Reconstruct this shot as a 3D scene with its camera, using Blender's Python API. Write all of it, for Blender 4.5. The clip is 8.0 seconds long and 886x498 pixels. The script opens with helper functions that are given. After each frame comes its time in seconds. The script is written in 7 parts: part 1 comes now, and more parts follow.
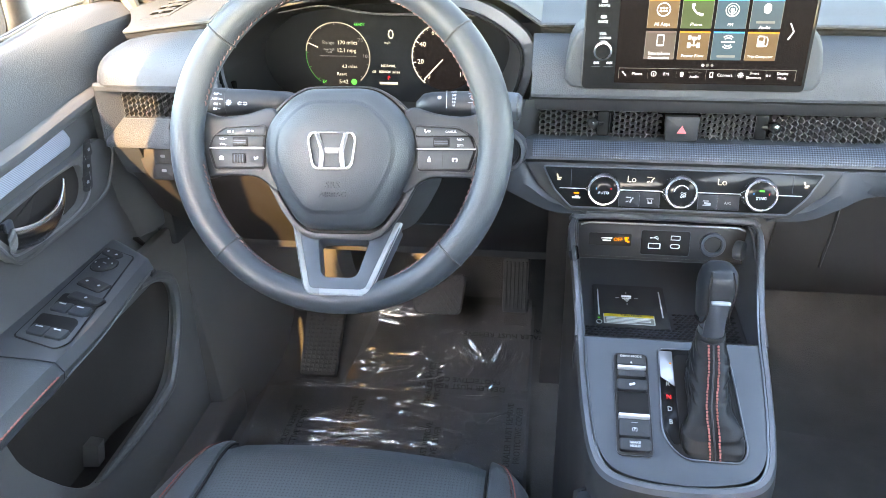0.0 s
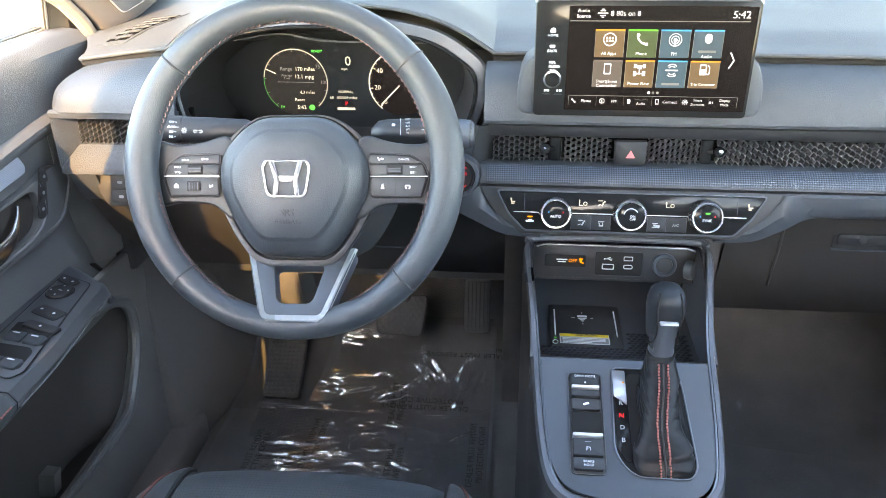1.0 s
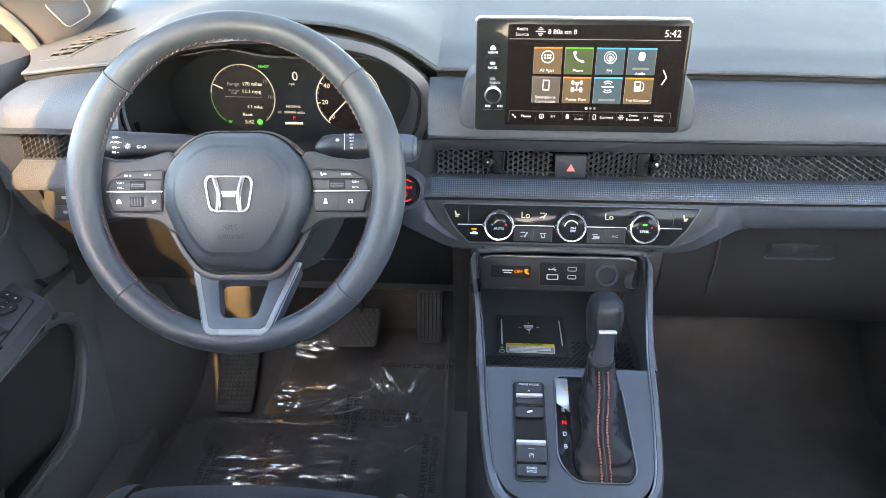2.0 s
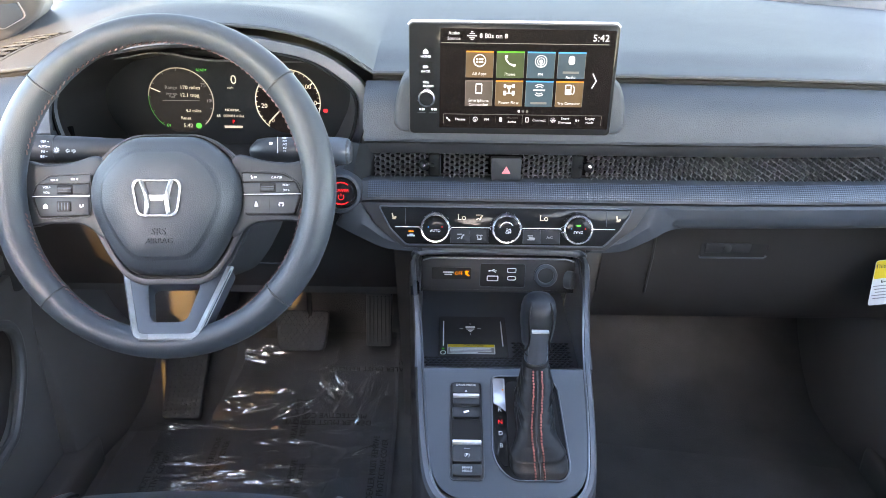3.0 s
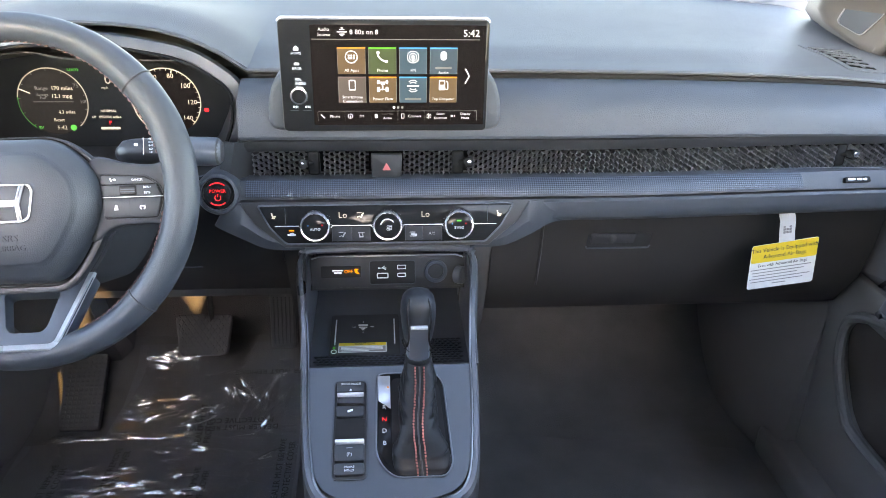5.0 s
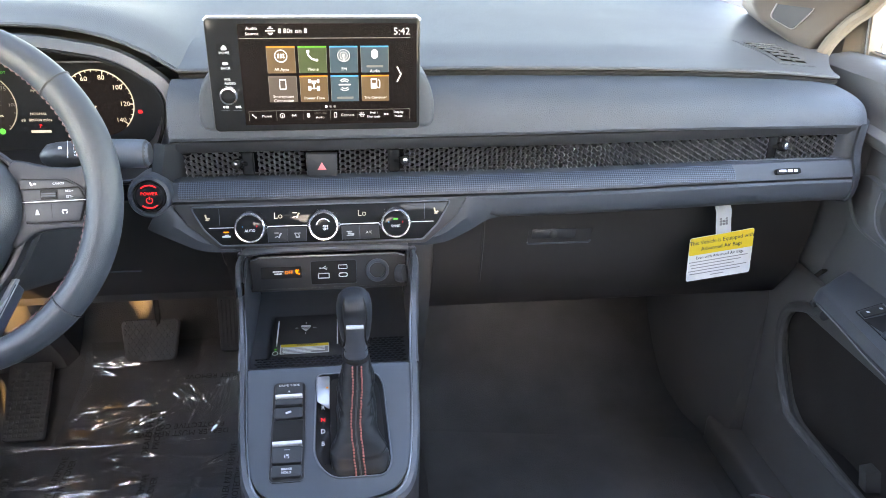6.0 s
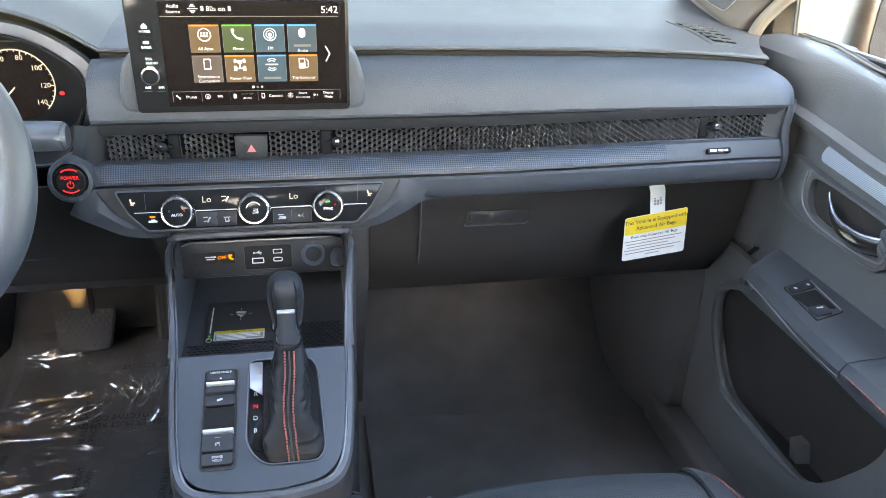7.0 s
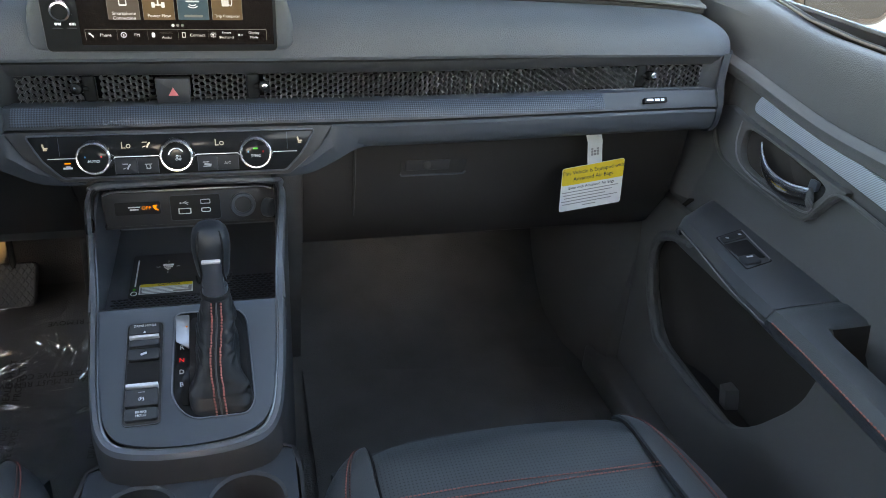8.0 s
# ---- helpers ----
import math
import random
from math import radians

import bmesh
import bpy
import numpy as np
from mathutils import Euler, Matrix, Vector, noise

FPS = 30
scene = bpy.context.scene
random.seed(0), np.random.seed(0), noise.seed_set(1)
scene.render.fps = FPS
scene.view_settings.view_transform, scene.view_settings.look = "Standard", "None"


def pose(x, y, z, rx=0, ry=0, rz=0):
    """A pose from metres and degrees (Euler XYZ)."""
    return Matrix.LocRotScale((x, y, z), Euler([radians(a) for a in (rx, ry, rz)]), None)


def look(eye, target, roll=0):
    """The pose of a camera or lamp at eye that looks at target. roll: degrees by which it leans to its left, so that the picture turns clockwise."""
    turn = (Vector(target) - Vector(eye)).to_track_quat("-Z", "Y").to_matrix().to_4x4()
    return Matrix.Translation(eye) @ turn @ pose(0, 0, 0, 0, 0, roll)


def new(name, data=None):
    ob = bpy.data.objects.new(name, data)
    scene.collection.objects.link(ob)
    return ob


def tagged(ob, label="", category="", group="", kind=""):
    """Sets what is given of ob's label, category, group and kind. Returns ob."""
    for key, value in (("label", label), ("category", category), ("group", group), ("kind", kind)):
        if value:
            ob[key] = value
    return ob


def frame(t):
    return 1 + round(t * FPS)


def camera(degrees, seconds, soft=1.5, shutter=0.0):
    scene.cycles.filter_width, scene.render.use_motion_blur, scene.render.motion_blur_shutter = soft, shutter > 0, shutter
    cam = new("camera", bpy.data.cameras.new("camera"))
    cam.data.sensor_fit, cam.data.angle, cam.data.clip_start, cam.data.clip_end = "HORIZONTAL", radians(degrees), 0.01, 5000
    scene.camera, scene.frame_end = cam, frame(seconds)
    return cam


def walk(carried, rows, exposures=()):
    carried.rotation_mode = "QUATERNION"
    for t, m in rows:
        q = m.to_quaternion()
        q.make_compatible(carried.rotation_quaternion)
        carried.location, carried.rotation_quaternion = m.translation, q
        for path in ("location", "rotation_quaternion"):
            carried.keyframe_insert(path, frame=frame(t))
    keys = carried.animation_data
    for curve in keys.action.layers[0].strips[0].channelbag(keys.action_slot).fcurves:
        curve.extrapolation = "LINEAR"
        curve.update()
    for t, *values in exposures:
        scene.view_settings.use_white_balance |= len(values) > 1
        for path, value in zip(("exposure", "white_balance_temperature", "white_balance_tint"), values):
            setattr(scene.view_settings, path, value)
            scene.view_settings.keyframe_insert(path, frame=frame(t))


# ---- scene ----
EXPO = 5.74
cam = camera(60.6, 8.0, 0.5)
PATH = [
    (0, (-0.157, 0.004, 1.042), (-0.415, 1.766, 0.13), -1.1),
    (0.5, (-0.147, 0.0, 1.049), (-0.369, 1.776, 0.156), -0.9),
    (1, (-0.139, -0.002, 1.056), (-0.321, 1.787, 0.182), -0.6),
    (1.5, (-0.131, -0.008, 1.062), (-0.264, 1.792, 0.202), -0.2),
    (3, (-0.079, -0.019, 1.066), (-0.078, 1.796, 0.226), 0.8),
    (3.5, (-0.061, -0.02, 1.065), (-0.022, 1.794, 0.223), 1.0),
    (4, (-0.043, -0.018, 1.064), (0.036, 1.793, 0.218), 1.1),
    (4.5, (-0.025, -0.018, 1.066), (0.093, 1.79, 0.22), 1.2),
    (6, (0.035, -0.022, 1.066), (0.27, 1.774, 0.218), 1.0),
    (6.5, (0.051, -0.024, 1.065), (0.335, 1.76, 0.208), 1.3),
    (7, (0.064, -0.022, 1.06), (0.409, 1.74, 0.18), 1.8),
    (7.5, (0.076, -0.015, 1.051), (0.486, 1.711, 0.128), 2.7),
    (8, (0.084, -0.015, 1.042), (0.556, 1.669, 0.072), 3.8),
]
walk(cam, [(t, look(eye, target, roll)) for t, eye, target, roll in PATH], [(0.0, EXPO + 0.58, 8300, 17), (1.5, EXPO + 0.15, 8300, 18), (3.2, EXPO, 7900, 21), (6.0, EXPO + 0.07, 8350, 22), (7.0, EXPO + 0.18, 8500, 19), (7.45, EXPO + 0.36, 8500, 17), (7.72, EXPO + 0.10, 8500, 16), (8.0, EXPO - 0.72, 8600, 15)])

# ---- world, sun ----
world = bpy.data.worlds.new("sky")
scene.world = world
world.use_nodes = True
wn = world.node_tree
sky = wn.nodes.new("ShaderNodeTexSky")
sky.sky_type, sky.sun_disc = "NISHITA", False
SUN_WAY = Vector((0.2, 1.0, -0.48)).normalized()
sky.sun_elevation = math.asin(-SUN_WAY.z)
sky.sun_rotation = math.atan2(-SUN_WAY.x, -SUN_WAY.y)
sky.air_density, sky.dust_density = 1.0, 0.5
wn.links.new(sky.outputs[0], wn.nodes["Background"].inputs[0])
wn.nodes["Background"].inputs[1].default_value = 0.15
sun = new("sun", bpy.data.lights.new("sun", "SUN"))
sun.data.energy, sun.data.angle, sun.data.color = 0.32, radians(0.6), (1.0, 0.66, 0.28)
sun.matrix_world = look((-2, -10, 6), Vector((-2, -10, 6)) + SUN_WAY)


# ---- materials ----
def surface(name, colour, rough, metal=0.0, grain=0.0, size=900.0, spots=0.12, coat=0.0, kind="noise", spec=0.5, stretch=(1, 1, 1)):
    """A painted, moulded, woven or metal surface: two scales of colour change, rough spots and a fine relief."""
    m = bpy.data.materials.new(name)
    m.use_nodes = True
    t = m.node_tree
    b = t.nodes["Principled BSDF"]
    b.inputs["Metallic"].default_value = metal
    b.inputs["Coat Weight"].default_value = coat
    b.inputs["Specular IOR Level"].default_value = spec
    co = t.nodes.new("ShaderNodeTexCoord")
    mp = t.nodes.new("ShaderNodeMapping")
    mp.inputs["Scale"].default_value = stretch
    t.links.new(co.outputs["Object"], mp.inputs[0])
    big = t.nodes.new("ShaderNodeTexNoise")
    big.inputs["Scale"].default_value, big.inputs["Detail"].default_value = 14.0, 5.0
    t.links.new(mp.outputs[0], big.inputs[0])
    mix = t.nodes.new("ShaderNodeMix")
    mix.data_type = "RGBA"
    mix.inputs[6].default_value = (*[c * (1 - spots) for c in colour], 1)
    mix.inputs[7].default_value = (*[min(1, c * (1 + spots)) for c in colour], 1)
    t.links.new(big.outputs[0], mix.inputs[0])
    t.links.new(mix.outputs[2], b.inputs["Base Color"])
    rr = t.nodes.new("ShaderNodeMapRange")
    rr.inputs["To Min"].default_value, rr.inputs["To Max"].default_value = max(0.03, rough - 0.07), min(1, rough + 0.07)
    t.links.new(big.outputs[0], rr.inputs[0])
    t.links.new(rr.outputs[0], b.inputs["Roughness"])
    if grain:
        fine = t.nodes.new("ShaderNodeTexVoronoi" if kind != "noise" else "ShaderNodeTexNoise")
        fine.inputs["Scale"].default_value = size
        t.links.new(mp.outputs[0], fine.inputs["Vector"])
        bump = t.nodes.new("ShaderNodeBump")
        bump.inputs["Strength"].default_value, bump.inputs["Distance"].default_value = grain, 0.001
        t.links.new(fine.outputs[0], bump.inputs["Height"])
        t.links.new(bump.outputs[0], b.inputs["Normal"])
    return m


def dimpled(name, colour, rough, metal, pitch):
    """A metallic trim with staggered rows of small bright studs on a darker ground; they repeat at half the pitch, in metres."""
    m = surface(name, colour, rough, metal=metal, spots=0.05)
    t = m.node_tree
    co, sep = t.nodes.new("ShaderNodeTexCoord"), t.nodes.new("ShaderNodeSeparateXYZ")
    t.links.new(co.outputs["Object"], sep.inputs[0])

    def math_node(op, a, b):
        n = t.nodes.new("ShaderNodeMath")
        n.operation = op
        for k, v in enumerate((a, b)):
            if v is None:
                continue
            if isinstance(v, (int, float)):
                n.inputs[k].default_value = v
            else:
                t.links.new(v, n.inputs[k])
        return n.outputs[0]
    k = 2 * math.pi / pitch
    across = math_node("MULTIPLY", math_node("ADD", sep.outputs[2], sep.outputs[1]), 0.7)
    a = math_node("SINE", math_node("MULTIPLY", math_node("ADD", sep.outputs[0], across), k), None)
    b = math_node("SINE", math_node("MULTIPLY", math_node("SUBTRACT", sep.outputs[0], across), k), None)
    bump = t.nodes.new("ShaderNodeBump")
    bump.inputs["Strength"].default_value, bump.inputs["Distance"].default_value = 0.5, 0.0005
    studs = math_node("MULTIPLY", a, b)
    t.links.new(studs, bump.inputs["Height"])
    tone = t.nodes.new("ShaderNodeMapRange")
    tone.inputs["From Min"].default_value, tone.inputs["From Max"].default_value = -0.6, 0.6
    t.links.new(studs, tone.inputs[0])
    mix = t.nodes.new("ShaderNodeMix")
    mix.data_type = "RGBA"
    mix.inputs[6].default_value = (*[c * 0.45 for c in colour], 1)
    mix.inputs[7].default_value = (*[min(1, c * 1.6) for c in colour], 1)
    t.links.new(tone.outputs[0], mix.inputs[0])
    t.links.new(mix.outputs[2], t.nodes["Principled BSDF"].inputs["Base Color"])
    t.links.new(bump.outputs[0], t.nodes["Principled BSDF"].inputs["Normal"])
    return m


def glow(name, colour, power):
    m = bpy.data.materials.new(name)
    m.use_nodes = True
    b = m.node_tree.nodes["Principled BSDF"]
    b.inputs["Base Color"].default_value = (*[c * 0.3 for c in colour], 1)
    b.inputs["Emission Color"].default_value = (*colour, 1)
    b.inputs["Emission Strength"].default_value = power / 2 ** EXPO
    b.inputs["Roughness"].default_value = 0.22
    b.inputs["Specular IOR Level"].default_value = 0.15
    return m


def clear(name, tint, gloss, rough=0.02, crumple=0.0, haze=0.0):
    """Clear sheet: light goes through, and a share of it mirrors."""
    m = bpy.data.materials.new(name)
    m.use_nodes = True
    t = m.node_tree
    t.nodes.remove(t.nodes["Principled BSDF"])
    a, g, mix = (t.nodes.new("ShaderNode" + k) for k in ("BsdfTransparent", "BsdfGlossy", "MixShader"))
    a.inputs[0].default_value = (*tint, 1)
    g.inputs["Roughness"].default_value = rough
    lay, pw, f = t.nodes.new("ShaderNodeLayerWeight"), t.nodes.new("ShaderNodeMath"), t.nodes.new("ShaderNodeMath")
    lay.inputs[0].default_value = 0.5
    pw.operation, f.operation = "POWER", "MULTIPLY_ADD"
    pw.inputs[1].default_value = 5.0
    f.inputs[1].default_value, f.inputs[2].default_value = 0.9, (gloss / (2 + gloss)) ** 2
    t.links.new(lay.outputs["Facing"], pw.inputs[0])
    t.links.new(pw.outputs[0], f.inputs[0])
    if crumple:
        co, n, bump = (t.nodes.new("ShaderNode" + k) for k in ("TexCoord", "TexNoise", "Bump"))
        n.inputs["Scale"].default_value, n.inputs["Detail"].default_value = 20.0, 2.0
        bump.inputs["Strength"].default_value, bump.inputs["Distance"].default_value = crumple, 0.004
        t.links.new(co.outputs["Object"], n.inputs[0])
        t.links.new(n.outputs[0], bump.inputs["Height"])
        t.links.new(bump.outputs[0], g.inputs["Normal"])
        t.links.new(bump.outputs[0], lay.inputs["Normal"])
    t.links.new(f.outputs[0], mix.inputs[0])
    t.links.new(a.outputs[0], mix.inputs[1])
    t.links.new(g.outputs[0], mix.inputs[2])
    end = mix
    if haze:
        dif, end = t.nodes.new("ShaderNodeBsdfDiffuse"), t.nodes.new("ShaderNodeMixShader")
        dif.inputs[0].default_value = (0.8, 0.82, 0.84, 1)
        end.inputs[0].default_value = haze
        t.links.new(mix.outputs[0], end.inputs[1])
        t.links.new(dif.outputs[0], end.inputs[2])
    t.links.new(end.outputs[0], t.nodes["Material Output"].inputs[0])
    return m


SOFT = surface("soft grey dash plastic", (0.063, 0.067, 0.071), 0.58, grain=0.30, size=700, kind="cell", spec=0.28)
FASCIA = surface("padded face skin", (0.044, 0.053, 0.064), 0.57, grain=0.30, size=700, kind="cell", spec=0.36)
FRAME = surface("dark grey vent frame plastic", (0.019, 0.021, 0.024), 0.5, grain=0.15, size=900, spec=0.25)
KNOB = surface("smooth black leather", (0.019, 0.023, 0.028), 0.45, grain=0.06, size=1200, spec=0.4)
BOOT = surface("supple black leather", (0.015, 0.017, 0.0195), 0.42, grain=0.14, size=700, kind="cell", spec=0.24)
SPOKE = surface("satin charcoal spoke", (0.029, 0.032, 0.037), 0.42, grain=0.08, size=900)
HANDLE = surface("polished chrome", (0.74, 0.75, 0.77), 0.17, metal=1.0, spots=0.03)
PANEL = surface("satin blue grey console panel", (0.054, 0.070, 0.088), 0.37, grain=0.05, size=1500)
HARD = surface("hard grey plastic", (0.038, 0.045, 0.054), 0.48, grain=0.20, size=900, spec=0.32)
DOORGREY = surface("grey moulded door plastic", (0.104, 0.106, 0.108), 0.48, grain=0.22, size=900)
DOORPAD = surface("grained grey door padding", (0.075, 0.078, 0.081), 0.50, grain=0.34, size=520, kind="cell", spec=0.25)
DARK = surface("black textured plastic", (0.031, 0.032, 0.034), 0.55, grain=0.10, size=900, spec=0.35)
BLACK = surface("deep black plastic", (0.036, 0.037, 0.039), 0.6)
GLOSS = surface("piano black plastic", (0.013, 0.014, 0.015), 0.08, spots=0.05, spec=0.08)
SATIN = surface("satin grey plastic", (0.055, 0.066, 0.081), 0.40, grain=0.04, size=1500)
LEATHER = surface("black leather", (0.058, 0.066, 0.072), 0.37, grain=0.30, size=620, kind="cell")
RIM = surface("smooth wheel leather", (0.039, 0.047, 0.056), 0.44, grain=0.12, size=900, kind="cell")


def perforated(name, colour, rough, pitch):
    """Leather with rows of small punched holes at the pitch given, in metres."""
    m = surface(name, colour, rough, grain=0.3, size=620, kind="cell")
    t = m.node_tree
    b = t.nodes["Principled BSDF"]
    co, v, near, mix = (t.nodes.new("ShaderNode" + k) for k in ("TexCoord", "TexVoronoi", "MapRange", "Mix"))
    v.voronoi_dimensions = "2D"
    v.inputs["Scale"].default_value, v.inputs["Randomness"].default_value = 1 / pitch, 0.0
    near.inputs["From Min"].default_value, near.inputs["From Max"].default_value = 0.14, 0.24
    mix.data_type = "RGBA"
    mix.inputs[6].default_value = (0.020, 0.021, 0.023, 1)
    t.links.new(co.outputs["Object"], v.inputs["Vector"])
    t.links.new(v.outputs["Distance"], near.inputs[0])
    t.links.new(near.outputs[0], mix.inputs[0])
    t.links.new(b.inputs["Base Color"].links[0].from_socket, mix.inputs[7])
    t.links.new(mix.outputs[2], b.inputs["Base Color"])
    return m


PERF = perforated("perforated leather", (0.058, 0.067, 0.073), 0.40, 0.0044)
MATWEAVE = surface("charcoal mat pile", (0.102, 0.106, 0.110), 0.95, grain=0.9, size=450, spots=0.3, spec=0.1)
CARPET = surface("charcoal carpet", (0.092, 0.091, 0.090), 0.95, grain=0.9, size=450, spots=0.3, spec=0.1)
HEADLINE = surface("grey headlining fabric", (0.71, 0.72, 0.72), 0.9, grain=0.3, size=800)
PILLAR = surface("beige grey pillar plastic", (0.062, 0.055, 0.050), 0.6, grain=0.15, size=800)
CHROME = surface("bright chrome", (0.66, 0.67, 0.69), 0.12, metal=1.0, spots=0.03)
SILVER = surface("satin silver paint", (0.74, 0.75, 0.77), 0.24, metal=0.15, spots=0.04)
SPOKESILVER = surface("satin silver spoke paint", (0.50, 0.52, 0.54), 0.26, metal=0.25, spots=0.04)
STALK = surface("smooth black stalk plastic", (0.022, 0.023, 0.026), 0.42, grain=0.05, size=1200)
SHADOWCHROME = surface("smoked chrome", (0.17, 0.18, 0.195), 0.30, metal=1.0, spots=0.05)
RUBBER = surface("pedal rubber", (0.046, 0.050, 0.054), 0.6, grain=0.2, size=500)
RESTGREY = surface("worn grey rubber", (0.075, 0.074, 0.072), 0.7, grain=0.2, size=500)
THREAD = surface("red orange thread", (0.36, 0.115, 0.095), 0.8, grain=0.2, size=1500)
MIRROR = surface("tinted mirror glass", (0.10, 0.088, 0.076), 0.08, metal=1.0, spots=0.01)
KNEE = surface("black grained plastic", (0.026, 0.0255, 0.0255), 0.6, grain=0.15, size=800, spec=0.3)
MATTE = surface("matte black plastic", (0.018, 0.018, 0.019), 0.55, spec=0.15)
PAINT = surface("sunlit tan car paint", (0.032, 0.024, 0.018), 0.4, coat=0.3)
DOORDARK = surface("dark moulded door plastic", (0.134, 0.131, 0.128), 0.52, grain=0.2, size=900)
PALE = surface("pale window trim", (0.135, 0.117, 0.092), 0.55, grain=0.1)
PAPERW = surface("white card", (0.56, 0.57, 0.57), 0.6, spots=0.03)
KICK = surface("black kick panel plastic", (0.115, 0.110, 0.107), 0.6, grain=0.2, size=800, spec=0.3)
# pale grey that puts the highlight of thin edges into the colour
LINE = surface("moulded edge highlight", (0.21, 0.21, 0.22), 0.4)
CARRIER = surface("satin armrest plastic", (0.058, 0.064, 0.072), 0.42, grain=0.10, size=900)
# near-black colour that stands for the shade inside ducts and vent slots
DUCTSHADE = surface("near-black duct shade", (0.006, 0.006, 0.006), 0.95, spec=0.02)
RIMSATIN = surface("satin rim paint", (0.088, 0.100, 0.116), 0.30, grain=0.03, size=1500)
# HARD in a lighter copy, making up for missing fill light in the tray
TRAY = surface("lightened grey tray plastic", (0.066, 0.074, 0.086), 0.5, grain=0.2, size=900)
PAPERY = surface("yellow card", (0.66, 0.46, 0.02), 0.6, spots=0.03)
INK = surface("black ink", (0.02, 0.02, 0.02), 0.6)
GREYINK = surface("grey ink", (0.22, 0.22, 0.23), 0.6)
PRINT = surface("white print", (0.72, 0.74, 0.76), 0.5)
DIMPRINT = surface("grey print", (0.30, 0.31, 0.33), 0.5)
ASPHALT = surface("sunlit concrete", (0.28, 0.27, 0.255), 0.9, grain=0.3, size=60, spots=0.25)
GLASS = clear("window glass", (0.76, 0.79, 0.78), 0.45)
SHIELDGLASS = clear("tinted windshield glass", (0.375, 0.393, 0.385), 0.45)
PRIVACY = clear("tinted rear glass", (0.90, 0.91, 0.91), 0.45)
FILM = clear("protective film", (0.95, 0.95, 0.95), 1.5, 0.04, 0.3, 0.022)
LED_W = glow("white display light", (0.95, 0.97, 1.0), 0.9)
LED_G = glow("green display light", (0.10, 0.75, 0.12), 0.9)
LED_R = glow("red lamp", (1.0, 0.04, 0.05), 1.4)
LED_O = glow("amber lamp", (1.0, 0.32, 0.02), 1.6)
LED_CREAM = glow("cream dial light", (0.90, 0.84, 0.66), 0.8)
SCREEN_BG = glow("display background", (0.012, 0.010, 0.010), 1.0)
GREYGLOW = glow("display grey", (0.25, 0.25, 0.24), 0.55)
TILE_G = [glow("tile " + n, c, 1.0) for n, c in (("tan", (0.150, 0.105, 0.060)), ("green", (0.075, 0.105, 0.052)), ("blue", (0.060, 0.105, 0.135)), ("steel", (0.065, 0.100, 0.125)), ("grey", (0.115, 0.098, 0.085)))]
STRIPE = [glow("stripe " + n, c, 1.0) for n, c in (("orange", (0.75, 0.28, 0.04)), ("green", (0.10, 0.50, 0.05)), ("blue", (0.05, 0.36, 0.72)), ("grey", (0.16, 0.13, 0.12)))]


# ---- small tools for shapes ----
def moved(bm, m):
    bmesh.ops.transform(bm, matrix=m, verts=bm.verts)
    if m.determinant() < 0:
        bmesh.ops.reverse_faces(bm, faces=bm.faces)
    return bm


def merged(*parts):
    out = bmesh.new()
    for b in parts:
        me = bpy.data.meshes.new("tmp")
        b.to_mesh(me)
        b.free()
        out.from_mesh(me)
        bpy.data.meshes.remove(me)
    return out


def soften(bm, r, seg=2, angle=30):
    edges = [e for e in bm.edges if len(e.link_faces) == 2 and e.calc_face_angle(0) > radians(angle)]
    if r > 0 and edges:
        bmesh.ops.bevel(bm, geom=edges, offset=r, segments=seg, profile=0.5, affect="EDGES", clamp_overlap=True)
    return bm


def box(lo, hi, r=0.0, seg=2):
    bm = bmesh.new()
    bmesh.ops.create_cube(bm, size=1)
    c = [(a + b) / 2 for a, b in zip(lo, hi)]
    s = [abs(b - a) for a, b in zip(lo, hi)]
    bmesh.ops.transform(bm, matrix=Matrix.LocRotScale(c, None, s), verts=bm.verts)
    return soften(bm, r, seg)


def rrect(w, h, r, cx=0.0, cy=0.0, n=4):
    pts = []
    for k, (sx, sy) in enumerate(((1, 1), (-1, 1), (-1, -1), (1, -1))):
        for i in range(n + 1):
            a = radians(90 * k + 90 * i / n)
            pts.append((cx + sx * (w / 2 - r) + r * math.cos(a), cy + sy * (h / 2 - r) + r * math.sin(a)))
    return pts


def rounded(pts, r, n=4):
    """A polygon with its corners rounded off."""
    out = []
    for i, p in enumerate(pts):
        p = Vector(p[:2])
        a, b = Vector(pts[i - 1][:2]) - p, Vector(pts[(i + 1) % len(pts)][:2]) - p
        d = min(r, a.length * 0.48, b.length * 0.48)
        p0, p1 = p + a.normalized() * d, p + b.normalized() * d
        for k in range(n + 1):
            s = k / n
            out.append(tuple(p0 * (1 - s) ** 2 + p * 2 * s * (1 - s) + p1 * s * s))
    return out


def slab(pts, h, m=Matrix(), r=0.0, seg=2):
    """A flat piece: the outline pts in the plane of m, from that plane up to h along its normal."""
    bm = bmesh.new()
    vs = [bm.verts.new((p[0], p[1], 0)) for p in pts]
    f = bm.faces.new(vs)
    ex = bmesh.ops.extrude_face_region(bm, geom=[f])
    top = [v for v in ex["geom"] if isinstance(v, bmesh.types.BMVert)]
    bmesh.ops.translate(bm, verts=top, vec=(0, 0, h))
    bmesh.ops.recalc_face_normals(bm, faces=bm.faces)
    if r:
        tops = set(top)
        edges = [e for e in bm.edges if e.verts[0] in tops and e.verts[1] in tops]
        bmesh.ops.bevel(bm, geom=edges, offset=r, segments=seg, profile=0.5, affect="EDGES", clamp_overlap=True)
    return moved(bm, m)


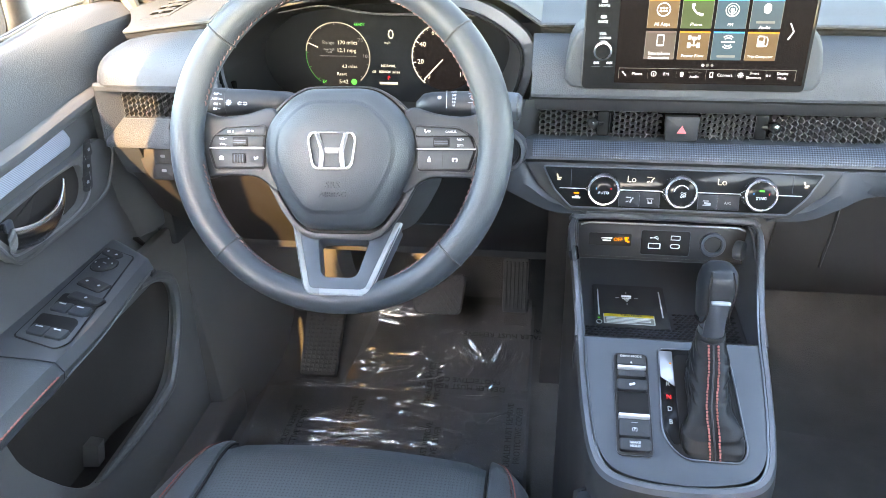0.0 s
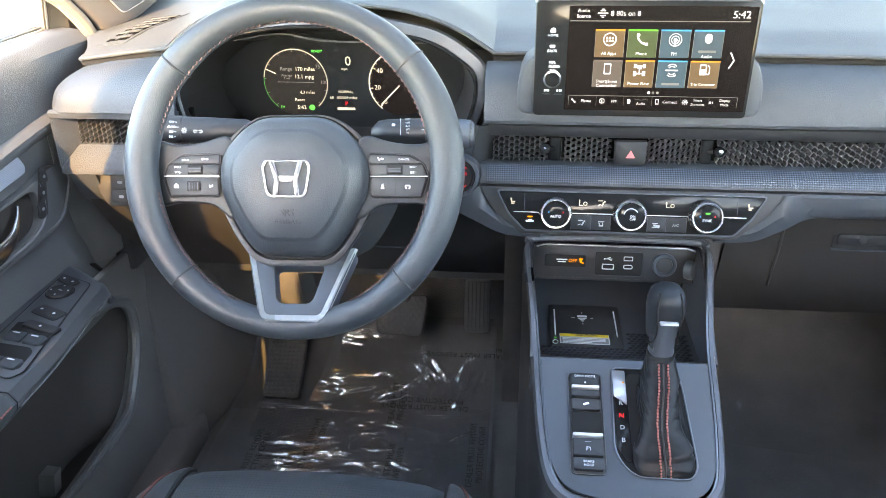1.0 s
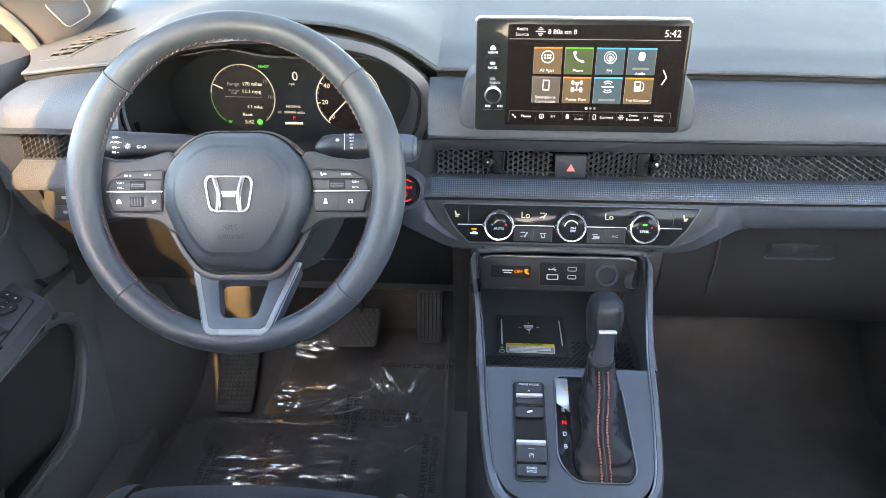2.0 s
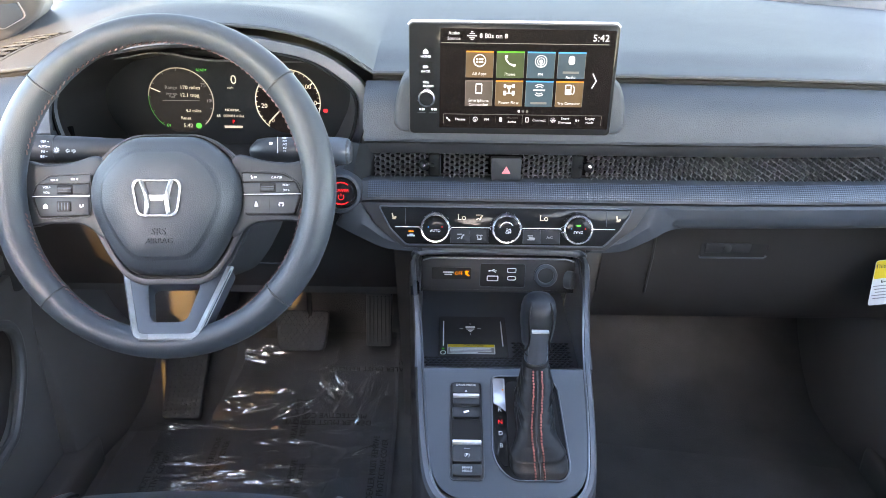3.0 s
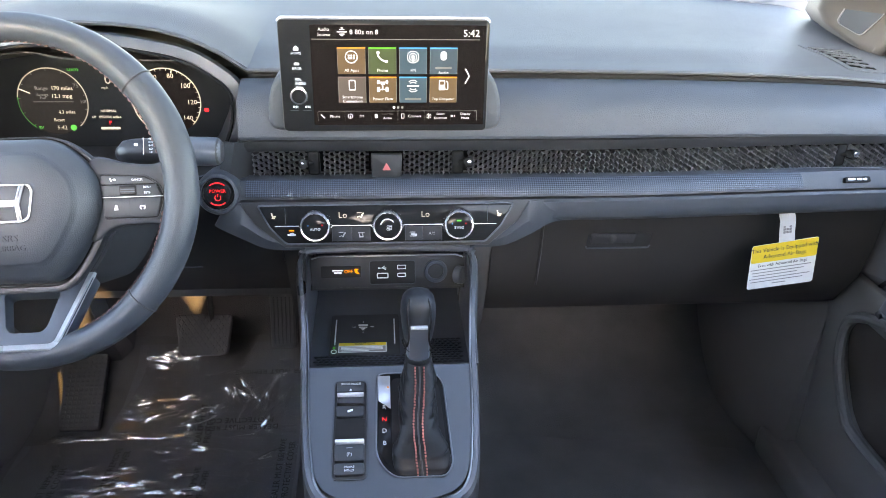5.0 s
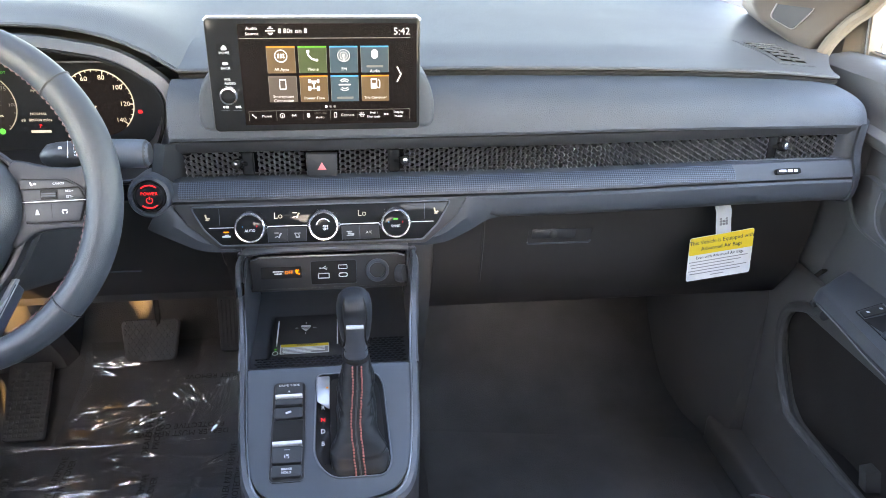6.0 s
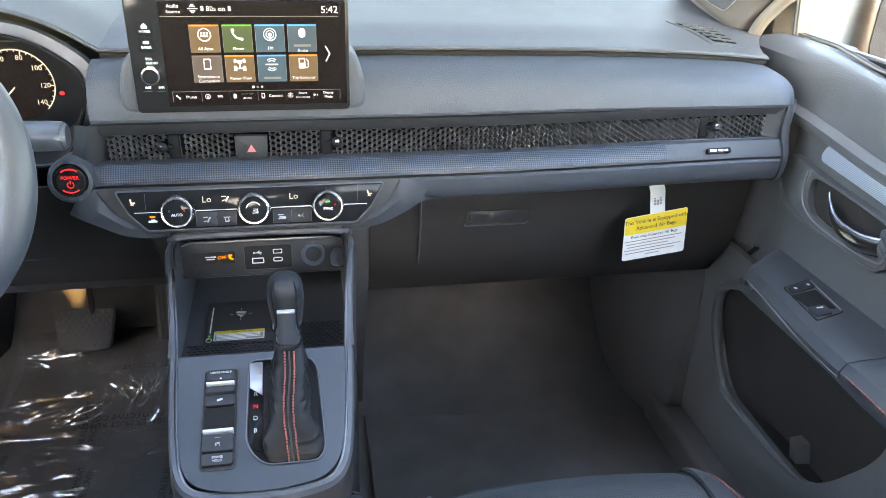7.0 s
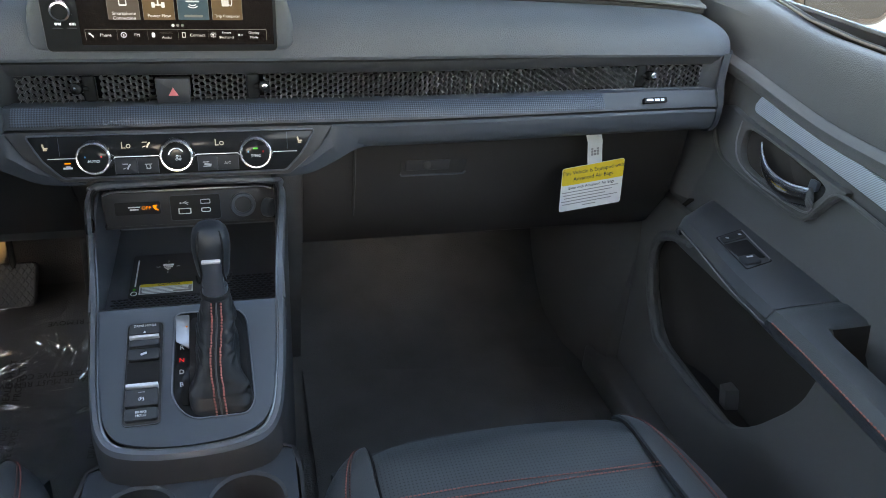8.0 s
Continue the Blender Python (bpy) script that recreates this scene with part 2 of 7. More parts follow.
def ring(outer, inner, h, m=Matrix()):
    """A flat frame between two outlines with equal counts."""
    bm = bmesh.new()
    n = len(outer)
    a, b, c, d = ([bm.verts.new((p[0], p[1], z)) for p in q] for q, z in ((outer, 0), (outer, h), (inner, h), (inner, 0)))
    for i in range(n):
        j = (i + 1) % n
        for p, q in ((a, b), (b, c), (c, d), (d, a)):
            bm.faces.new((p[i], p[j], q[j], q[i]))
    bmesh.ops.recalc_face_normals(bm, faces=bm.faces)
    return moved(bm, m)


def loft(rings, caps=True, loop=True):
    bm = bmesh.new()
    rows = [[bm.verts.new(p) for p in r] for r in rings]
    for a, b in zip(rows, rows[1:]):
        n = len(a)
        for i in range(n if loop else n - 1):
            j = (i + 1) % n
            bm.faces.new((a[i], a[j], b[j], b[i]))
    if caps and loop:
        bm.faces.new(rows[0][::-1])
        bm.faces.new(rows[-1])
    bmesh.ops.recalc_face_normals(bm, faces=bm.faces)
    return bm


CABIN = Vector((0.0, 0.25, 0.95))


def sheet(rows, thick=0.003, flip=False):
    """A curved panel over rows of points; its thickness lies on the side away from the middle of the cabin."""
    bm = bmesh.new()
    pts = [[Vector(p) for p in r] for r in rows]
    nr, nc = len(pts), len(pts[0])
    norm, vote = [], 0.0
    for i in range(nr):
        line = []
        for j in range(nc):
            du = pts[i][min(nc - 1, j + 1)] - pts[i][max(0, j - 1)]
            dv = pts[min(nr - 1, i + 1)][j] - pts[max(0, i - 1)][j]
            n = du.cross(dv)
            n = n.normalized() if n.length > 1e-12 else Vector((0, 0, 0))
            vote += n.dot((CABIN - pts[i][j]).normalized())
            line.append(n)
        norm.append(line)
    sign = 1 if vote > 0 else -1
    front = [[bm.verts.new(p) for p in r] for r in pts]
    back = [[bm.verts.new(pts[i][j] - norm[i][j] * thick * sign) for j in range(nc)] for i in range(nr)]
    for i in range(nr - 1):
        for j in range(nc - 1):
            bm.faces.new((front[i][j], front[i][j + 1], front[i + 1][j + 1], front[i + 1][j]))
            bm.faces.new((back[i][j], back[i + 1][j], back[i + 1][j + 1], back[i][j + 1]))
    for j in range(nc - 1):
        bm.faces.new((front[0][j], back[0][j], back[0][j + 1], front[0][j + 1]))
        bm.faces.new((front[-1][j], front[-1][j + 1], back[-1][j + 1], back[-1][j]))
    for i in range(nr - 1):
        bm.faces.new((front[i][0], front[i + 1][0], back[i + 1][0], back[i][0]))
        bm.faces.new((front[i][-1], back[i][-1], back[i + 1][-1], front[i + 1][-1]))
    bmesh.ops.recalc_face_normals(bm, faces=bm.faces)
    return bm


def tube(path, r, n=8, closed=False):
    path = [Vector(p) for p in path]
    bm, rows, count = bmesh.new(), [], len(path)
    up = None
    for i, p in enumerate(path):
        a = path[(i - 1) % count] if closed or i else p
        b = path[(i + 1) % count] if closed or i < count - 1 else p
        d = (b - a).normalized()
        if up is None:
            up = d.orthogonal().normalized()
        up = (up - d * up.dot(d)).normalized()
        side = d.cross(up)
        q = r[i] if isinstance(r, (list, tuple)) else r
        rows.append([bm.verts.new(p + (up * math.cos(2 * math.pi * k / n) + side * math.sin(2 * math.pi * k / n)) * q) for k in range(n)])
    for i in range(count if closed else count - 1):
        a, b = rows[i], rows[(i + 1) % count]
        for k in range(n):
            bm.faces.new((a[k], a[(k + 1) % n], b[(k + 1) % n], b[k]))
    if not closed:
        bm.faces.new(rows[0])
        bm.faces.new(rows[-1])
    bmesh.ops.recalc_face_normals(bm, faces=bm.faces)
    return bm


def lathe(profile, m=Matrix(), n=32, wave=0.0):
    """A turned piece: (radius, height) pairs round the normal of m; wave: knurling."""
    rows = [[((r * (1 + (wave if k % 2 else 0))) * math.cos(2 * math.pi * k / n), (r * (1 + (wave if k % 2 else 0))) * math.sin(2 * math.pi * k / n), z) for k in range(n)] for r, z in profile]
    return moved(loft(rows), m)


def words(body, size, m, depth=0.0003, align="CENTER"):
    cu = bpy.data.curves.new("w", "FONT")
    cu.body, cu.size, cu.extrude, cu.align_x, cu.align_y, cu.resolution_u = body, size, depth / 2, align, "CENTER", 2
    ob = bpy.data.objects.new("w", cu)
    me = bpy.data.meshes.new_from_object(ob)
    bm = bmesh.new()
    bm.from_mesh(me)
    bpy.data.objects.remove(ob)
    bpy.data.curves.remove(cu)
    bpy.data.meshes.remove(me)
    return moved(bm, m @ pose(0, 0, depth / 2))


def thing(name, at, label, category, group="", kind=""):
    ob = new(name)
    ob.location, ob.empty_display_size = at, 0.02
    return tagged(ob, label, category, group, kind)


def part(name, bm, material, parent=None, label="", angle=35):
    """One mesh object from a bmesh in world places, under a thing or a part."""
    me = bpy.data.meshes.new(name)
    base = parent
    while base is not None and base.parent is not None:
        base = base.parent
    if base is not None:
        bmesh.ops.translate(bm, verts=bm.verts, vec=-base.location)
    bm.to_mesh(me)
    bm.free()
    me.materials.append(material)
    me.polygons.foreach_set("use_smooth", [True] * len(me.polygons))
    me.set_sharp_from_angle(angle=radians(angle))
    ob = new(name, me)
    ob.parent = parent
    return tagged(ob, label)


def structure(name, bm, material, label, category):
    return tagged(part(name, bm, material), label, category, kind="structure")


def lerp(a, b, s):
    return a + (b - a) * s


def smooth(a, b, v):
    s = min(1, max(0, (v - a) / (b - a)))
    return s * s * (3 - 2 * s)


def span(a, b, n):
    return [a + (b - a) * i / (n - 1) for i in range(n)]


def spline(pts, n=6):
    """A smooth line through the points."""
    pts = [Vector(p) for p in pts]
    out = []
    for i in range(len(pts) - 1):
        p0, p1, p2, p3 = pts[max(0, i - 1)], pts[i], pts[i + 1], pts[min(len(pts) - 1, i + 2)]
        for k in range(n):
            s = k / n
            out.append(0.5 * ((2 * p1) + (p2 - p0) * s + (2 * p0 - 5 * p1 + 4 * p2 - p3) * s * s + (3 * p1 - p0 - 3 * p2 + p3) * s ** 3))
    out.append(pts[-1])
    return out


def stitches(path, step, r, m=Matrix(), fill=0.62, tilt=0.0):
    """Short threads along a line."""
    path = [m @ Vector(p) for p in path]
    out, carry = [], 0.0
    for a, b in zip(path, path[1:]):
        d = b - a
        ln = d.length
        s = carry
        while s < ln:
            p = a + d * (s / ln)
            w = d.normalized() * step * fill
            out.append(tube([p, p + w * 0.5 + Vector((0, 0, r * 0.6)), p + w], r, 5))
            s += step
        carry = s - ln
    return merged(*out)

# ================= the setting =================
ground = structure("ground", slab([(-900, -900), (900, -900), (900, 900), (-900, 900)], 0.02, pose(0, 0, -0.47)), ASPHALT, "pale sunlit concrete lot outside the car", "ground")
FLOOR_Z = 0.11
floor_rows = [[(x, y, z) for x in span(-0.86, 0.86, 9)] for y, z in ((-1.75, FLOOR_Z), (0.4, FLOOR_Z), (1.05, FLOOR_Z), (1.17, 0.113), (1.24, 0.14), (1.36, 0.24), (1.5, 0.40), (1.53, 0.62), (1.53, 0.86))]
structure("floor", sheet(floor_rows, 0.02), CARPET, "charcoal carpet floor and toe board, dark and slightly worn", "floor")
roof_rows = [[(x, y, 1.40 - 0.05 * (x / 0.7) ** 4 - 0.04 * smooth(0.2, 0.75, y)) for x in span(-0.68, 0.68, 9)] for y in (0.72, 0.5, 0.1, -0.6, -1.2, -1.75)]
structure("ceiling", sheet(roof_rows, 0.03, True), HEADLINE, "light grey fabric headlining of the roof", "ceiling")
structure("wall_rear", box((-0.86, -1.80, 0.0), (0.86, -1.75, 1.12), 0.01), DOORGREY, "grey trim closing the rear of the cabin", "wall")
# unseen slab, added only to keep the sun off the lower right door
structure("wall_sun_stop", box((-0.10, -1.10, 0.10), (0.72, -0.98, 1.10), 0.03), LEATHER, "unseen dark slab added to keep sun off the right door", "wall")
for s, side in ((-1, "left"), (1, "right")):
    structure("wall_rear_" + side, box((s * 0.80, -1.75, 0.0), (s * 0.86, 0.06, 0.86), 0.01), DOORGREY, "grey rear door trim beside the rear seats", "wall")
    # unseen pillar; its stepped front edge is cut to cast the dashboard's sun boundary
    stages = ((0.0, 0.22, 0.40), (0.2, 0.19, 0.42), (0.28, 0.165, 0.45), (0.35, 0.14, 0.475), (0.5, 0.10, 0.44), (0.66, 0.06, 0.36), (1.0, -0.05, 0.18))
    rows = [[(s * lerp(0.80, 0.66, k), y, lerp(0.80, 1.38, k)) for y in (y0, y1)] for k, y0, y1 in stages]
    structure("trim_centre_pillar_" + side, sheet(rows, 0.02), PILLAR, "beige grey plastic centre pillar trim, its edge cut to shape the sun", "pillar")
    # left side: unseen screen added with a slot that shapes the sun patch
    ends = ((0.0, -1.3), (0.5, -1.15), (1.0, -1.0)) if s > 0 else ((0.0, 0.06), (0.36, 0.0), (0.42, -0.08), (0.50, -0.36), (0.60, -0.36), (0.64, 0.05), (1.0, -0.07))
    rows = [[(s * lerp(0.80, 0.66, k), y, lerp(0.80, 1.38, k)) for y in (y0, -1.75)] for k, y0 in ends]
    structure("trim_rear_pillar_screen_" + side, sheet(rows, 0.02, s < 0), PILLAR, "beige grey plastic rear pillar trim, the left one an added sun screen", "pillar")
    structure("trim_roof_rail_" + side, tube([(s * 0.67, 0.76, 1.33), (s * 0.69, 0.4, 1.345), (s * 0.70, -0.2, 1.345), (s * 0.69, -1.75, 1.33)], 0.055, 10), HEADLINE, "pale roof rail trim above the side windows", "trim")
    # front pillar: a swelling foot that leans back, with a framed speaker cover on its flat
    stations = ((0.846, (0.748, 1.135), (0.757, 1.100)), (0.860, (0.737, 1.126), (0.752, 1.093)), (0.875, (0.722, 1.157), (0.759, 1.087)), (0.891, (0.708, 1.190), (0.768, 1.077)), (0.910, (0.702, 1.208), (0.779, 1.063)), (0.95, (0.698, 1.19), (0.786, 1.020)), (1.10, (0.672, 1.04), (0.752, 0.850)), (1.38, (0.610, 0.76), (0.680, 0.600)))
    skin = []
    for z, (lx, ly), (rx, ry) in stations:
        lean = 1.70 * max(0.0, z - 0.90)
        outline = [(lx, ly), (rx, ry), (rx + 0.045, ry + 0.030), (0.845 - 0.40 * max(0.0, z - 0.90), max(ry + 0.09, 1.42 - lean)), (lx + 0.055, max(ly + 0.06, 1.36 - lean))]
        skin.append([(s * x, y, z) for x, y in rounded(outline, 0.016, 4)])
    pillar = structure("trim_front_pillar_" + side, loft(skin), PILLAR, "grey plastic front pillar trim with a framed speaker cover", "pillar")
    structure("trim_door_seal_" + side, tube(spline([(s * 0.766, 1.088, 0.846), (s * 0.772, 1.080, 0.872), (s * 0.786, 1.060, 0.905), (s * 0.798, 1.020, 0.945), (s * 0.764, 0.845, 1.10), (s * 0.690, 0.60, 1.34)], 4), 0.0105, 10), PALE, "pale rubber door seal along the pillar", "door seal")
    nn = Vector((-0.85 * s, -0.45, 0.20)).normalized()
    ex = Vector((s * 0.45, -0.85, 0.0)).normalized() * s
    v = nn.cross(ex)
    face = Matrix((ex, v, nn)).transposed().to_4x4()
    face.translation = Vector((s * 0.7365, 1.1395, 0.897)) + nn * 0.0015
    cover = [(face.inverted() @ Vector((s * x, y, z)))[:2] for x, y, z in ((0.718, 1.173, 0.894), (0.737, 1.130, 0.879), (0.758, 1.109, 0.919), (0.728, 1.164, 0.936))]
    grow = lambda k: rounded([(x * k, y * k) for x, y in cover], 0.009, 4)
    part("speaker_cover", slab(grow(0.92), 0.0025, face, 0.0008), HARD, pillar, "finely ribbed grey speaker cover")
    part("speaker_frame", ring(grow(1.0), grow(0.95), 0.0030, face), LINE, pillar, "bright thin frame")

ws = [[(x * lerp(0.86, 0.66, k), lerp(1.56, 0.76, k) + 0.06 * (1 - x * x) * (1 - k * 0.5), lerp(0.90, 1.37, k)) for x in span(-1, 1, 9)] for k in span(0, 1, 5)]
wind = structure("window_windshield", sheet(ws, 0.004), SHIELDGLASS, "clear laminated windshield above the dashboard", "windshield")
wind.visible_shadow = False
for s, side in ((-1, "left"), (1, "right")):
    structure("wall_hinge_" + side, box((s * 0.845, 0.98, 0.05), (s * 0.875, 1.56, 0.852), 0.004), BLACK, "black body side behind the door hinges", "wall")
structure("window_rear", sheet([[(x, lerp(-1.765, -1.70, k), lerp(1.12, 1.37, k)) for x in span(-0.80, 0.80, 5)] for k in (0, 0.5, 1)], 0.004), PRIVACY, "tinted rear window", "window")
structure("window_rear_side", sheet([[(lerp(0.805, 0.665, k), y, lerp(0.86, 1.36, k)) for y in span(0.16, -1.30, 5)] for k in (0, 0.5, 1)], 0.004), PRIVACY, "tinted rear side window", "window")
structure("trim_cowl", box((-0.86, 1.50, 0.55), (0.86, 1.66, 0.90), 0.01), BLACK, "black cowl panel below the windshield", "cowl")


# ================= dashboard =================
dash = thing("dashboard", (0, 1.2, 0.5), "grey soft-touch dashboard with a full-width honeycomb vent", "dashboard")


def hood_rise(x):
    return 0.056 * max(0.0, 1 - (abs(x + 0.385) / 0.215) ** 3)


def pad_z(x):
    """Height of the seam between the top pad and the padded face."""
    return 0.868 - (0.025 * (max(0.0, x - 0.14) / 0.584) ** 2 if x > 0 else 0.021 * max(0.0, -x - 0.56) / 0.18)


def edge_z(x):
    return pad_z(x) + hood_rise(x)


def edge_y(x):
    return 0.943 + 0.040 * smooth(0.15, 0.74, abs(x)) ** 1.4 - 0.004 * (hood_rise(x) > 0)


xs = sorted(set(span(-0.752, 0.752, 61) + [-0.60, -0.17]))
ys = [0.0, 0.004, 0.02, 0.04, 0.06, 0.085, 0.10, 0.12, 0.14, 0.16, 0.18, 0.2, 0.23, 0.27, 0.32, 0.45, 0.60]


def top_z(x, d):
    base = pad_z(x)
    z = base + 0.030 * smooth(0.0, 0.55, d) + hood_rise(x) * (1 - smooth(0.05, 0.42, d)) + 0.010 * smooth(0, 0.1, d)
    return z


lip_rows = [[(x, edge_y(x) + 0.006, top_z(x, 0.0) - 0.0060) for x in xs], [(x, edge_y(x) - 0.0005, top_z(x, 0.0) - 0.0052) for x in xs], [(x, edge_y(x) - 0.002, top_z(x, 0.0) - 0.0028) for x in xs], [(x, edge_y(x), top_z(x, 0.0) - 0.0007) for x in xs]]


def flare(x, d):
    """The pad is cut back at its front corners and widens towards the windshield."""
    return x * (1 - 0.026 * smooth(0.60, 0.752, abs(x)) * (1 - smooth(0.0, 0.085, d)) + 0.055 * smooth(0.04, 0.16, d) * smooth(0.5, 0.752, abs(x)))


rows = [[(flare(x, 0.0), y, z) for x, y, z in r] for r in lip_rows] + [[(flare(x, d), edge_y(x) + d, top_z(x, d)) for x in xs] for d in ys[1:]]
part("top_pad", sheet(rows, 0.005), SOFT, dash, "soft blue-grey top pad with a fine leather grain")
# dark tube in place of the shadow line under the edge of the top pad
part("seam", tube([(flare(x, 0.0), edge_y(x) + 0.0070, edge_z(x) - 0.0095) for x in xs if x > -0.175], 0.0042, 6), MATTE, dash)
part("seam", tube([(flare(x, 0.0), edge_y(x) + 0.0070, edge_z(x) - 0.0095) for x in xs if x < -0.59], 0.0042, 6), MATTE, dash)


def fascia_profile(x):
    """Padded face below the top pad: (y, z) from the seam down to the lip."""
    y0, z0 = edge_y(x) + 0.001, pad_z(x) - 0.0125
    yl, zl = 0.884 + 0.022 * smooth(0.2, 0.74, abs(x)), 0.7965 - 0.006 * smooth(0.3, 0.74, abs(x))
    line = spline([(0, 0, 0), (0.10, 0.012, 0), (0.40, 0.09, 0), (0.66, 0.23, 0), (0.83, 0.42, 0), (0.94, 0.68, 0), (1.0, 1.0, 0)], 3)
    out = [(y0 + 0.010, z0 - 0.006)] + [(lerp(y0, yl, p[0]), lerp(z0, zl, p[1])) for p in line]
    out.append((yl + 0.002, zl - 0.004))
    out.append((yl + 0.012, zl - 0.006))
    return out


def end_round(x, k):
    """The padded face turns forward at its outer ends."""
    d = max(0.0, (abs(x) - 0.722) / 0.034)
    return 0.030 * d ** 2.4


def fascia(x0, x1, n):
    rows = []
    for x in span(x0, x1, n):
        prof = fascia_profile(x)
        lo, hi = min(z for y, z in prof), max(z for y, z in prof)
        # the upper outer corner is cut back in a curve
        rows.append([(x * (1 - 0.036 * smooth(0.68, 0.757, abs(x)) * ((z - lo) / (hi - lo)) ** 3.2), y + end_round(x, 0), z) for y, z in prof])
    return sheet(rows, 0.006, True)


part("padded_face", fascia(-0.178, 0.757, 58), FASCIA, dash, "padded grey face panel")
part("padded_face", fascia(-0.757, -0.572, 20), FASCIA, dash, "padded grey face panel in the sun")


def strip(profile, x0, x1, n=24, thick=0.004):
    """A moulding along the dashboard: profile gives (y, z) pairs at x."""
    return sheet([[(x, y, z) for y, z in profile(x)] for x in span(x0, x1, n)], thick, True)


def bow(x):
    return 0.020 * smooth(0.25, 0.74, abs(x)) + 0.030 * max(0.0, (abs(x) - 0.730) / 0.027) ** 2


# vent frame: top slope, back of the slot, and lower moulding
part("vent_frame", strip(lambda x: [(0.896 + bow(x), 0.7915), (0.8915 + bow(x), 0.7885), (0.892 + bow(x), 0.782), (0.897 + bow(x), 0.7745), (0.906 + bow(x), 0.7715)], -0.180, 0.757, 44), FRAME, dash, "satin dark grey frame round the vent")
# black sheet in place of the shaded depth behind the grille
part("vent_duct_shade", box((-0.172, 0.925, 0.736), (0.71, 0.932, 0.785), 0.001), DUCTSHADE, dash)
part("lower_moulding", strip(lambda x: [(0.905 + bow(x), 0.7415), (0.886 + bow(x), 0.7405), (0.873 + bow(x), 0.7245), (0.872 + bow(x), 0.7205), (0.882 + bow(x), 0.7195)], -0.182, 0.733, 44), HARD, dash)
part("vent_end", sheet([[(x, lerp(0.912, 0.892, smooth(0.697, 0.728, x)) + bow(min(x, 0.73)), z) for z in span(0.7890, 0.7400, 6)] for x in span(0.694, 0.735, 7)], 0.004), HARD, dash)
END_LINE = ((0.7895, 0.9125), (0.775, 0.9120), (0.755, 0.9105), (0.742, 0.9060), (0.730, 0.8965), (0.720, 0.8925), (0.705, 0.8905), (0.694, 0.8920), (0.686, 0.8980), (0.682, 0.9120))
part("end_cap", sheet([[(x - 0.007 * (0.79 - z) / 0.1, lerp(y, 0.942, ((x - 0.729) / 0.0285) ** 2.2), z) for z, y in END_LINE] for x in span(0.729, 0.7575, 8)], 0.004), HARD, dash, "grey rounded end of the vent surround")
part("vent_end", sheet([[(x - 0.012 * (0.78 - z) / 0.05, y, z) for z in span(0.7885, 0.722, 6)] for x, y in ((-0.158, 0.912), (-0.166, 0.901), (-0.176, 0.890), (-0.186, 0.8865), (-0.200, 0.895))], 0.004), FRAME, dash)
# patterned trim strip
TRIM = dimpled("dimpled blue grey trim", (0.036, 0.046, 0.060), 0.36, 0.35, 0.0056)
part("trim_strip", strip(lambda x: [(0.8855 + bow(x), 0.7415), (0.879 + bow(x), 0.7375), (0.871 + bow(x), 0.7300), (0.869 + bow(x), 0.7245)], -0.174, 0.548, 40, 0.003), TRIM, dash, "dimpled metallic blue-grey trim strip")
# beam below the trim strip
beam = lambda x: [(0.886 + bow(x), 0.7185), (0.8725 + bow(x), 0.7170), (0.8700 + bow(x), 0.7140), (0.8695 + bow(x), 0.703), (0.8715 + bow(x), 0.692), (0.8765 + bow(x), 0.6855), (0.886 + bow(x), 0.6825), (0.905 + bow(x), 0.682)]
part("lower_beam", strip(beam, -0.196, 0.730, 44), HARD, dash, "hard grey rounded lower beam")
# centre stack cheeks that sweep down to the climate panel
for s in (-1, 1):
    x0 = 0.245 if s > 0 else 0.205
    rows = [[(s * x, y, z) for x, y, z in spline([(0.120, 0.860, 0.664), (0.150, 0.858, 0.672), (0.178, 0.862, 0.690), (0.205, 0.868, 0.700), (x0, 0.874, 0.702)], 5)], [(s * x, y, z) for x, y, z in spline([(0.105, 0.862, 0.655), (0.150, 0.862, 0.658), (0.185, 0.866, 0.672), (0.214, 0.874, 0.684), (x0 + 0.01, 0.880, 0.686)], 5)], [(s * x, y, z) for x, y, z in spline([(0.105, 0.95, 0.648), (0.150, 0.95, 0.650), (0.185, 0.95, 0.664), (0.214, 0.95, 0.678), (x0 + 0.01, 0.95, 0.680)], 5)]]
    rows.insert(0, [Vector((p[0], p[1] + lerp(0.030, 0.004, smooth(0.155, 0.19, abs(p[0]))), max(0.7165, p[2] + 0.002))) for p in rows[0]])
    part("cheek", sheet(rows, 0.004, s < 0), HARD, dash)
part("centre_backing", slab([(-0.182, 0.028), (0.182, 0.028), (0.165, 0.0), (0.128, -0.030), (-0.128, -0.030), (-0.165, 0.0)], 0.05, pose(0, 0.862, 0.6915, 75) @ pose(0, 0, -0.05), 0.002), DARK, dash)

# left pod under the padded face
part("vent_frame", strip(lambda x: [(0.912, 0.7915), (0.909, 0.788), (0.911, 0.781), (0.934, 0.776)], -0.748, -0.572, 10), FASCIA, dash)
# the same black sheet for the shade behind the left grille
part("vent_duct_shade", box((-0.735, 0.955, 0.73), (-0.572, 0.962, 0.785), 0.001), DUCTSHADE, dash)
part("lower_moulding", strip(lambda x: [(0.945, 0.740), (0.936, 0.738), (0.914, 0.712), (0.913, 0.703), (0.935, 0.700)], -0.748, -0.572, 10), FASCIA, dash)
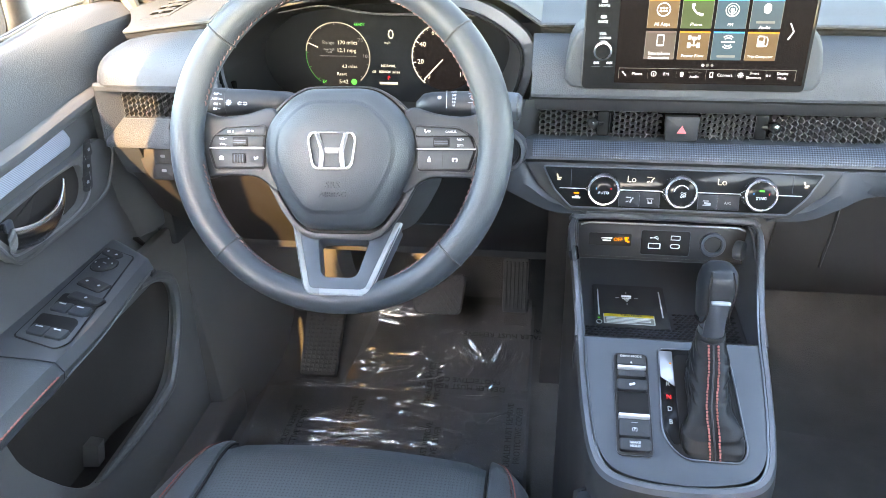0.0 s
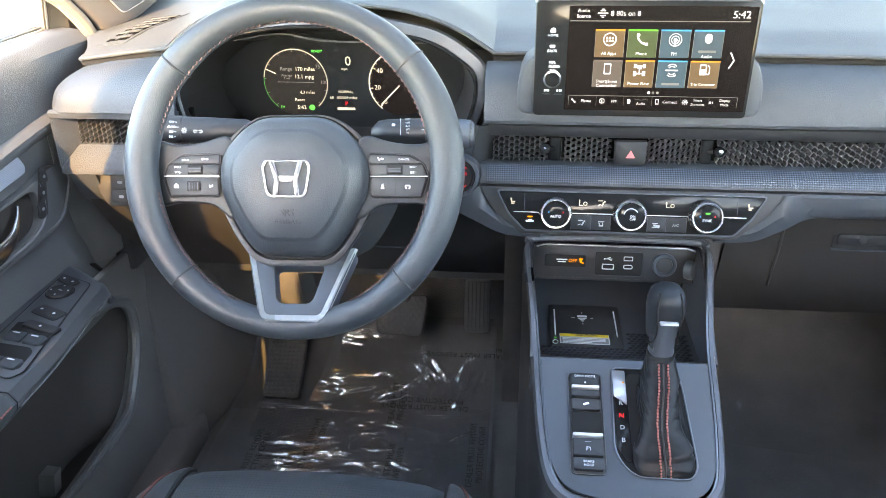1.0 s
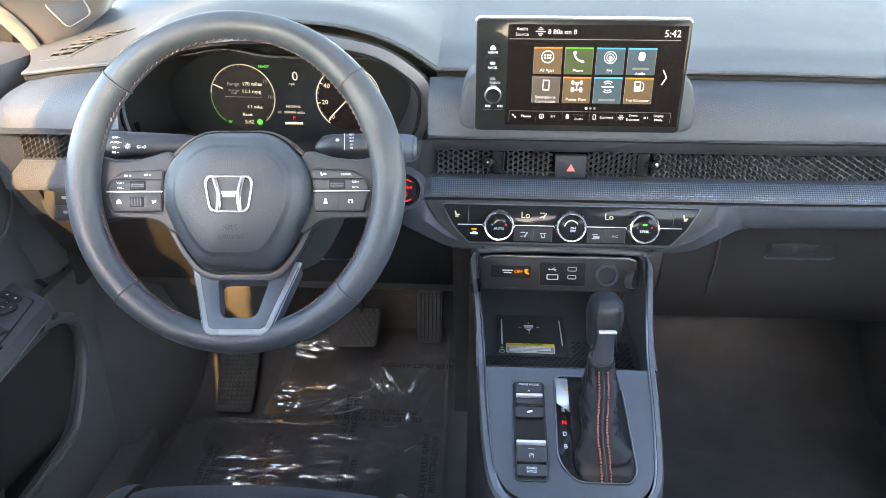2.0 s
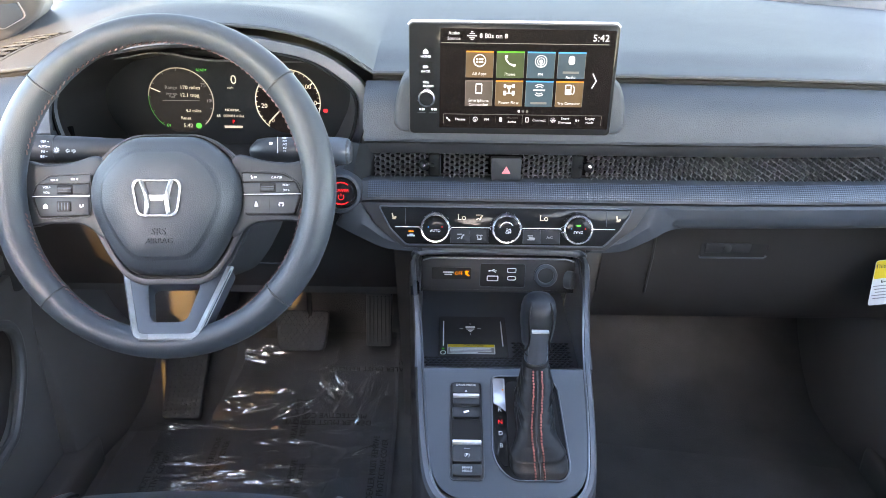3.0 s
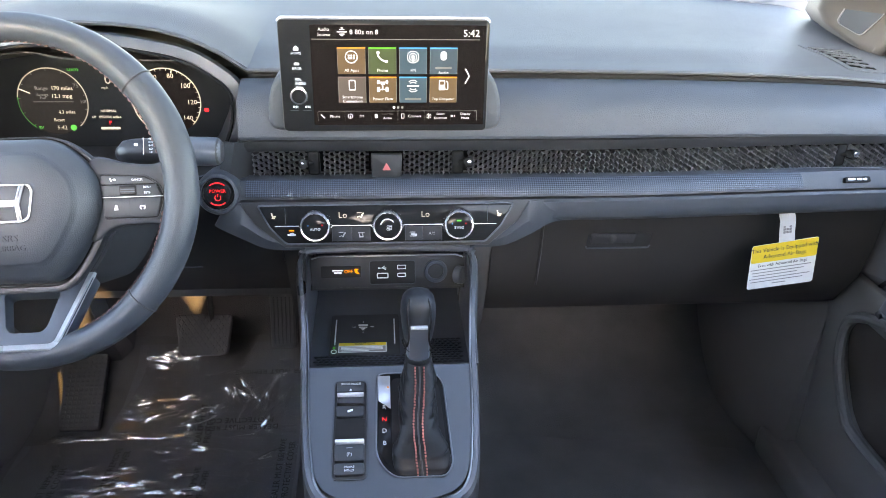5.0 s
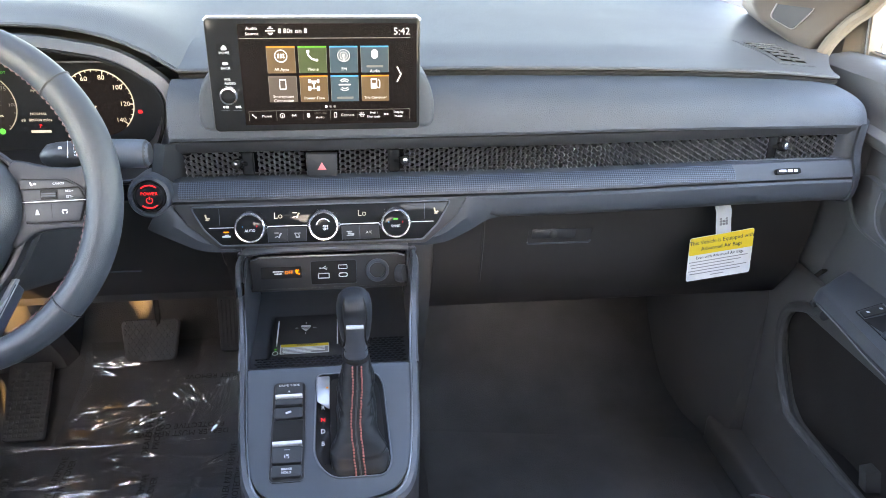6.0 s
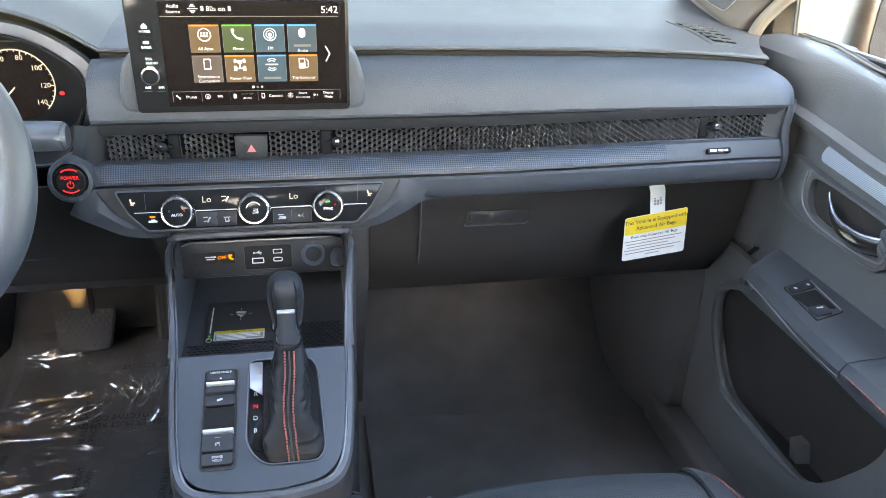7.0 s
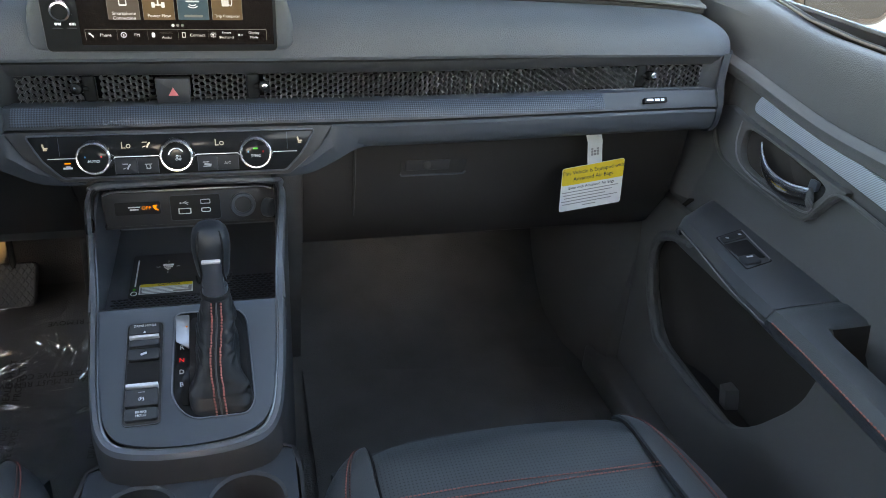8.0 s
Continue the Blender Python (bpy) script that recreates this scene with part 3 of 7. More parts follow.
part("vent_end", loft([[(-0.728, 0.938, 0.776), (-0.750, 0.913, 0.790), (-0.752, 0.950, 0.790), (-0.73, 0.955, 0.776)], [(-0.728, 0.938, 0.738), (-0.750, 0.913, 0.702), (-0.752, 0.950, 0.702), (-0.73, 0.955, 0.738)]]), FASCIA, dash)
part("lower_panel", sheet([[(x, y, z) for x in span(-0.735, -0.150, 12)] for y, z in ((0.925, 0.702), (0.928, 0.68), (0.94, 0.655), (0.99, 0.58), (1.06, 0.52), (1.12, 0.455))], 0.004), KNEE, dash, "dark knee panel under the wheel")

# glove box side
part("knee_panel", sheet([[(x, y, z) for x in span(0.150, 0.735, 13)] for y, z in ((0.925, 0.686), (0.955, 0.676), (0.962, 0.66), (0.968, 0.60), (0.985, 0.535), (1.03, 0.47), (1.06, 0.452), (1.30, 0.44))], 0.004), KNEE, dash, "dark glove box lid")
part("side_panel", sheet([[(x, y, z) for x in span(0.108, 0.150, 5)] for y, z in ((0.925, 0.684), (0.96, 0.67), (0.972, 0.60), (0.99, 0.535), (1.03, 0.45), (1.12, 0.30), (1.20, 0.12))], 0.004), CARPET, dash)
part("side_panel", sheet([[(x, y, z) for x in span(-0.150, -0.108, 5)] for y, z in ((0.925, 0.684), (0.96, 0.66), (1.0, 0.58), (1.06, 0.46), (1.16, 0.30), (1.22, 0.12))], 0.004), CARPET, dash)
for s in (-1, 1):
    part("end_filler", box((s * 0.735, 1.02, 0.50), (s * 0.790, 1.30, 0.800), 0.006), BLACK, dash)
part("body_filler", box((-0.74, 1.10, 0.46), (0.74, 1.45, 0.84), 0.01), BLACK, dash)

# ================= instrument cluster =================
cluster = thing("instrument_cluster", (-0.385, 1.06, 0.75), "dark digital instrument cluster with two lit round dials", "instrument cluster")
UP = lambda y: pose(-0.385, y, 0.80, 90)
opening = rounded([(-0.195, -0.028), (-0.160, -0.075), (0.158, -0.075), (0.190, 0.0), (0.192, 0.040), (0.140, 0.078), (0.05, 0.094), (-0.05, 0.094), (-0.140, 0.078), (-0.197, 0.03)], 0.03, 5)
inner = [(x * 0.90, y * 0.80 - 0.004) for x, y in opening]
rows = []
for k in span(0, 1, 4):
    rows.append([UP(lerp(0.946, 1.048, k)) @ Vector((lerp(a[0], b[0], k), lerp(a[1], b[1], k), 0)) for a, b in zip(opening, inner)])
part("shroud", loft(rows, False), MATTE, cluster, "deep dark shroud", 60)
outer = [(x * 1.085 + 0.002, y * 1.13 + 0.004) for x, y in opening]
rim_rows = [[UP(0.950) @ Vector((*p, 0)) for p in outer], [UP(0.941) @ Vector((p[0] * 0.99, p[1] * 0.99, 0)) for p in outer], [UP(0.9385) @ Vector((p[0] * 1.03, p[1] * 1.04, 0)) for p in opening], [UP(0.946) @ Vector((*p, 0)) for p in opening]]
part("bezel", loft(rim_rows, False), SATIN, cluster, "satin grey hood edge")
part("bezel_line", tube([UP(0.9375) @ Vector((p[0] * 1.012, p[1] * 1.015, 0)) for p in opening], 0.0022, 6, True), GLOSS, cluster)
part("display", slab(inner, 0.004, UP(1.052)), GLOSS, cluster)

for dx in (0.0, 0.009):
    part("shroud_rib", tube([(-0.617 + dx, 0.998, 0.815), (-0.602 + dx, 0.998, 0.775), (-0.592 + dx, 0.998, 0.752)], 0.0016, 6), LINE if dx else SATIN, cluster, "grey edge at the shroud corner")

# ================= infotainment display =================
disp = thing("infotainment_display", (0, 0.90, 0.80), "black touchscreen display with a lit app menu, standing on the dashboard", "display")
PS = pose(0, 0.874, 0.872, 90)
part("housing", slab(rrect(0.243, 0.131, 0.006), 0.014, PS @ pose(0, 0, -0.014), 0.0015), BLACK, disp)
part("screen_glass", slab(rrect(0.2405, 0.1285, 0.005), 0.0012, PS, 0.0004), GLOSS, disp, "glossy black screen glass")
part("edge_trim", tube([PS @ Vector((x, 0.0655 - 0.004 * (abs(x) > 0.119), -0.006)) for x in (-0.1215, -0.118, -0.06, 0, 0.06, 0.118, 0.1215)], 0.0022, 8), SILVER, disp, "thin silver top edge")
cradle = rounded([(-0.1405, -0.0665), (0.1405, -0.0665), (0.139, -0.026), (0.127, 0.004), (-0.127, 0.004), (-0.139, -0.026)], 0.016)
part("cradle", slab(cradle, 0.055, PS @ pose(0, 0, -0.061), 0.006, 3), FASCIA, disp, "grey rounded cradle behind the screen")

# ================= steering wheel =================
wheel = thing("steering_wheel", (-0.367, 0.80, 0.76), "black leather steering wheel with red stitching and silver spoke", "steering wheel")
PW = pose(-0.367, 0.715, 0.7915, 67.6) @ pose(0, 0, 0, 0, 0, 1.4)


def rim_ring(a):
    """A cross-section of the rim at the angle a, fuller at the grips."""
    grip = math.exp(-((math.cos(a) ** 2 - 0.95) / 0.25) ** 2) * 0.0025 + math.exp(-((abs(math.degrees(math.atan2(math.sin(a), abs(math.cos(a))))) - 42) / 14) ** 2) * 0.0015
    rad, dep = 0.0148 + grip, 0.0165
    mid = 0.1625 - grip * 0.8
    return [PW @ Vector(((mid + rad * math.cos(b)) * math.cos(a), (mid + rad * math.cos(b)) * math.sin(a), dep * math.sin(b))) for b in [2 * math.pi * k / 16 for k in range(16)]]


rings = [rim_ring(2 * math.pi * i / 120) for i in range(121)]
bm = loft(rings, False)
bmesh.ops.remove_doubles(bm, verts=bm.verts, dist=1e-5)
rim = part("rim", bm, RIM, wheel, "black leather rim")
for deg in (41, 139, 224, 316):
    a = radians(deg)
    loop = [p + (p - PW @ Vector((0.1625 * math.cos(a), 0.1625 * math.sin(a), 0))).normalized() * 0.0003 for p in rim_ring(a)]
    part("seam", tube(loop, 0.0011, 6, True), BLACK, rim)

hub = rounded([(0.033, 0.0535), (-0.033, 0.0535), (-0.054, 0.0415), (-0.074, 0.0190), (-0.0795, -0.0030), (-0.0765, -0.0280), (-0.0575, -0.0655), (-0.0430, -0.0845), (-0.030, -0.0915), (0.030, -0.0915), (0.0430, -0.0845), (0.0575, -0.0655), (0.0765, -0.0280), (0.0795, -0.0030), (0.074, 0.0190), (0.054, 0.0415)], 0.014, 4)


def dome(outline, heights, m, cy=-0.012):
    """A domed cover: rings of the outline shrunk towards its middle, at the heights given."""
    rows = [[m @ Vector((x * s, cy + (y - cy) * s, h)) for x, y in outline] for s, h in heights]
    return loft(rows)


airbag = part("airbag_cover", dome(hub, [(0.985, -0.036), (1.0, -0.014), (0.99, -0.006), (0.955, 0.0010), (0.88, 0.0070), (0.80, 0.0098), (0.775, 0.0108), (0.745, 0.0142), (0.72, 0.0155), (0.5, 0.0173), (0.2, 0.0185)], PW), surface("grained airbag plastic", (0.038, 0.045, 0.053), 0.45, grain=0.16, size=800, kind="cell"), wheel, "grained black airbag cover", 50)
part("hub_ring", dome([(x * 1.03, y * 1.03) for x, y in hub], [(0.95, -0.044), (1.0, -0.024), (1.0, -0.016), (0.93, -0.016)], PW), MATTE, wheel)
hub_a, hub_b = [(x * 1.035, y * 1.032 - 0.0003) for x, y in hub], [(x * 1.105, y * 1.085 - 0.002) for x, y in hub]
part("hub_frame", soften(ring(hub_b, hub_a, 0.014, PW @ pose(0, 0, -0.027)), 0.002, 2, 50), SPOKE, wheel, "satin dark frame round the airbag cover")


def spoke(s):
    pts = rounded([(s * 0.070, 0.034), (s * 0.100, 0.024), (s * 0.132, 0.021), (s * 0.152, 0.030), (s * 0.158, 0.0), (s * 0.150, -0.045), (s * 0.132, -0.039), (s * 0.088, -0.040), (s * 0.066, -0.060), (s * 0.05, -0.02)], 0.012)
    return slab(pts, 0.016, PW @ pose(0, 0.0035, -0.0265), 0.003, 3)


for s in (-1, 1):
    part("spoke", spoke(s), SPOKE, wheel, "dark grey side spoke")
# lower silver spoke with its opening
PLOW = PW @ pose(0.003, -0.157, 0.0165) @ pose(0, 0, 0, -30)
low_out = rounded([(-0.029, 0.0005), (0.029, 0.0005), (0.0345, 0.006), (0.0590, 0.084), (0.030, 0.086), (-0.030, 0.086), (-0.0590, 0.084), (-0.0345, 0.006)], 0.006, 3)
low_in = rounded([(-0.0145, 0.0215), (0.0145, 0.0215), (0.0195, 0.0265), (0.0275, 0.064), (0.020, 0.066), (-0.020, 0.066), (-0.0275, 0.064), (-0.0195, 0.0265)], 0.006, 3)
low = part("lower_spoke", soften(ring(low_out, low_in, 0.020, PLOW @ pose(0, 0, -0.020)), 0.004, 3), SATIN, wheel, "grey lower spoke")
u_out = [(-0.0600, 0.085), (-0.0370, 0.0115), (-0.0355, 0.0070), (-0.0325, 0.0025), (-0.0270, 0.0)]
u_in = [(-0.0530, 0.085), (-0.0308, 0.0155), (-0.0298, 0.0125), (-0.0275, 0.0098), (-0.0240, 0.0085)]
u_out, u_in = (q + [(-x, y) for x, y in q[::-1]] for q in (u_out, u_in))
bm = bmesh.new()
va, vb, vc = ([bm.verts.new((*p, z)) for p in q] for q, z in ((u_out, -0.0020), ([(lerp(a[0], b[0], 0.35), lerp(a[1], b[1], 0.35)) for a, b in zip(u_out, u_in)], 0.0012), (u_in, 0.0006)))
for i in range(len(u_out) - 1):
    bm.faces.new((va[i], va[i + 1], vb[i + 1], vb[i]))
    bm.faces.new((vb[i], vb[i + 1], vc[i + 1], vc[i]))
bmesh.ops.solidify(bm, geom=bm.faces[:], thickness=-0.002)
bmesh.ops.recalc_face_normals(bm, faces=bm.faces)
part("silver_trim", moved(bm, PLOW), SPOKESILVER, low, "satin silver trim", 40)
part("column", lathe([(0.050, -0.30), (0.050, -0.06), (0.045, -0.03)], PW, 24), DARK, wheel)
part("column_cover", dome([(x * 1.0, y * 0.95 - 0.01) for x, y in hub], [(1.05, -0.20), (1.08, -0.10), (1.02, -0.055), (0.9, -0.05)], PW), DARK, wheel, "dark column shroud")

# ================= centre console =================
console = thing("centre_console", (0, 0.75, FLOOR_Z), "dark centre console with satin rim, charging tray and shifter", "console")
SL = radians(20.7)
PC = pose(0, 0.650, 0.476, 20.7)

edge = spline([(0.1185, 0.935, 0.6165), (0.122, 0.915, 0.609), (0.1155, 0.86, 0.573), (0.110, 0.80, 0.536), (0.1065, 0.74, 0.511), (0.101, 0.68, 0.488), (0.093, 0.640, 0.4735), (0.076, 0.619, 0.4655), (0.04, 0.610, 0.4620), (0.0, 0.608, 0.4612)], 5)
edge = edge + [Vector((-p.x, p.y, p.z)) for p in edge[-2::-1]]
# body: skirt from the rim down to the floor
rows = [[(p.x * 1.005, p.y - 0.001, p.z - 0.005) for p in edge], [(p.x * 1.02, p.y - 0.006, p.z - 0.020) for p in edge], [(p.x * 1.01, p.y - 0.004, p.z - 0.10) for p in edge], [(p.x * 1.0, p.y + 0.0, FLOOR_Z) for p in edge]]
part("body", sheet(rows, 0.004), DARK, console, "dark plastic console body")
# rim: flat satin band with a bright bead inside it


def band(w0, w1, h0, h1):
    """A band along the rim, from w0 to w1 inwards and h0, h1 up."""
    rows = [[], []]
    for i, p in enumerate(edge):
        a, b = edge[max(0, i - 1)], edge[min(len(edge) - 1, i + 1)]
        d = (b - a).normalized()
        inn = Vector((-d.y, d.x, 0)).normalized()
        if inn.dot(Vector((-p.x, 0.78 - p.y, 0))) < 0:
            inn = -inn
        rows[0].append(p + inn * w0 + Vector((0, 0, h0)))
        rows[1].append(p + inn * w1 + Vector((0, 0, h1)))
    return rows


r0, r1 = band(-0.002, 0.0005, -0.006, 0.0), band(0.0055, 0.0075, 0.001, -0.004)
part("rim", sheet([r0[0], r0[1], r1[0], r1[1]], 0.002), RIMSATIN, console, "satin grey rim round the console")
part("bead", tube(band(0.0075, 0, -0.0005, 0)[0], 0.0015, 8), SHADOWCHROME, console, "smoked chrome bead")
# shifter panel
half = [p for p in edge if p.x >= -1e-6 and p.y < 0.790]
outl = [(p.x - 0.0085 * (1 if p.x > 0.02 else p.x / 0.02), p.y + 0.0085 * smooth(0.68, 0.615, p.y)) for p in half]
outl = [(min(x, 0.1005), y) for x, y in outl]
full = [(0.1015, 0.787)] + outl + [(-x, y) for x, y in outl[-2::-1]] + [(-0.1015, 0.787)]
panel_pts = [((x), (y - 0.650) / math.cos(SL)) for x, y in full]
part("shifter_panel", slab(panel_pts, 0.004, PC @ pose(0, 0, -0.004), 0.0006), PANEL, console, "satin grey shifter panel")
# tray
part("tray_floor", sheet([[(x, y, z) for x in (-0.109, 0.109)] for y, z in ((0.792, 0.523), (0.800, 0.500), (0.812, 0.484), (0.87, 0.4875), (0.95, 0.493), (1.05, 0.500))], 0.003), TRAY, console)
for s in (-1, 1):
    part("tray_wall", sheet([[(s * 0.1095, y, lerp(0.48, z, k)) for k in (0, 1)] for y, z in ((0.787, 0.528), (0.83, 0.553), (0.88, 0.584), (0.93, 0.606), (1.05, 0.61))], 0.003, s < 0), TRAY, console)
part("tray_back", box((-0.11, 1.045, 0.48), (0.11, 1.05, 0.60)), TRAY, console)
PB = pose(0, 0.944, 0.5795, 78)
part("socket_panel", slab(rounded([(-0.107, -0.021), (0.107, -0.021), (0.110, 0.024), (-0.110, 0.024)], 0.006), 0.012, PB @ pose(0, 0, -0.012), 0.001), DARK, console, "dark panel with sockets")
part("top_bar", tube(spline([(-0.1185, 0.935, 0.613), (-0.100, 0.945, 0.617), (0, 0.947, 0.618), (0.100, 0.945, 0.617), (0.1185, 0.935, 0.613)], 5), 0.006, 10), RIMSATIN, console, "satin grey top bar")
part("tray_roof", box((-0.11, 0.945, 0.553), (0.11, 1.05, 0.558)), DARK, console)
part("bead", tube([(-0.106, 0.9405, 0.6045), (-0.095, 0.9405, 0.6085), (0.095, 0.9405, 0.6085), (0.106, 0.9405, 0.6045)], 0.0013, 8), SHADOWCHROME, console)
# rear deck with two sunk cup holders


def deck_plate(cx, cy, r, x0, x1, y0, y1, z):
    """A flat plate with one round hole."""
    bm = bmesh.new()
    n, rows = 48, [[], [], []]
    for k in range(n):
        a = 2 * math.pi * k / n
        c, q = math.cos(a), math.sin(a)
        far = min(((x1 if c > 0 else x0) - cx) / c if abs(c) > 1e-9 else 9, ((y1 if q > 0 else y0) - cy) / q if abs(q) > 1e-9 else 9)
        for row, d, dz in zip(rows, (r, r + 0.003, far), (-0.003, 0.0, 0.0)):
            row.append(bm.verts.new((cx + c * d, cy + q * d, z + dz)))
    for a, b in zip(rows, rows[1:]):
        for k in range(n):
            bm.faces.new((a[k], a[(k + 1) % n], b[(k + 1) % n], b[k]))
    bmesh.ops.recalc_face_normals(bm, faces=bm.faces)
    return bm


DECK_Z = 0.425
for lo, hi in ((-0.108, 0.0), (0.0, 0.108)):
    mid_x = 0.056 if lo == 0.0 else -0.052
    part("rear_deck", deck_plate(mid_x, 0.566, 0.0375, lo, hi, 0.50, 0.636, DECK_Z), HARD, console, "grey rear deck of the console")
    rows = [[(mid_x + r * math.cos(2 * math.pi * k / 40), 0.566 + r * math.sin(2 * math.pi * k / 40), z) for k in range(40)] for r, z in ((0.0376, DECK_Z - 0.003), (0.0370, DECK_Z - 0.012), (0.0355, DECK_Z - 0.065), (0.030, DECK_Z - 0.070), (0.002, DECK_Z - 0.070))]
    part("cup_holder", loft(rows, False), DARK, console, "dark round cup holder")
part("rear_deck", box((-0.108, 0.10, 0.30), (0.108, 0.50, DECK_Z - 0.0005), 0.004, 2), HARD, console)
part("deck_side", sheet([[(-0.111, 0.10, z), (-0.1105, 0.60, z), (-0.106, 0.633, z), (-0.09, 0.642, z), (0.0, 0.645, z), (0.09, 0.642, z), (0.106, 0.633, z), (0.1105, 0.60, z), (0.111, 0.10, z)] for z in (DECK_Z + 0.001, DECK_Z - 0.006, 0.30, FLOOR_Z)], 0.004), DARK, console, "dark side of the rear deck")

# ================= shift lever =================
lever = thing("shift_lever", (0.030, 0.72, 0.49), "leather shift lever with a stitched boot and silver collar", "shift lever")


def oval(cx, cy, cz, rx, ry, n=24, p=2.0, fold=0.0, seed=0.0):
    out = []
    for k in range(n):
        a = 2 * math.pi * k / n
        c, s = math.cos(a), math.sin(a)
        q = (abs(c) ** p + abs(s) ** p) ** (-1 / p)
        f = 1 + fold * math.sin(a * 5 + seed) * 0.5 + fold * math.sin(a * 3 - seed * 1.7) * 0.5
        out.append((cx + rx * c * q * f, cy + ry * s * q * f, cz))
    return out


boot = []
# front line and half width of the leather from its foot up to the collar
BOOT_LINE = ((0.0, 0.6445, 0.474, 0.0335), (0.07, 0.6470, 0.480, 0.0338), (0.18, 0.654, 0.492, 0.0315), (0.30, 0.664, 0.504, 0.0245), (0.42, 0.675, 0.515, 0.0208), (0.60, 0.691, 0.531, 0.0214), (0.78, 0.707, 0.546, 0.0200), (0.90, 0.718, 0.556, 0.0175), (1.0, 0.7290, 0.566, 0.0152))


def along_boot(k):
    for (k0, *a), (k1, *b) in zip(BOOT_LINE, BOOT_LINE[1:]):
        if k <= k1:
            return [lerp(p, q, smooth(k0, k1, k) * 0.4 + 0.6 * (k - k0) / (k1 - k0)) for p, q in zip(a, b)]
    return list(BOOT_LINE[-1][1:])


for k in span(0, 1, 64):
    fy, fz, rx = along_boot(k)
    back = lerp(0.7505, 0.7600, k)
    cy, ry = (fy + back) / 2, (back - fy) / 2
    cx = 0.0340 - 0.0035 * math.sin(math.pi * min(1, k * 1.15)) ** 2
    sag = smooth(0.02, 0.14, k) * smooth(1.0, 0.86, k)
    ring_pts = []
    for q, (x, y, z) in enumerate(oval(cx, cy, fz + ry * math.tan(SL) * (1 - k), rx, ry, 96, 6.0 - 3.4 * smooth(0, 0.5, k))):
        a = 2 * math.pi * q / 96
        narrow = max(0.0, 1 - 0.0205 / rx) * smooth(0.664, 0.694, y)
        x = cx + (x - cx) * (1 - narrow)
        # slack folds that wind down the leather, deeper on its sides and above the foot
        u = k * 4.6 + 0.60 * math.sin(a + 0.6) + 0.22 * math.sin(3 * a + 2.0) + 0.16 * math.sin(9 * k)
        w = k * 9.0 - 0.8 * math.sin(a - 0.9) + 0.3 * math.sin(2 * a)
        d = sag * (0.0026 * (1 - abs(math.sin(math.pi * u))) ** 1.5 * (1.3 - k) - 0.0005 + 0.0006 * math.sin(2 * math.pi * w))
        d *= 0.35 + 0.65 * abs(math.cos(a + 0.25)) ** 0.6
        # one heavy fold that sweeps out to the near right corner
        d += 0.0042 * math.exp(-((k - 0.20 - 0.05 * math.cos(a)) / 0.045) ** 2) * max(0.0, math.cos(a + 0.75)) ** 2
        d += 0.0030 * math.exp(-((k - 0.17) / 0.04) ** 2) * max(0.0, math.cos(a + 2.5)) ** 2
        ring_pts.append((x + d * math.cos(a), y + d * math.sin(a) * 0.6, z + (y - cy) * math.tan(SL) * (1 - k)))
    boot.append(ring_pts)
part("boot", loft(boot), BOOT, lever, "creased black leather boot", 60)
part("boot_collar", lathe([(0.0150, 0.0), (0.0162, 0.001), (0.0160, 0.008), (0.0150, 0.0095)], pose(0.0335, 0.7445, 0.5620, 2), 28), BOOT, lever)
stem = [oval(0.0335, lerp(0.745, 0.748, k), lerp(0.562, 0.606, k), lerp(0.0145, 0.0128, k), lerp(0.0150, 0.0135, k), 24, 2.4) for k in span(0, 1, 4)]
part("stem", loft(stem), PANEL, lever, "smooth grey stem")
part("stem_line", tube([(p[0], p[1], p[2]) for p in oval(0.0335, 0.7465, 0.5800, 0.0141, 0.0146, 24, 2.4)], 0.0006, 5, True), BLACK, lever)
knob = [oval(0.0335, 0.7475 + dy, z, rx, ry, 28, 2.7) for z, rx, ry, dy in ((0.5845, 0.0150, 0.010, 0.014), (0.5875, 0.0166, 0.0165, 0.010), (0.598, 0.0180, 0.0212, 0.007), (0.612, 0.0196, 0.0234, 0.005), (0.624, 0.0206, 0.0245, 0.004), (0.635, 0.0203, 0.0240, 0.003), (0.644, 0.0185, 0.0215, 0.002), (0.6505, 0.0140, 0.0165, 0.001), (0.6535, 0.007, 0.009, 0.0))]
part("knob", loft(knob), KNOB, lever, "black leather knob", 60)

# ================= pedals and footwell =================
brake = thing("brake_pedal", (-0.36, 1.28, 0.27), "black rubber brake pedal with a quilted pad", "pedal")
PBK = pose(-0.3530, 1.262, 0.2925, 60)
part("pad", slab(rounded([(-0.0545, 0.040), (0.0545, 0.040), (0.045, -0.040), (-0.045, -0.040)], 0.012), 0.014, PBK @ pose(0, 0, -0.014), 0.004, 3), RUBBER, brake)
part("arm", tube([(-0.338, 1.278, 0.312), (-0.342, 1.300, 0.37), (-0.362, 1.30, 0.44), (-0.37, 1.27, 0.52)], 0.0055, 10), MATTE, brake, "black steel pedal arm")
gas = thing("accelerator_pedal", (-0.20, 1.30, 0.13), "black ribbed accelerator pedal", "pedal")
PG = pose(-0.2035, 1.288, 0.305, 72)
part("pad", slab(rounded([(-0.026, 0.055), (0.026, 0.055), (0.025, -0.055), (-0.025, -0.055)], 0.008), 0.012, PG @ pose(0, 0, -0.012), 0.003, 3), RUBBER, gas)
part("arm", tube([(-0.2, 1.31, 0.34), (-0.2, 1.34, 0.44), (-0.2, 1.33, 0.52)], 0.007, 8), BLACK, gas)
rest = thing("foot_rest", (-0.60, 1.24, 0.13), "ribbed black foot rest on the sloping carpet", "foot rest")
PF = pose(-0.594, 1.245, 0.180, 40)
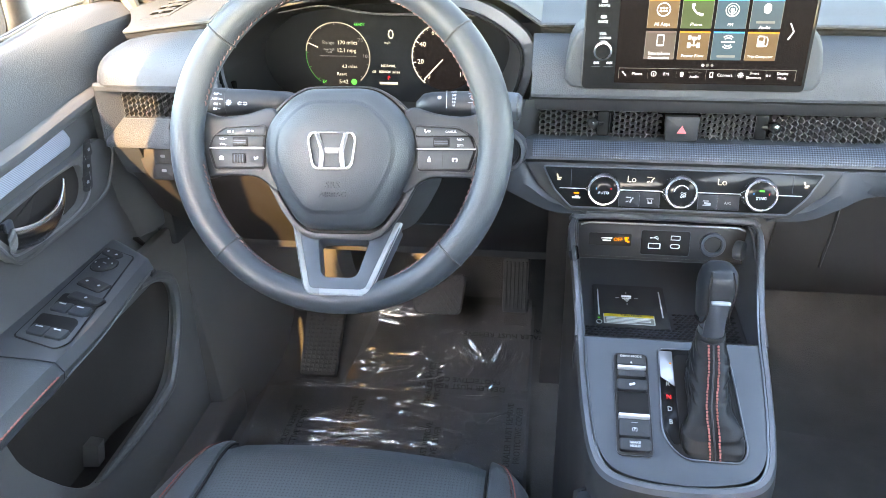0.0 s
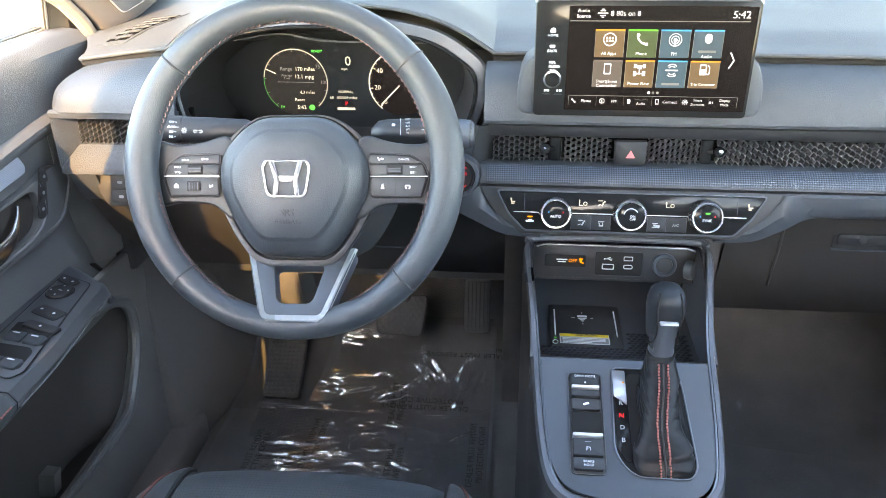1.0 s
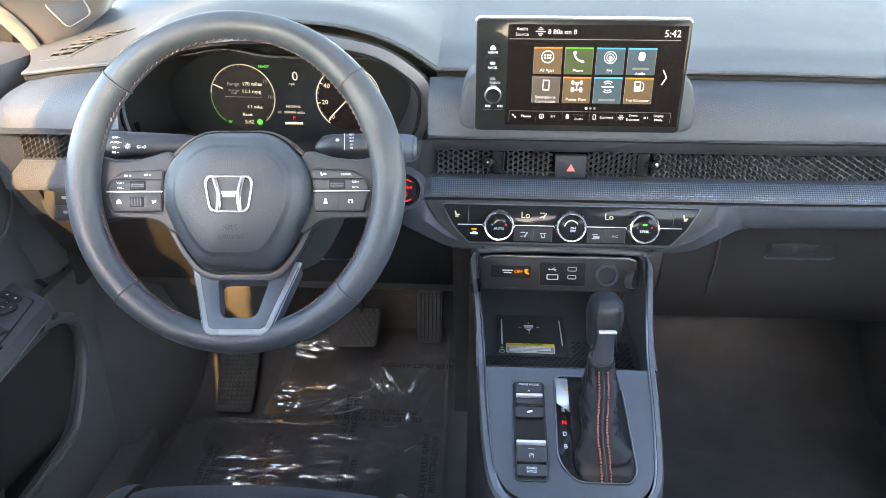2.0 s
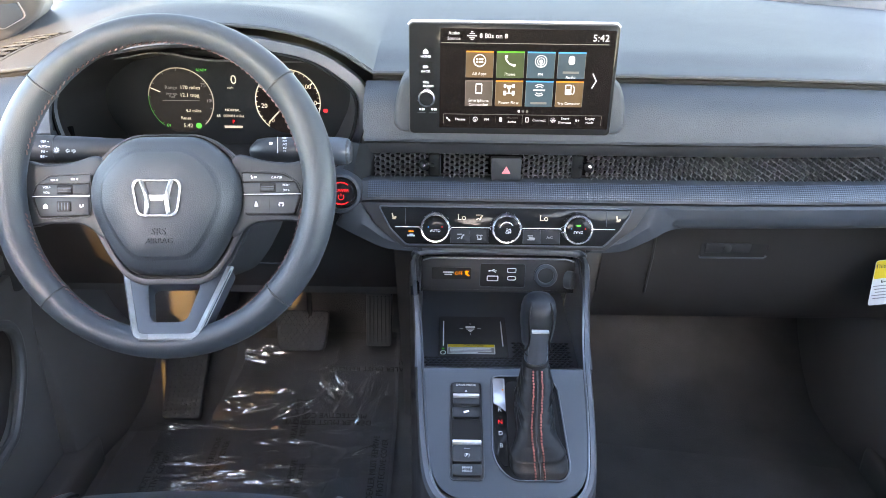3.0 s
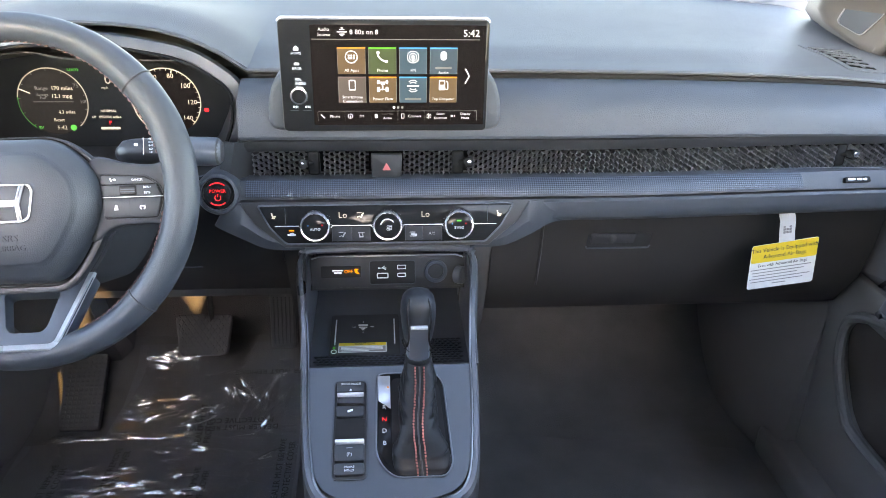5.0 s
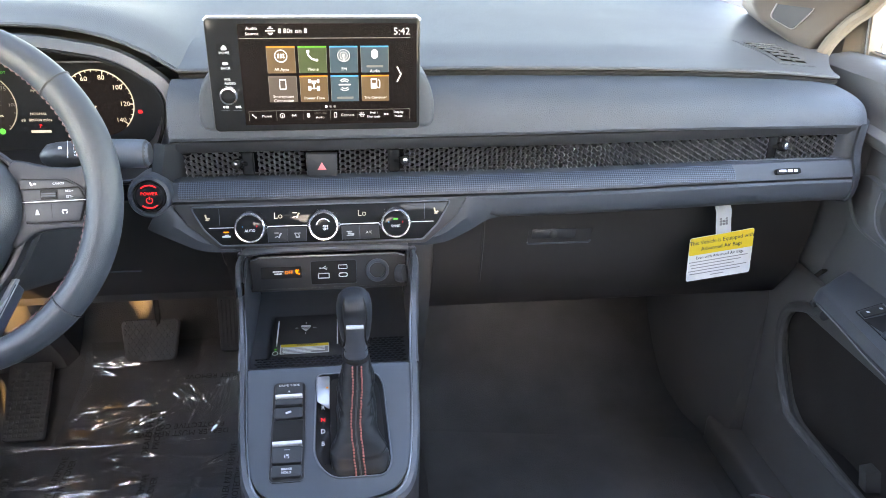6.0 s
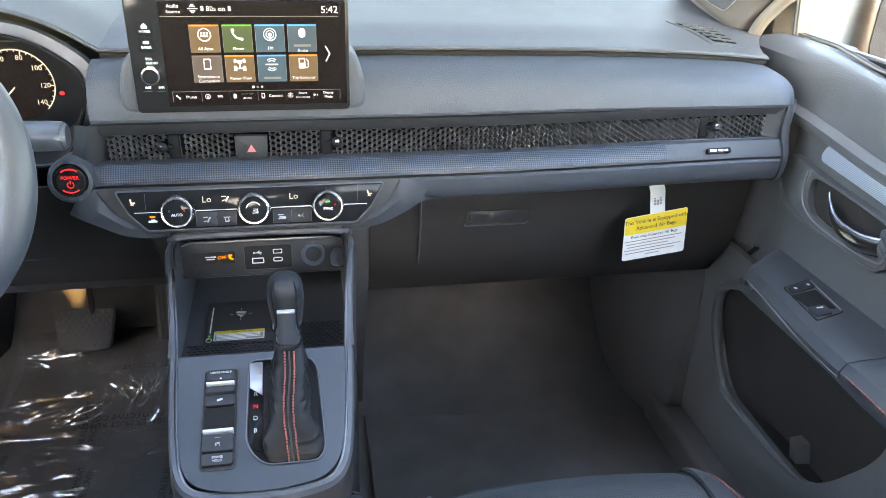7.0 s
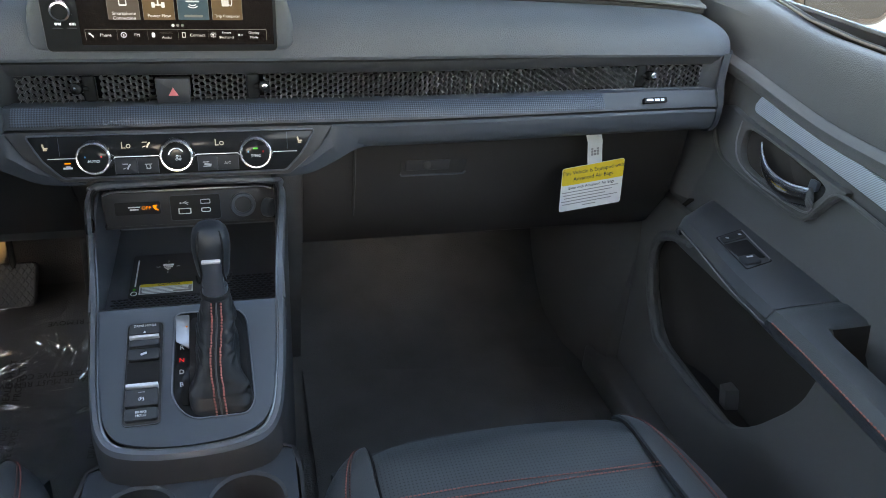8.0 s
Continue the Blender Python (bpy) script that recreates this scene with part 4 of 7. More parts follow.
part("plate", slab(rounded([(0.044, 0.075), (-0.036, 0.075), (-0.030, -0.075), (0.044, -0.075)], 0.008), 0.012, PF @ pose(0, 0, -0.004), 0.003), RESTGREY, rest)
for s, side in ((-1, "left"), (1, "right")):
    def kick_x(y, z):
        return lerp(0.765, 0.747, smooth(1.036, 1.050, y)) - (0.045 * smooth(1.04, 1.30, y) + 0.035 * smooth(0.5, 0.16, z) * smooth(0.9, 1.1, y)) * smooth(1.036, 1.052, y)
    kick = [[(s * kick_x(y, z), y, z) for z in (0.70, 0.62, 0.55, 0.48, 0.42, 0.36, 0.30, 0.25, 0.20, 0.16, 0.13, 0.10)] for y in [1.036, 1.041, 1.048] + span(1.06, 1.54, 13)]
    structure("trim_kick_panel_" + side, sheet(kick, 0.01, s < 0), KICK, "dark plastic kick panel beside the footwell", "panel")
    structure("trim_sill_" + side, box((s * 0.70, 0.0, 0.10), (s * 0.80, 1.10, 0.165), 0.012, 3), KICK, "dark plastic door sill cover", "sill")

arch = [[(x, y + dy, z) for x, dy in ((-0.735, 0.02), (-0.66, 0.0), (-0.58, 0.0), (-0.535, 0.006), (-0.515, 0.03), (-0.508, 0.22))] for y, z in ((1.315, 0.20), (1.300, 0.235), (1.262, 0.29), (1.222, 0.36), (1.200, 0.43), (1.190, 0.52), (1.19, 0.62))]
structure("trim_wheel_arch", sheet(arch, 0.01), CARPET, "charcoal carpet over the wheel arch above the foot rest", "carpet")

# ================= floor mat with its film =================
mat_thing = thing("floor_mat", (-0.42, 1.05, 0.12), "charcoal carpet mat lying under the wheel", "floor mat")


def floor_z(y):
    for (y0, z0), (y1, z1) in zip(((0.3, 0.11), (1.05, 0.11), (1.17, 0.113), (1.24, 0.14), (1.36, 0.24)), ((1.05, 0.11), (1.17, 0.113), (1.24, 0.14), (1.36, 0.24), (1.5, 0.4))):
        if y <= y1:
            return lerp(z0, z1, (y - y0) / (y1 - y0))
    return 0.4


def right_edge(y):
    return -0.165


def left_edge(y):
    return -0.680 if y < 1.165 else lerp(-0.54, -0.50, smooth(1.17, 1.3, y))


rows = [[(lerp(left_edge(y), right_edge(y), k), y, floor_z(y) + 0.010) for k in span(0, 1, 8)] for y in (0.72, 0.9, 1.05, 1.16, 1.17, 1.24, 1.30, 1.335)]
part("mat", sheet(rows, 0.006), MATWEAVE, mat_thing)

passenger_mat = thing("floor_mat", (0.40, 0.95, 0.12), "charcoal carpet mat on the bare passenger floor", "floor mat")
rows = [[(lerp(0.150, 0.660, k), y + 0.110 - 0.075 * k if i > 4 else y, floor_z(y) + 0.009 - 0.006 * (i == 6)) for k in span(0, 1, 8)] for i, y in enumerate((0.45, 0.6, 0.75, 0.9, 1.0, 1.05, 1.056))]
part("mat", sheet(rows, 0.006), surface("charcoal passenger mat pile", (0.095, 0.094, 0.093), 0.95, grain=0.9, size=450, spots=0.3, spec=0.1), passenger_mat)

# ================= seats =================
SEATTHREAD = surface("dark red thread", (0.10, 0.055, 0.050), 0.8)


def seat(name, cx, front, label):
    th = thing(name, (cx, front - 0.25, FLOOR_Z), label, "seat", "front seats")
    TOP = 0.42

    def cushion(x0, x1, y0, y1, z0, z1, crown, rim_r):
        rows = []
        for j in range(17):
            v = j / 16
            row = []
            for i in range(13):
                u = i / 12
                x, y = lerp(x0, x1, u), lerp(y0, y1, v)
                e = min(1, min(u, 1 - u) * (x1 - x0) / 0.012)
                f = min(1, (1 - v) * (y1 - y0) / (rim_r * 2.2))
                z = z1 + crown * math.sin(math.pi * u) - (1 - math.sqrt(max(0, 1 - (1 - e) ** 2))) * 0.007 - (1 - math.sqrt(max(0, 1 - (1 - f) ** 2))) * rim_r * 1.6
                row.append((x, y - 0.014 * (2 * u - 1) ** 2 * v ** 4, z))
            rows.append(row)
        return rows
    # centre panel, side bolsters, front fall
    mid = part("centre_cushion", sheet(cushion(cx - 0.162, cx + 0.162, front - 0.50, front, 0.2, TOP, 0.004, 0.03), 0.05), PERF, th, "perforated black leather centre cushion", 60)
    for s in (-1, 1):
        rows = []
        for j in range(25):
            v = 1 - (1 - j / 24) ** 1.5
            q = max(0.0, (v - 0.66) / 0.34)
            wide = math.sqrt(max(0.002, 1 - q ** 2.2))
            rise = 0.024 * (1 - smooth(0.35, 0.97, v))
            y = lerp(front - 0.50, front - 0.014, v)
            f = min(1.0, (front - 0.002 - y) / 0.066)
            drop = (1 - math.sqrt(max(0.0, 1 - (1 - f) ** 2))) * 0.050
            top = TOP - 0.003 + rise - drop
            low = min(TOP - 0.052, top - 0.012)
            row = [(0.1585, top - 0.014), (0.1605, top - 0.004)]
            for a in span(0, 90, 10):
                row.append((0.1625 + 0.073 * wide * math.sin(radians(a)), low + (top - low) * math.cos(radians(a)) ** 0.8))
            row += [(0.1615 + 0.073 * wide, min(TOP - 0.11, low - 0.01)), (0.158 + 0.073 * wide, TOP - 0.21)]
            rows.append([(cx + s * x, y - 0.010 * max(0.0, x - 0.17) / 0.07, z) for x, z in row])
        bol = part("side_bolster", loft(rows), LEATHER, th, "black leather side bolster", 60)
        for k in (4, 5):
            line = [Vector(r[k]).lerp(Vector(r[k + 1]), 0.55 if k == 4 else 0.0) + Vector((s * 0.0004, 0, 0.0008)) for r in rows[:-1]]
            part("stitching", stitches(line, 0.0046, 0.0009), THREAD if k == 5 else SEATTHREAD, bol, "red stitching")
        part("seam", tube([Vector(r[1]) + Vector((-s * 0.001, 0, -0.0005)) for r in rows], 0.0020, 6), MATTE, bol)
    part("front_fall", sheet([[(cx + lerp(-0.195, 0.195, u), front - 0.004 - 0.045 * (1 - k) * 0 - 0.03 * k - 0.04 * abs(2 * u - 1) ** 3, lerp(TOP - 0.045, 0.20, k)) for u in span(0, 1, 9)] for k in span(0, 1, 4)], 0.02), LEATHER, th)
    part("base", box((cx - 0.20, front - 0.52, FLOOR_Z), (cx + 0.20, front - 0.09, 0.26), 0.02), DARK, th, "dark seat base")
    back = [[(cx + x * (1.06 - 0.06 * k), front - 0.52 - 0.17 * k - d, lerp(0.40, 0.93, k)) for x, d in ((-0.235, -0.02), (-0.20, -0.045), (-0.15, -0.005), (0, 0.0), (0.15, -0.005), (0.20, -0.045), (0.235, -0.02), (0.23, 0.10), (-0.23, 0.10))] for k in span(0, 1, 6)]
    part("backrest", soften(loft(back), 0.012, 2, 50), LEATHER, th, "black leather backrest")
    return th, mid, TOP


driver_seat = seat("driver_seat", -0.366, 0.714, "black leather driver seat with perforated cushion and red stitching")
passenger_seat = seat("passenger_seat", 0.352, 0.664, "black leather passenger seat with perforated cushion and red stitching")

# ================= front doors =================
LINING = surface("dark pocket lining", (0.046, 0.041, 0.038), 0.85, grain=0.3, size=600, spec=0.15)
DOORTRIM = dimpled("ribbed blue grey door trim", (0.36, 0.40, 0.46), 0.42, 0.45, 0.0052)



def door(side):
    """A front door of the cabin: padded panel, belt trim, pull handle, armrest, pocket, window and outside mirror."""
    s = -1 if side == "left" else 1
    th = thing("front_door_" + side, (s * 0.80, 0.55, 0.10), "closed front door with grey padded panel, armrest and chrome handle", "door", "front doors")
    Y0 = 0.06

    def along(profile, y0, y1, n=20, thick=0.004):
        return sheet([[(s * x, y, z) for x, z in profile(y)] for y in span(y0, y1, n)], thick, s > 0)

    def sill(y):
        return (0.833 if s > 0 else 0.845) + 0.019 * smooth(0.82, 1.0, y)

    def ledge(y):
        return 0.754 + 0.027 * smooth(0.68, 0.98, y)

    # padded upper panel: from the glass over the shoulder down to the belt
    def upper(y):
        t = sill(y)
        pull = 0.026 * smooth(0.86, 1.01, y)
        return [(0.835, t - 0.02), (0.835, t), (0.815 , t + 0.004), (0.802 - pull * 0.8, t), (0.792 - pull, t - 0.012), (0.784 - pull * 0.7, t - 0.030), (0.777 - pull * 0.35, t - 0.052), (0.771, lerp(t - 0.052, ledge(y), 0.6)), (0.768, ledge(y) + 0.001)]
    part("upper_panel", along(upper, Y0, 1.085, 28), DOORPAD, th, "grained grey padded upper panel")
    # ledge and belt
    part("belt", along(lambda y: [(0.772, ledge(y) + 0.0015), (0.761, ledge(y) - 0.002), (0.7565, ledge(y) - 0.007), (0.757, ledge(y) - 0.013), (0.766, ledge(y) - 0.024), (0.774, ledge(y) - 0.030)], Y0, 1.02, 24), DOORGREY, th, "grey belt moulding")
    part("middle_panel", along(lambda y: [(0.7748, 0.758), (0.774, 0.700), (0.773, 0.66), (0.771, 0.60), (0.765, 0.54), (0.760, 0.49), (0.760, 0.46)], Y0, 1.03, 20), DOORGREY, th, "grey middle panel")
    part("front_flange", sheet([[(s * x, y, z) for z in (0.785, 0.742, 0.70, 0.66, 0.62, 0.58, 0.54)] for x, y in ((0.7735, 0.935), (0.769, 0.955), (0.760, 0.975), (0.752, 0.99), (0.749, 1.02))], 0.004, s > 0), DOORGREY, th, "grey front edge of the door panel")
    # brushed insert with a pointed front end
    ins = [(0.857, 0.749), (0.868, 0.730), (0.864, 0.721), (0.76, 0.712), (0.62, 0.697), (0.30, 0.662), (0.30, 0.690), (0.62, 0.725), (0.76, 0.7405)]
    MD = Matrix(((0, 0, -s, s * 0.7735), (1, 0, 0, 0), (0, 1, 0, 0), (0, 0, 0, 1)))

    def flat(pts, h, r=0.0, x=0.7735, seg=2):
        """A piece on the door's inner face: outline in (y, z), standing h into the cabin."""
        m = MD.copy()
        m[0][3] = s * x
        bm = slab(pts, h, m, r, seg)
        bmesh.ops.recalc_face_normals(bm, faces=bm.faces)
        return bm
    part("insert", flat(rounded(ins, 0.01), 0.006, 0.002), DOORTRIM, th, "brushed blue-grey metallic insert")
    # handle bowl
    bezel = rounded([(0.946, 0.690), (0.922, 0.716), (0.86, 0.706), (0.70, 0.694), (0.655, 0.692), (0.664, 0.684), (0.680, 0.668), (0.692, 0.650), (0.703, 0.632), (0.76, 0.629), (0.87, 0.630), (0.912, 0.645)], 0.022, 4)
    bowl = rounded([(0.868, 0.668), (0.864, 0.699), (0.82, 0.699), (0.76, 0.695), (0.705, 0.689), (0.690, 0.684), (0.690, 0.676), (0.698, 0.663), (0.712, 0.648), (0.76, 0.643), (0.82, 0.642), (0.852, 0.647)], 0.012, 4)
    bm = ring(bezel, bowl, 0.012, MD)
    bmesh.ops.recalc_face_normals(bm, faces=bm.faces)
    part("handle_bezel", soften(bm, 0.003, 2), DOORGREY, th, "smooth grey bezel")
    ridge = spline([(s * 0.7625, y, z) for y, z in ((0.950, 0.712), (0.944, 0.686), (0.930, 0.660), (0.906, 0.640), (0.86, 0.633), (0.79, 0.630), (0.722, 0.629), (0.704, 0.638), (0.690, 0.660), (0.676, 0.680), (0.655, 0.686), (0.58, 0.678))], 4)
    part("bezel_line", tube(ridge, 0.0030, 8), DOORGREY, th, "rounded edge of the bezel")
    # pale tube stands for the highlight along the inner edge
    part("bezel_line", tube(spline([(s * 0.7618, y, z) for y, z in ((0.876, 0.704), (0.878, 0.672), (0.862, 0.648), (0.82, 0.638), (0.76, 0.637), (0.712, 0.641), (0.700, 0.652))], 4), 0.0018, 6), LINE, th, "inner edge, pale to carry its highlight")
    part("bowl", flat(bowl, 0.003, 0.0, 0.7745), LINING, th, "brown-grey handle bowl")
    part("bowl_step", flat(rounded([(0.800, 0.699), (0.780, 0.697), (0.752, 0.664), (0.700, 0.658), (0.695, 0.672), (0.712, 0.690), (0.760, 0.695)], 0.008), 0.006, 0.002, 0.7735), LINING, th)
    grip = spline([(s * 0.763, 0.826, 0.691), (s * 0.757, 0.812, 0.680), (s * 0.751, 0.789, 0.667), (s * 0.748, 0.760, 0.660), (s * 0.748, 0.730, 0.660), (s * 0.752, 0.700, 0.667)], 6)
    n = len(grip)
    rings = []
    for i, p in enumerate(grip):
        k = i / (n - 1)
        d = (grip[min(n - 1, i + 1)] - grip[max(0, i - 1)]).normalized()
        side = Vector((s, 0, 0))
        up = d.cross(side).normalized()
        up = up if up.z > 0 else -up
        hw, ht = lerp(0.0016, 0.0135, smooth(0.0, 0.8, k)), lerp(0.002, 0.0065, smooth(0, 0.6, k))
        rings.append([p + up * hw * math.cos(2 * math.pi * q / 14) + side * ht * math.sin(2 * math.pi * q / 14) for q in range(14)])
    part("pull_handle", loft(rings), HANDLE, th, "curved chrome pull handle", 60)
    part("handle_mount", flat(rounded([(0.722, 0.672), (0.702, 0.682), (0.688, 0.668), (0.700, 0.654), (0.716, 0.654)], 0.005), 0.010, 0.003), DARK, th, "black handle mount")
    part("lock_button", box((s * 0.756, 0.700, 0.674), (s * 0.763, 0.714, 0.687), 0.002), SATIN, th, "satin lock lever")

    # armrest: switch carrier in front with a slanting nose, padded rest behind
    def arm(y, pad=0.0):
        nose = smooth(0.87, 0.66, y)
        inn = lerp(0.684, 0.668, nose) - 0.004 * pad
        top = 0.590 - 0.012 * smooth(0.60, 0.30, y) + 0.006 * pad
        th_ = lerp(0.30, 1.0, smooth(0.86, 0.60, y))
        return [(0.772, top - 0.0235), (0.745, top - 0.0238), (0.72, top - 0.0245), (0.697, top - 0.0252), (inn + 0.008, top - 0.0272), (inn, top - 0.039), (inn + 0.002, top - 0.041 - 0.007 * th_), (inn + 0.022, top - 0.046 - 0.026 * th_), (inn + 0.045, top - 0.050 - 0.044 * th_), (0.768, top - 0.054 - 0.06 * th_)]
    rows = []
    for y in [0.866, 0.8658, 0.8645, 0.862, 0.858, 0.852] + span(0.842, 0.618, 10):
        k = math.sqrt(max(0.0, 1 - max(0.0, (y - 0.852) / 0.014) ** 2))
        rows.append([(s * lerp(x + 0.005 * (x < 0.74), x, k), y + 0.62 * (x - 0.69) * smooth(0.70, 0.866, y), z - 0.012 * (1 - k) if i < 7 else z) for i, (x, z) in enumerate(arm(y))])
    rows.insert(0, [(s * lerp(0.766, abs(p[0]), 0.95), p[1], lerp(0.545, p[2], 0.6)) for p in rows[0]])
    rows.insert(0, [(s * lerp(0.766, abs(p[0]), 0.6), p[1] - 0.004, lerp(0.545, p[2], 0.15)) for p in rows[0]])
    part("armrest_front", sheet(rows, 0.004, s < 0), CARRIER, th, "grey switch carrier of the armrest")
    rows = []
    for y in [0.616, 0.612, 0.606, 0.598, 0.590, 0.582, 0.574, 0.566] + span(0.555, 0.345, 10) + [0.337, 0.330, 0.322, 0.30, 0.20, 0.10]:
        prof = arm(y, 0.4 if y < 0.612 else 0.0)
        zz = lambda x: prof[1][1] if x > 0.745 else (lerp(prof[2][1], prof[1][1], (x - 0.72) / 0.025) if x > 0.72 else lerp(prof[3][1], prof[2][1], (x - 0.697) / 0.023))
        edge_x = 0.708 + 0.030 * smooth(0.56, 0.60, y)
        sink = (0.060 if s > 0 else 0.0) * smooth(0.570, 0.545, y) * smooth(0.322, 0.345, y)
        row = [(0.772, prof[0][1] - sink), (0.755, zz(0.755) - sink), (edge_x + 0.012, zz(edge_x + 0.012) - sink), (edge_x + 0.008, zz(edge_x + 0.008) - sink * 0.85), (edge_x + 0.004, zz(edge_x + 0.004) - sink * 0.2), (edge_x, zz(edge_x) - sink * 0.03), (0.700, zz(0.700))]
        rows.append([(s * x, y, z) for x, z in row + prof[4:]])
    rest = part("armrest_pad", sheet(rows, 0.01, s < 0), LEATHER, th, "padded black leather armrest")
    if s > 0:
        part("pull_cup", sheet([[(x - 0.0015 * (i > 2), y - 0.0012, z + 0.002) for i, (x, y, z) in enumerate(r[:4])] for r in rows if 0.325 < r[0][1] < 0.57], 0.001, s < 0), MATTE, rest, "dark pull cup sunk in the armrest")
    part("stitching", stitches([(s * (arm(y, 0.4)[5][0] - 0.0004), y, arm(y, 0.4)[5][1]) for y in span(0.604, 0.12, 40)], 0.0052, 0.0012), THREAD, rest, "red stitching")
    # pale tube painted as the highlight on the carrier's lower edge
    part("edge_highlight", tube([(s * (arm(y)[6][0] - 0.0005), y + 0.62 * (arm(y)[6][0] - 0.69) * smooth(0.70, 0.866, y), arm(y)[6][1]) for y in span(0.85, 0.62, 14)], 0.0011, 6), LINE, th)
    part("carrier_gap", tube([(s * 0.7715, y, arm(y)[0][1] + 0.001) for y in span(0.865, 0.56, 12)], 0.0018, 6), MATTE, th)
    # switches on the carrier
    PSW = pose(s * 0.716, 0.75, 0.5655, 0, -s * 1.5, 0)
    if s < 0:
        pl = part("switch_panel", slab(rounded([(-0.044, 0.126), (0.006, 0.105), (0.036, -0.098), (0.027, -0.111), (-0.034, -0.094)], 0.006), 0.0014, PSW, 0.0005), CARRIER, th, "grey switch panel")
        part("panel_gap", ring(rounded([(-0.0455, 0.128), (0.0075, 0.106), (0.0375, -0.098), (0.028, -0.1125), (-0.0355, -0.0955)], 0.006), rounded([(-0.044, 0.126), (0.006, 0.105), (0.036, -0.098), (0.027, -0.111), (-0.034, -0.094)], 0.006), 0.0009, PSW), MATTE, th)
        part("mirror_switch", slab(rrect(0.036, 0.015, 0.006), 0.0042, PSW @ pose(-0.0255, 0.107, 0, 0, 0, -27), 0.0012), DARK, pl)
        part("switch_gap", lathe([(0.0182, 0.0), (0.0182, 0.0021), (0.012, 0.0022)], PSW @ pose(-0.020, 0.0765, 0), 28), MATTE, pl)
        part("mirror_knob", lathe([(0.0165, 0.001), (0.0165, 0.0045), (0.015, 0.0056), (0.004, 0.0052)], PSW @ pose(-0.020, 0.0765, 0), 28), DARK, pl, "round mirror control")
        for nm, cx, cy, w, h, a in (("lock_switch", -0.0055, 0.0255, 0.043, 0.019, -23), ("window_lock", 0.004, -0.009, 0.050, 0.015, -16)):
            part("switch_gap", slab(rrect(w + 0.003, h + 0.003, 0.005), 0.0018, PSW @ pose(cx, cy, 0, 0, 0, a)), MATTE, pl)
            part(nm, slab(rrect(w, h, 0.004), 0.0042, PSW @ pose(cx, cy, 0, 0, 0, a), 0.0012), DARK, pl)
        for well, blocks_at in (([(-0.031, 0.001), (0.006, -0.001), (0.023, -0.013), (0.029, -0.047), (-0.027, -0.037)], ((-0.0125, -0.0330), (0.0135, -0.0380))), ([(-0.031, -0.046), (0.017, -0.052), (0.025, -0.060), (0.029, -0.095), (-0.025, -0.088)], ((-0.0105, -0.0830), (0.0145, -0.0870)))):
            # flat black plate; its colour stands for the shade in the switch hollow
            part("switch_well_shade", slab(rounded(well, 0.005), 0.0019, PSW), MATTE, pl, "flat dark plate for the shaded hollow ahead of the window switches")
            for bx, by in blocks_at:
                sw = part("window_switch", slab(rrect(0.0245, 0.017, 0.003), 0.0055, PSW @ pose(bx, by, 0, 6, 0, -10), 0.0016), HARD, pl)
                part("mark", slab(rrect(0.010, 0.0020, 0.0007), 0.0004, PSW @ pose(bx - 0.001, by + 0.004, 0.0062, 0, 0, -10)), PRINT, sw)
        for a in (0, 90, 180, 270):
            part("mark", slab(rrect(0.0022, 0.0022, 0.0006), 0.0003, PSW @ pose(-0.020 + 0.0118 * math.cos(radians(a)), 0.0765 + 0.0118 * math.sin(radians(a)), 0.0055)), PRINT, pl)
        part("mark", slab(rrect(0.007, 0.0022, 0.0007), 0.0003, PSW @ pose(-0.019, 0.0765, 0.0055, 0, 0, -27)), DIMPRINT, pl)
        for mx, my in ((-0.033, 0.111), (-0.017, 0.103), (-0.017, 0.030), (0.004, 0.021), (0.004, -0.009)):
            part("mark", slab(rrect(0.0035, 0.0032, 0.0008), 0.0003, PSW @ pose(mx, my, 0.0042, 0, 0, -25)), PRINT, pl)
        # memory buttons ahead of the bowl
        mem = part("memory_panel", flat(rounded([(0.897, 0.723), (0.882, 0.721), (0.856, 0.660), (0.868, 0.656), (0.878, 0.658)], 0.006), 0.0015, 0.0005, 0.7617), DARK, th, "strip of seat memory buttons")
        for k in range(3):
            b = part("button", flat(rrect(0.014, 0.017, 0.003, 0.886 - 0.009 * k, 0.709 - 0.0195 * k), 0.0030, 0.0008, 0.7617), DARK, mem)
            part("mark", flat(rrect(0.005, 0.004, 0.001, 0.886 - 0.009 * k, 0.709 - 0.0195 * k), 0.0034, 0.0, 0.7617), DIMPRINT, b)
    else:
        PSW = pose(0.722, 0.757, 0.5655, 0, -1.5, 0)
        pl = part("switch_panel", slab(rounded([(-0.018, 0.033), (0.030, 0.049), (0.019, -0.038), (-0.025, -0.050)], 0.003), 0.0012, PSW, 0.0004), CARRIER, th, "small grey switch panel")
        part("panel_gap", ring(rounded([(-0.0195, 0.0345), (0.0315, 0.051), (0.0205, -0.039), (-0.0265, -0.0515)], 0.003), rounded([(-0.018, 0.033), (0.030, 0.049), (0.019, -0.038), (-0.025, -0.050)], 0.003), 0.0008, PSW), MATTE, th)
        # hollow drawn as a flat plate, with its shade as black colour
        part("switch_well_shade", slab(rounded([(-0.022, 0.012), (0.020, 0.020), (0.016, -0.030), (-0.018, -0.026)], 0.003), 0.0017, PSW), MATTE, pl, "flat dark plate for the shaded hollow ahead of the window switch")
        part("lock_switch", slab(rounded([(-0.016, 0.031), (0.026, 0.045), (0.024, 0.026), (-0.019, 0.015)], 0.003), 0.0036, PSW, 0.001), DARK, pl)
        sw = part("window_switch", slab(rrect(0.026, 0.018, 0.003), 0.0058, PSW @ pose(-0.011, -0.034, 0, 6, 0, 6), 0.0015), HARD, pl)
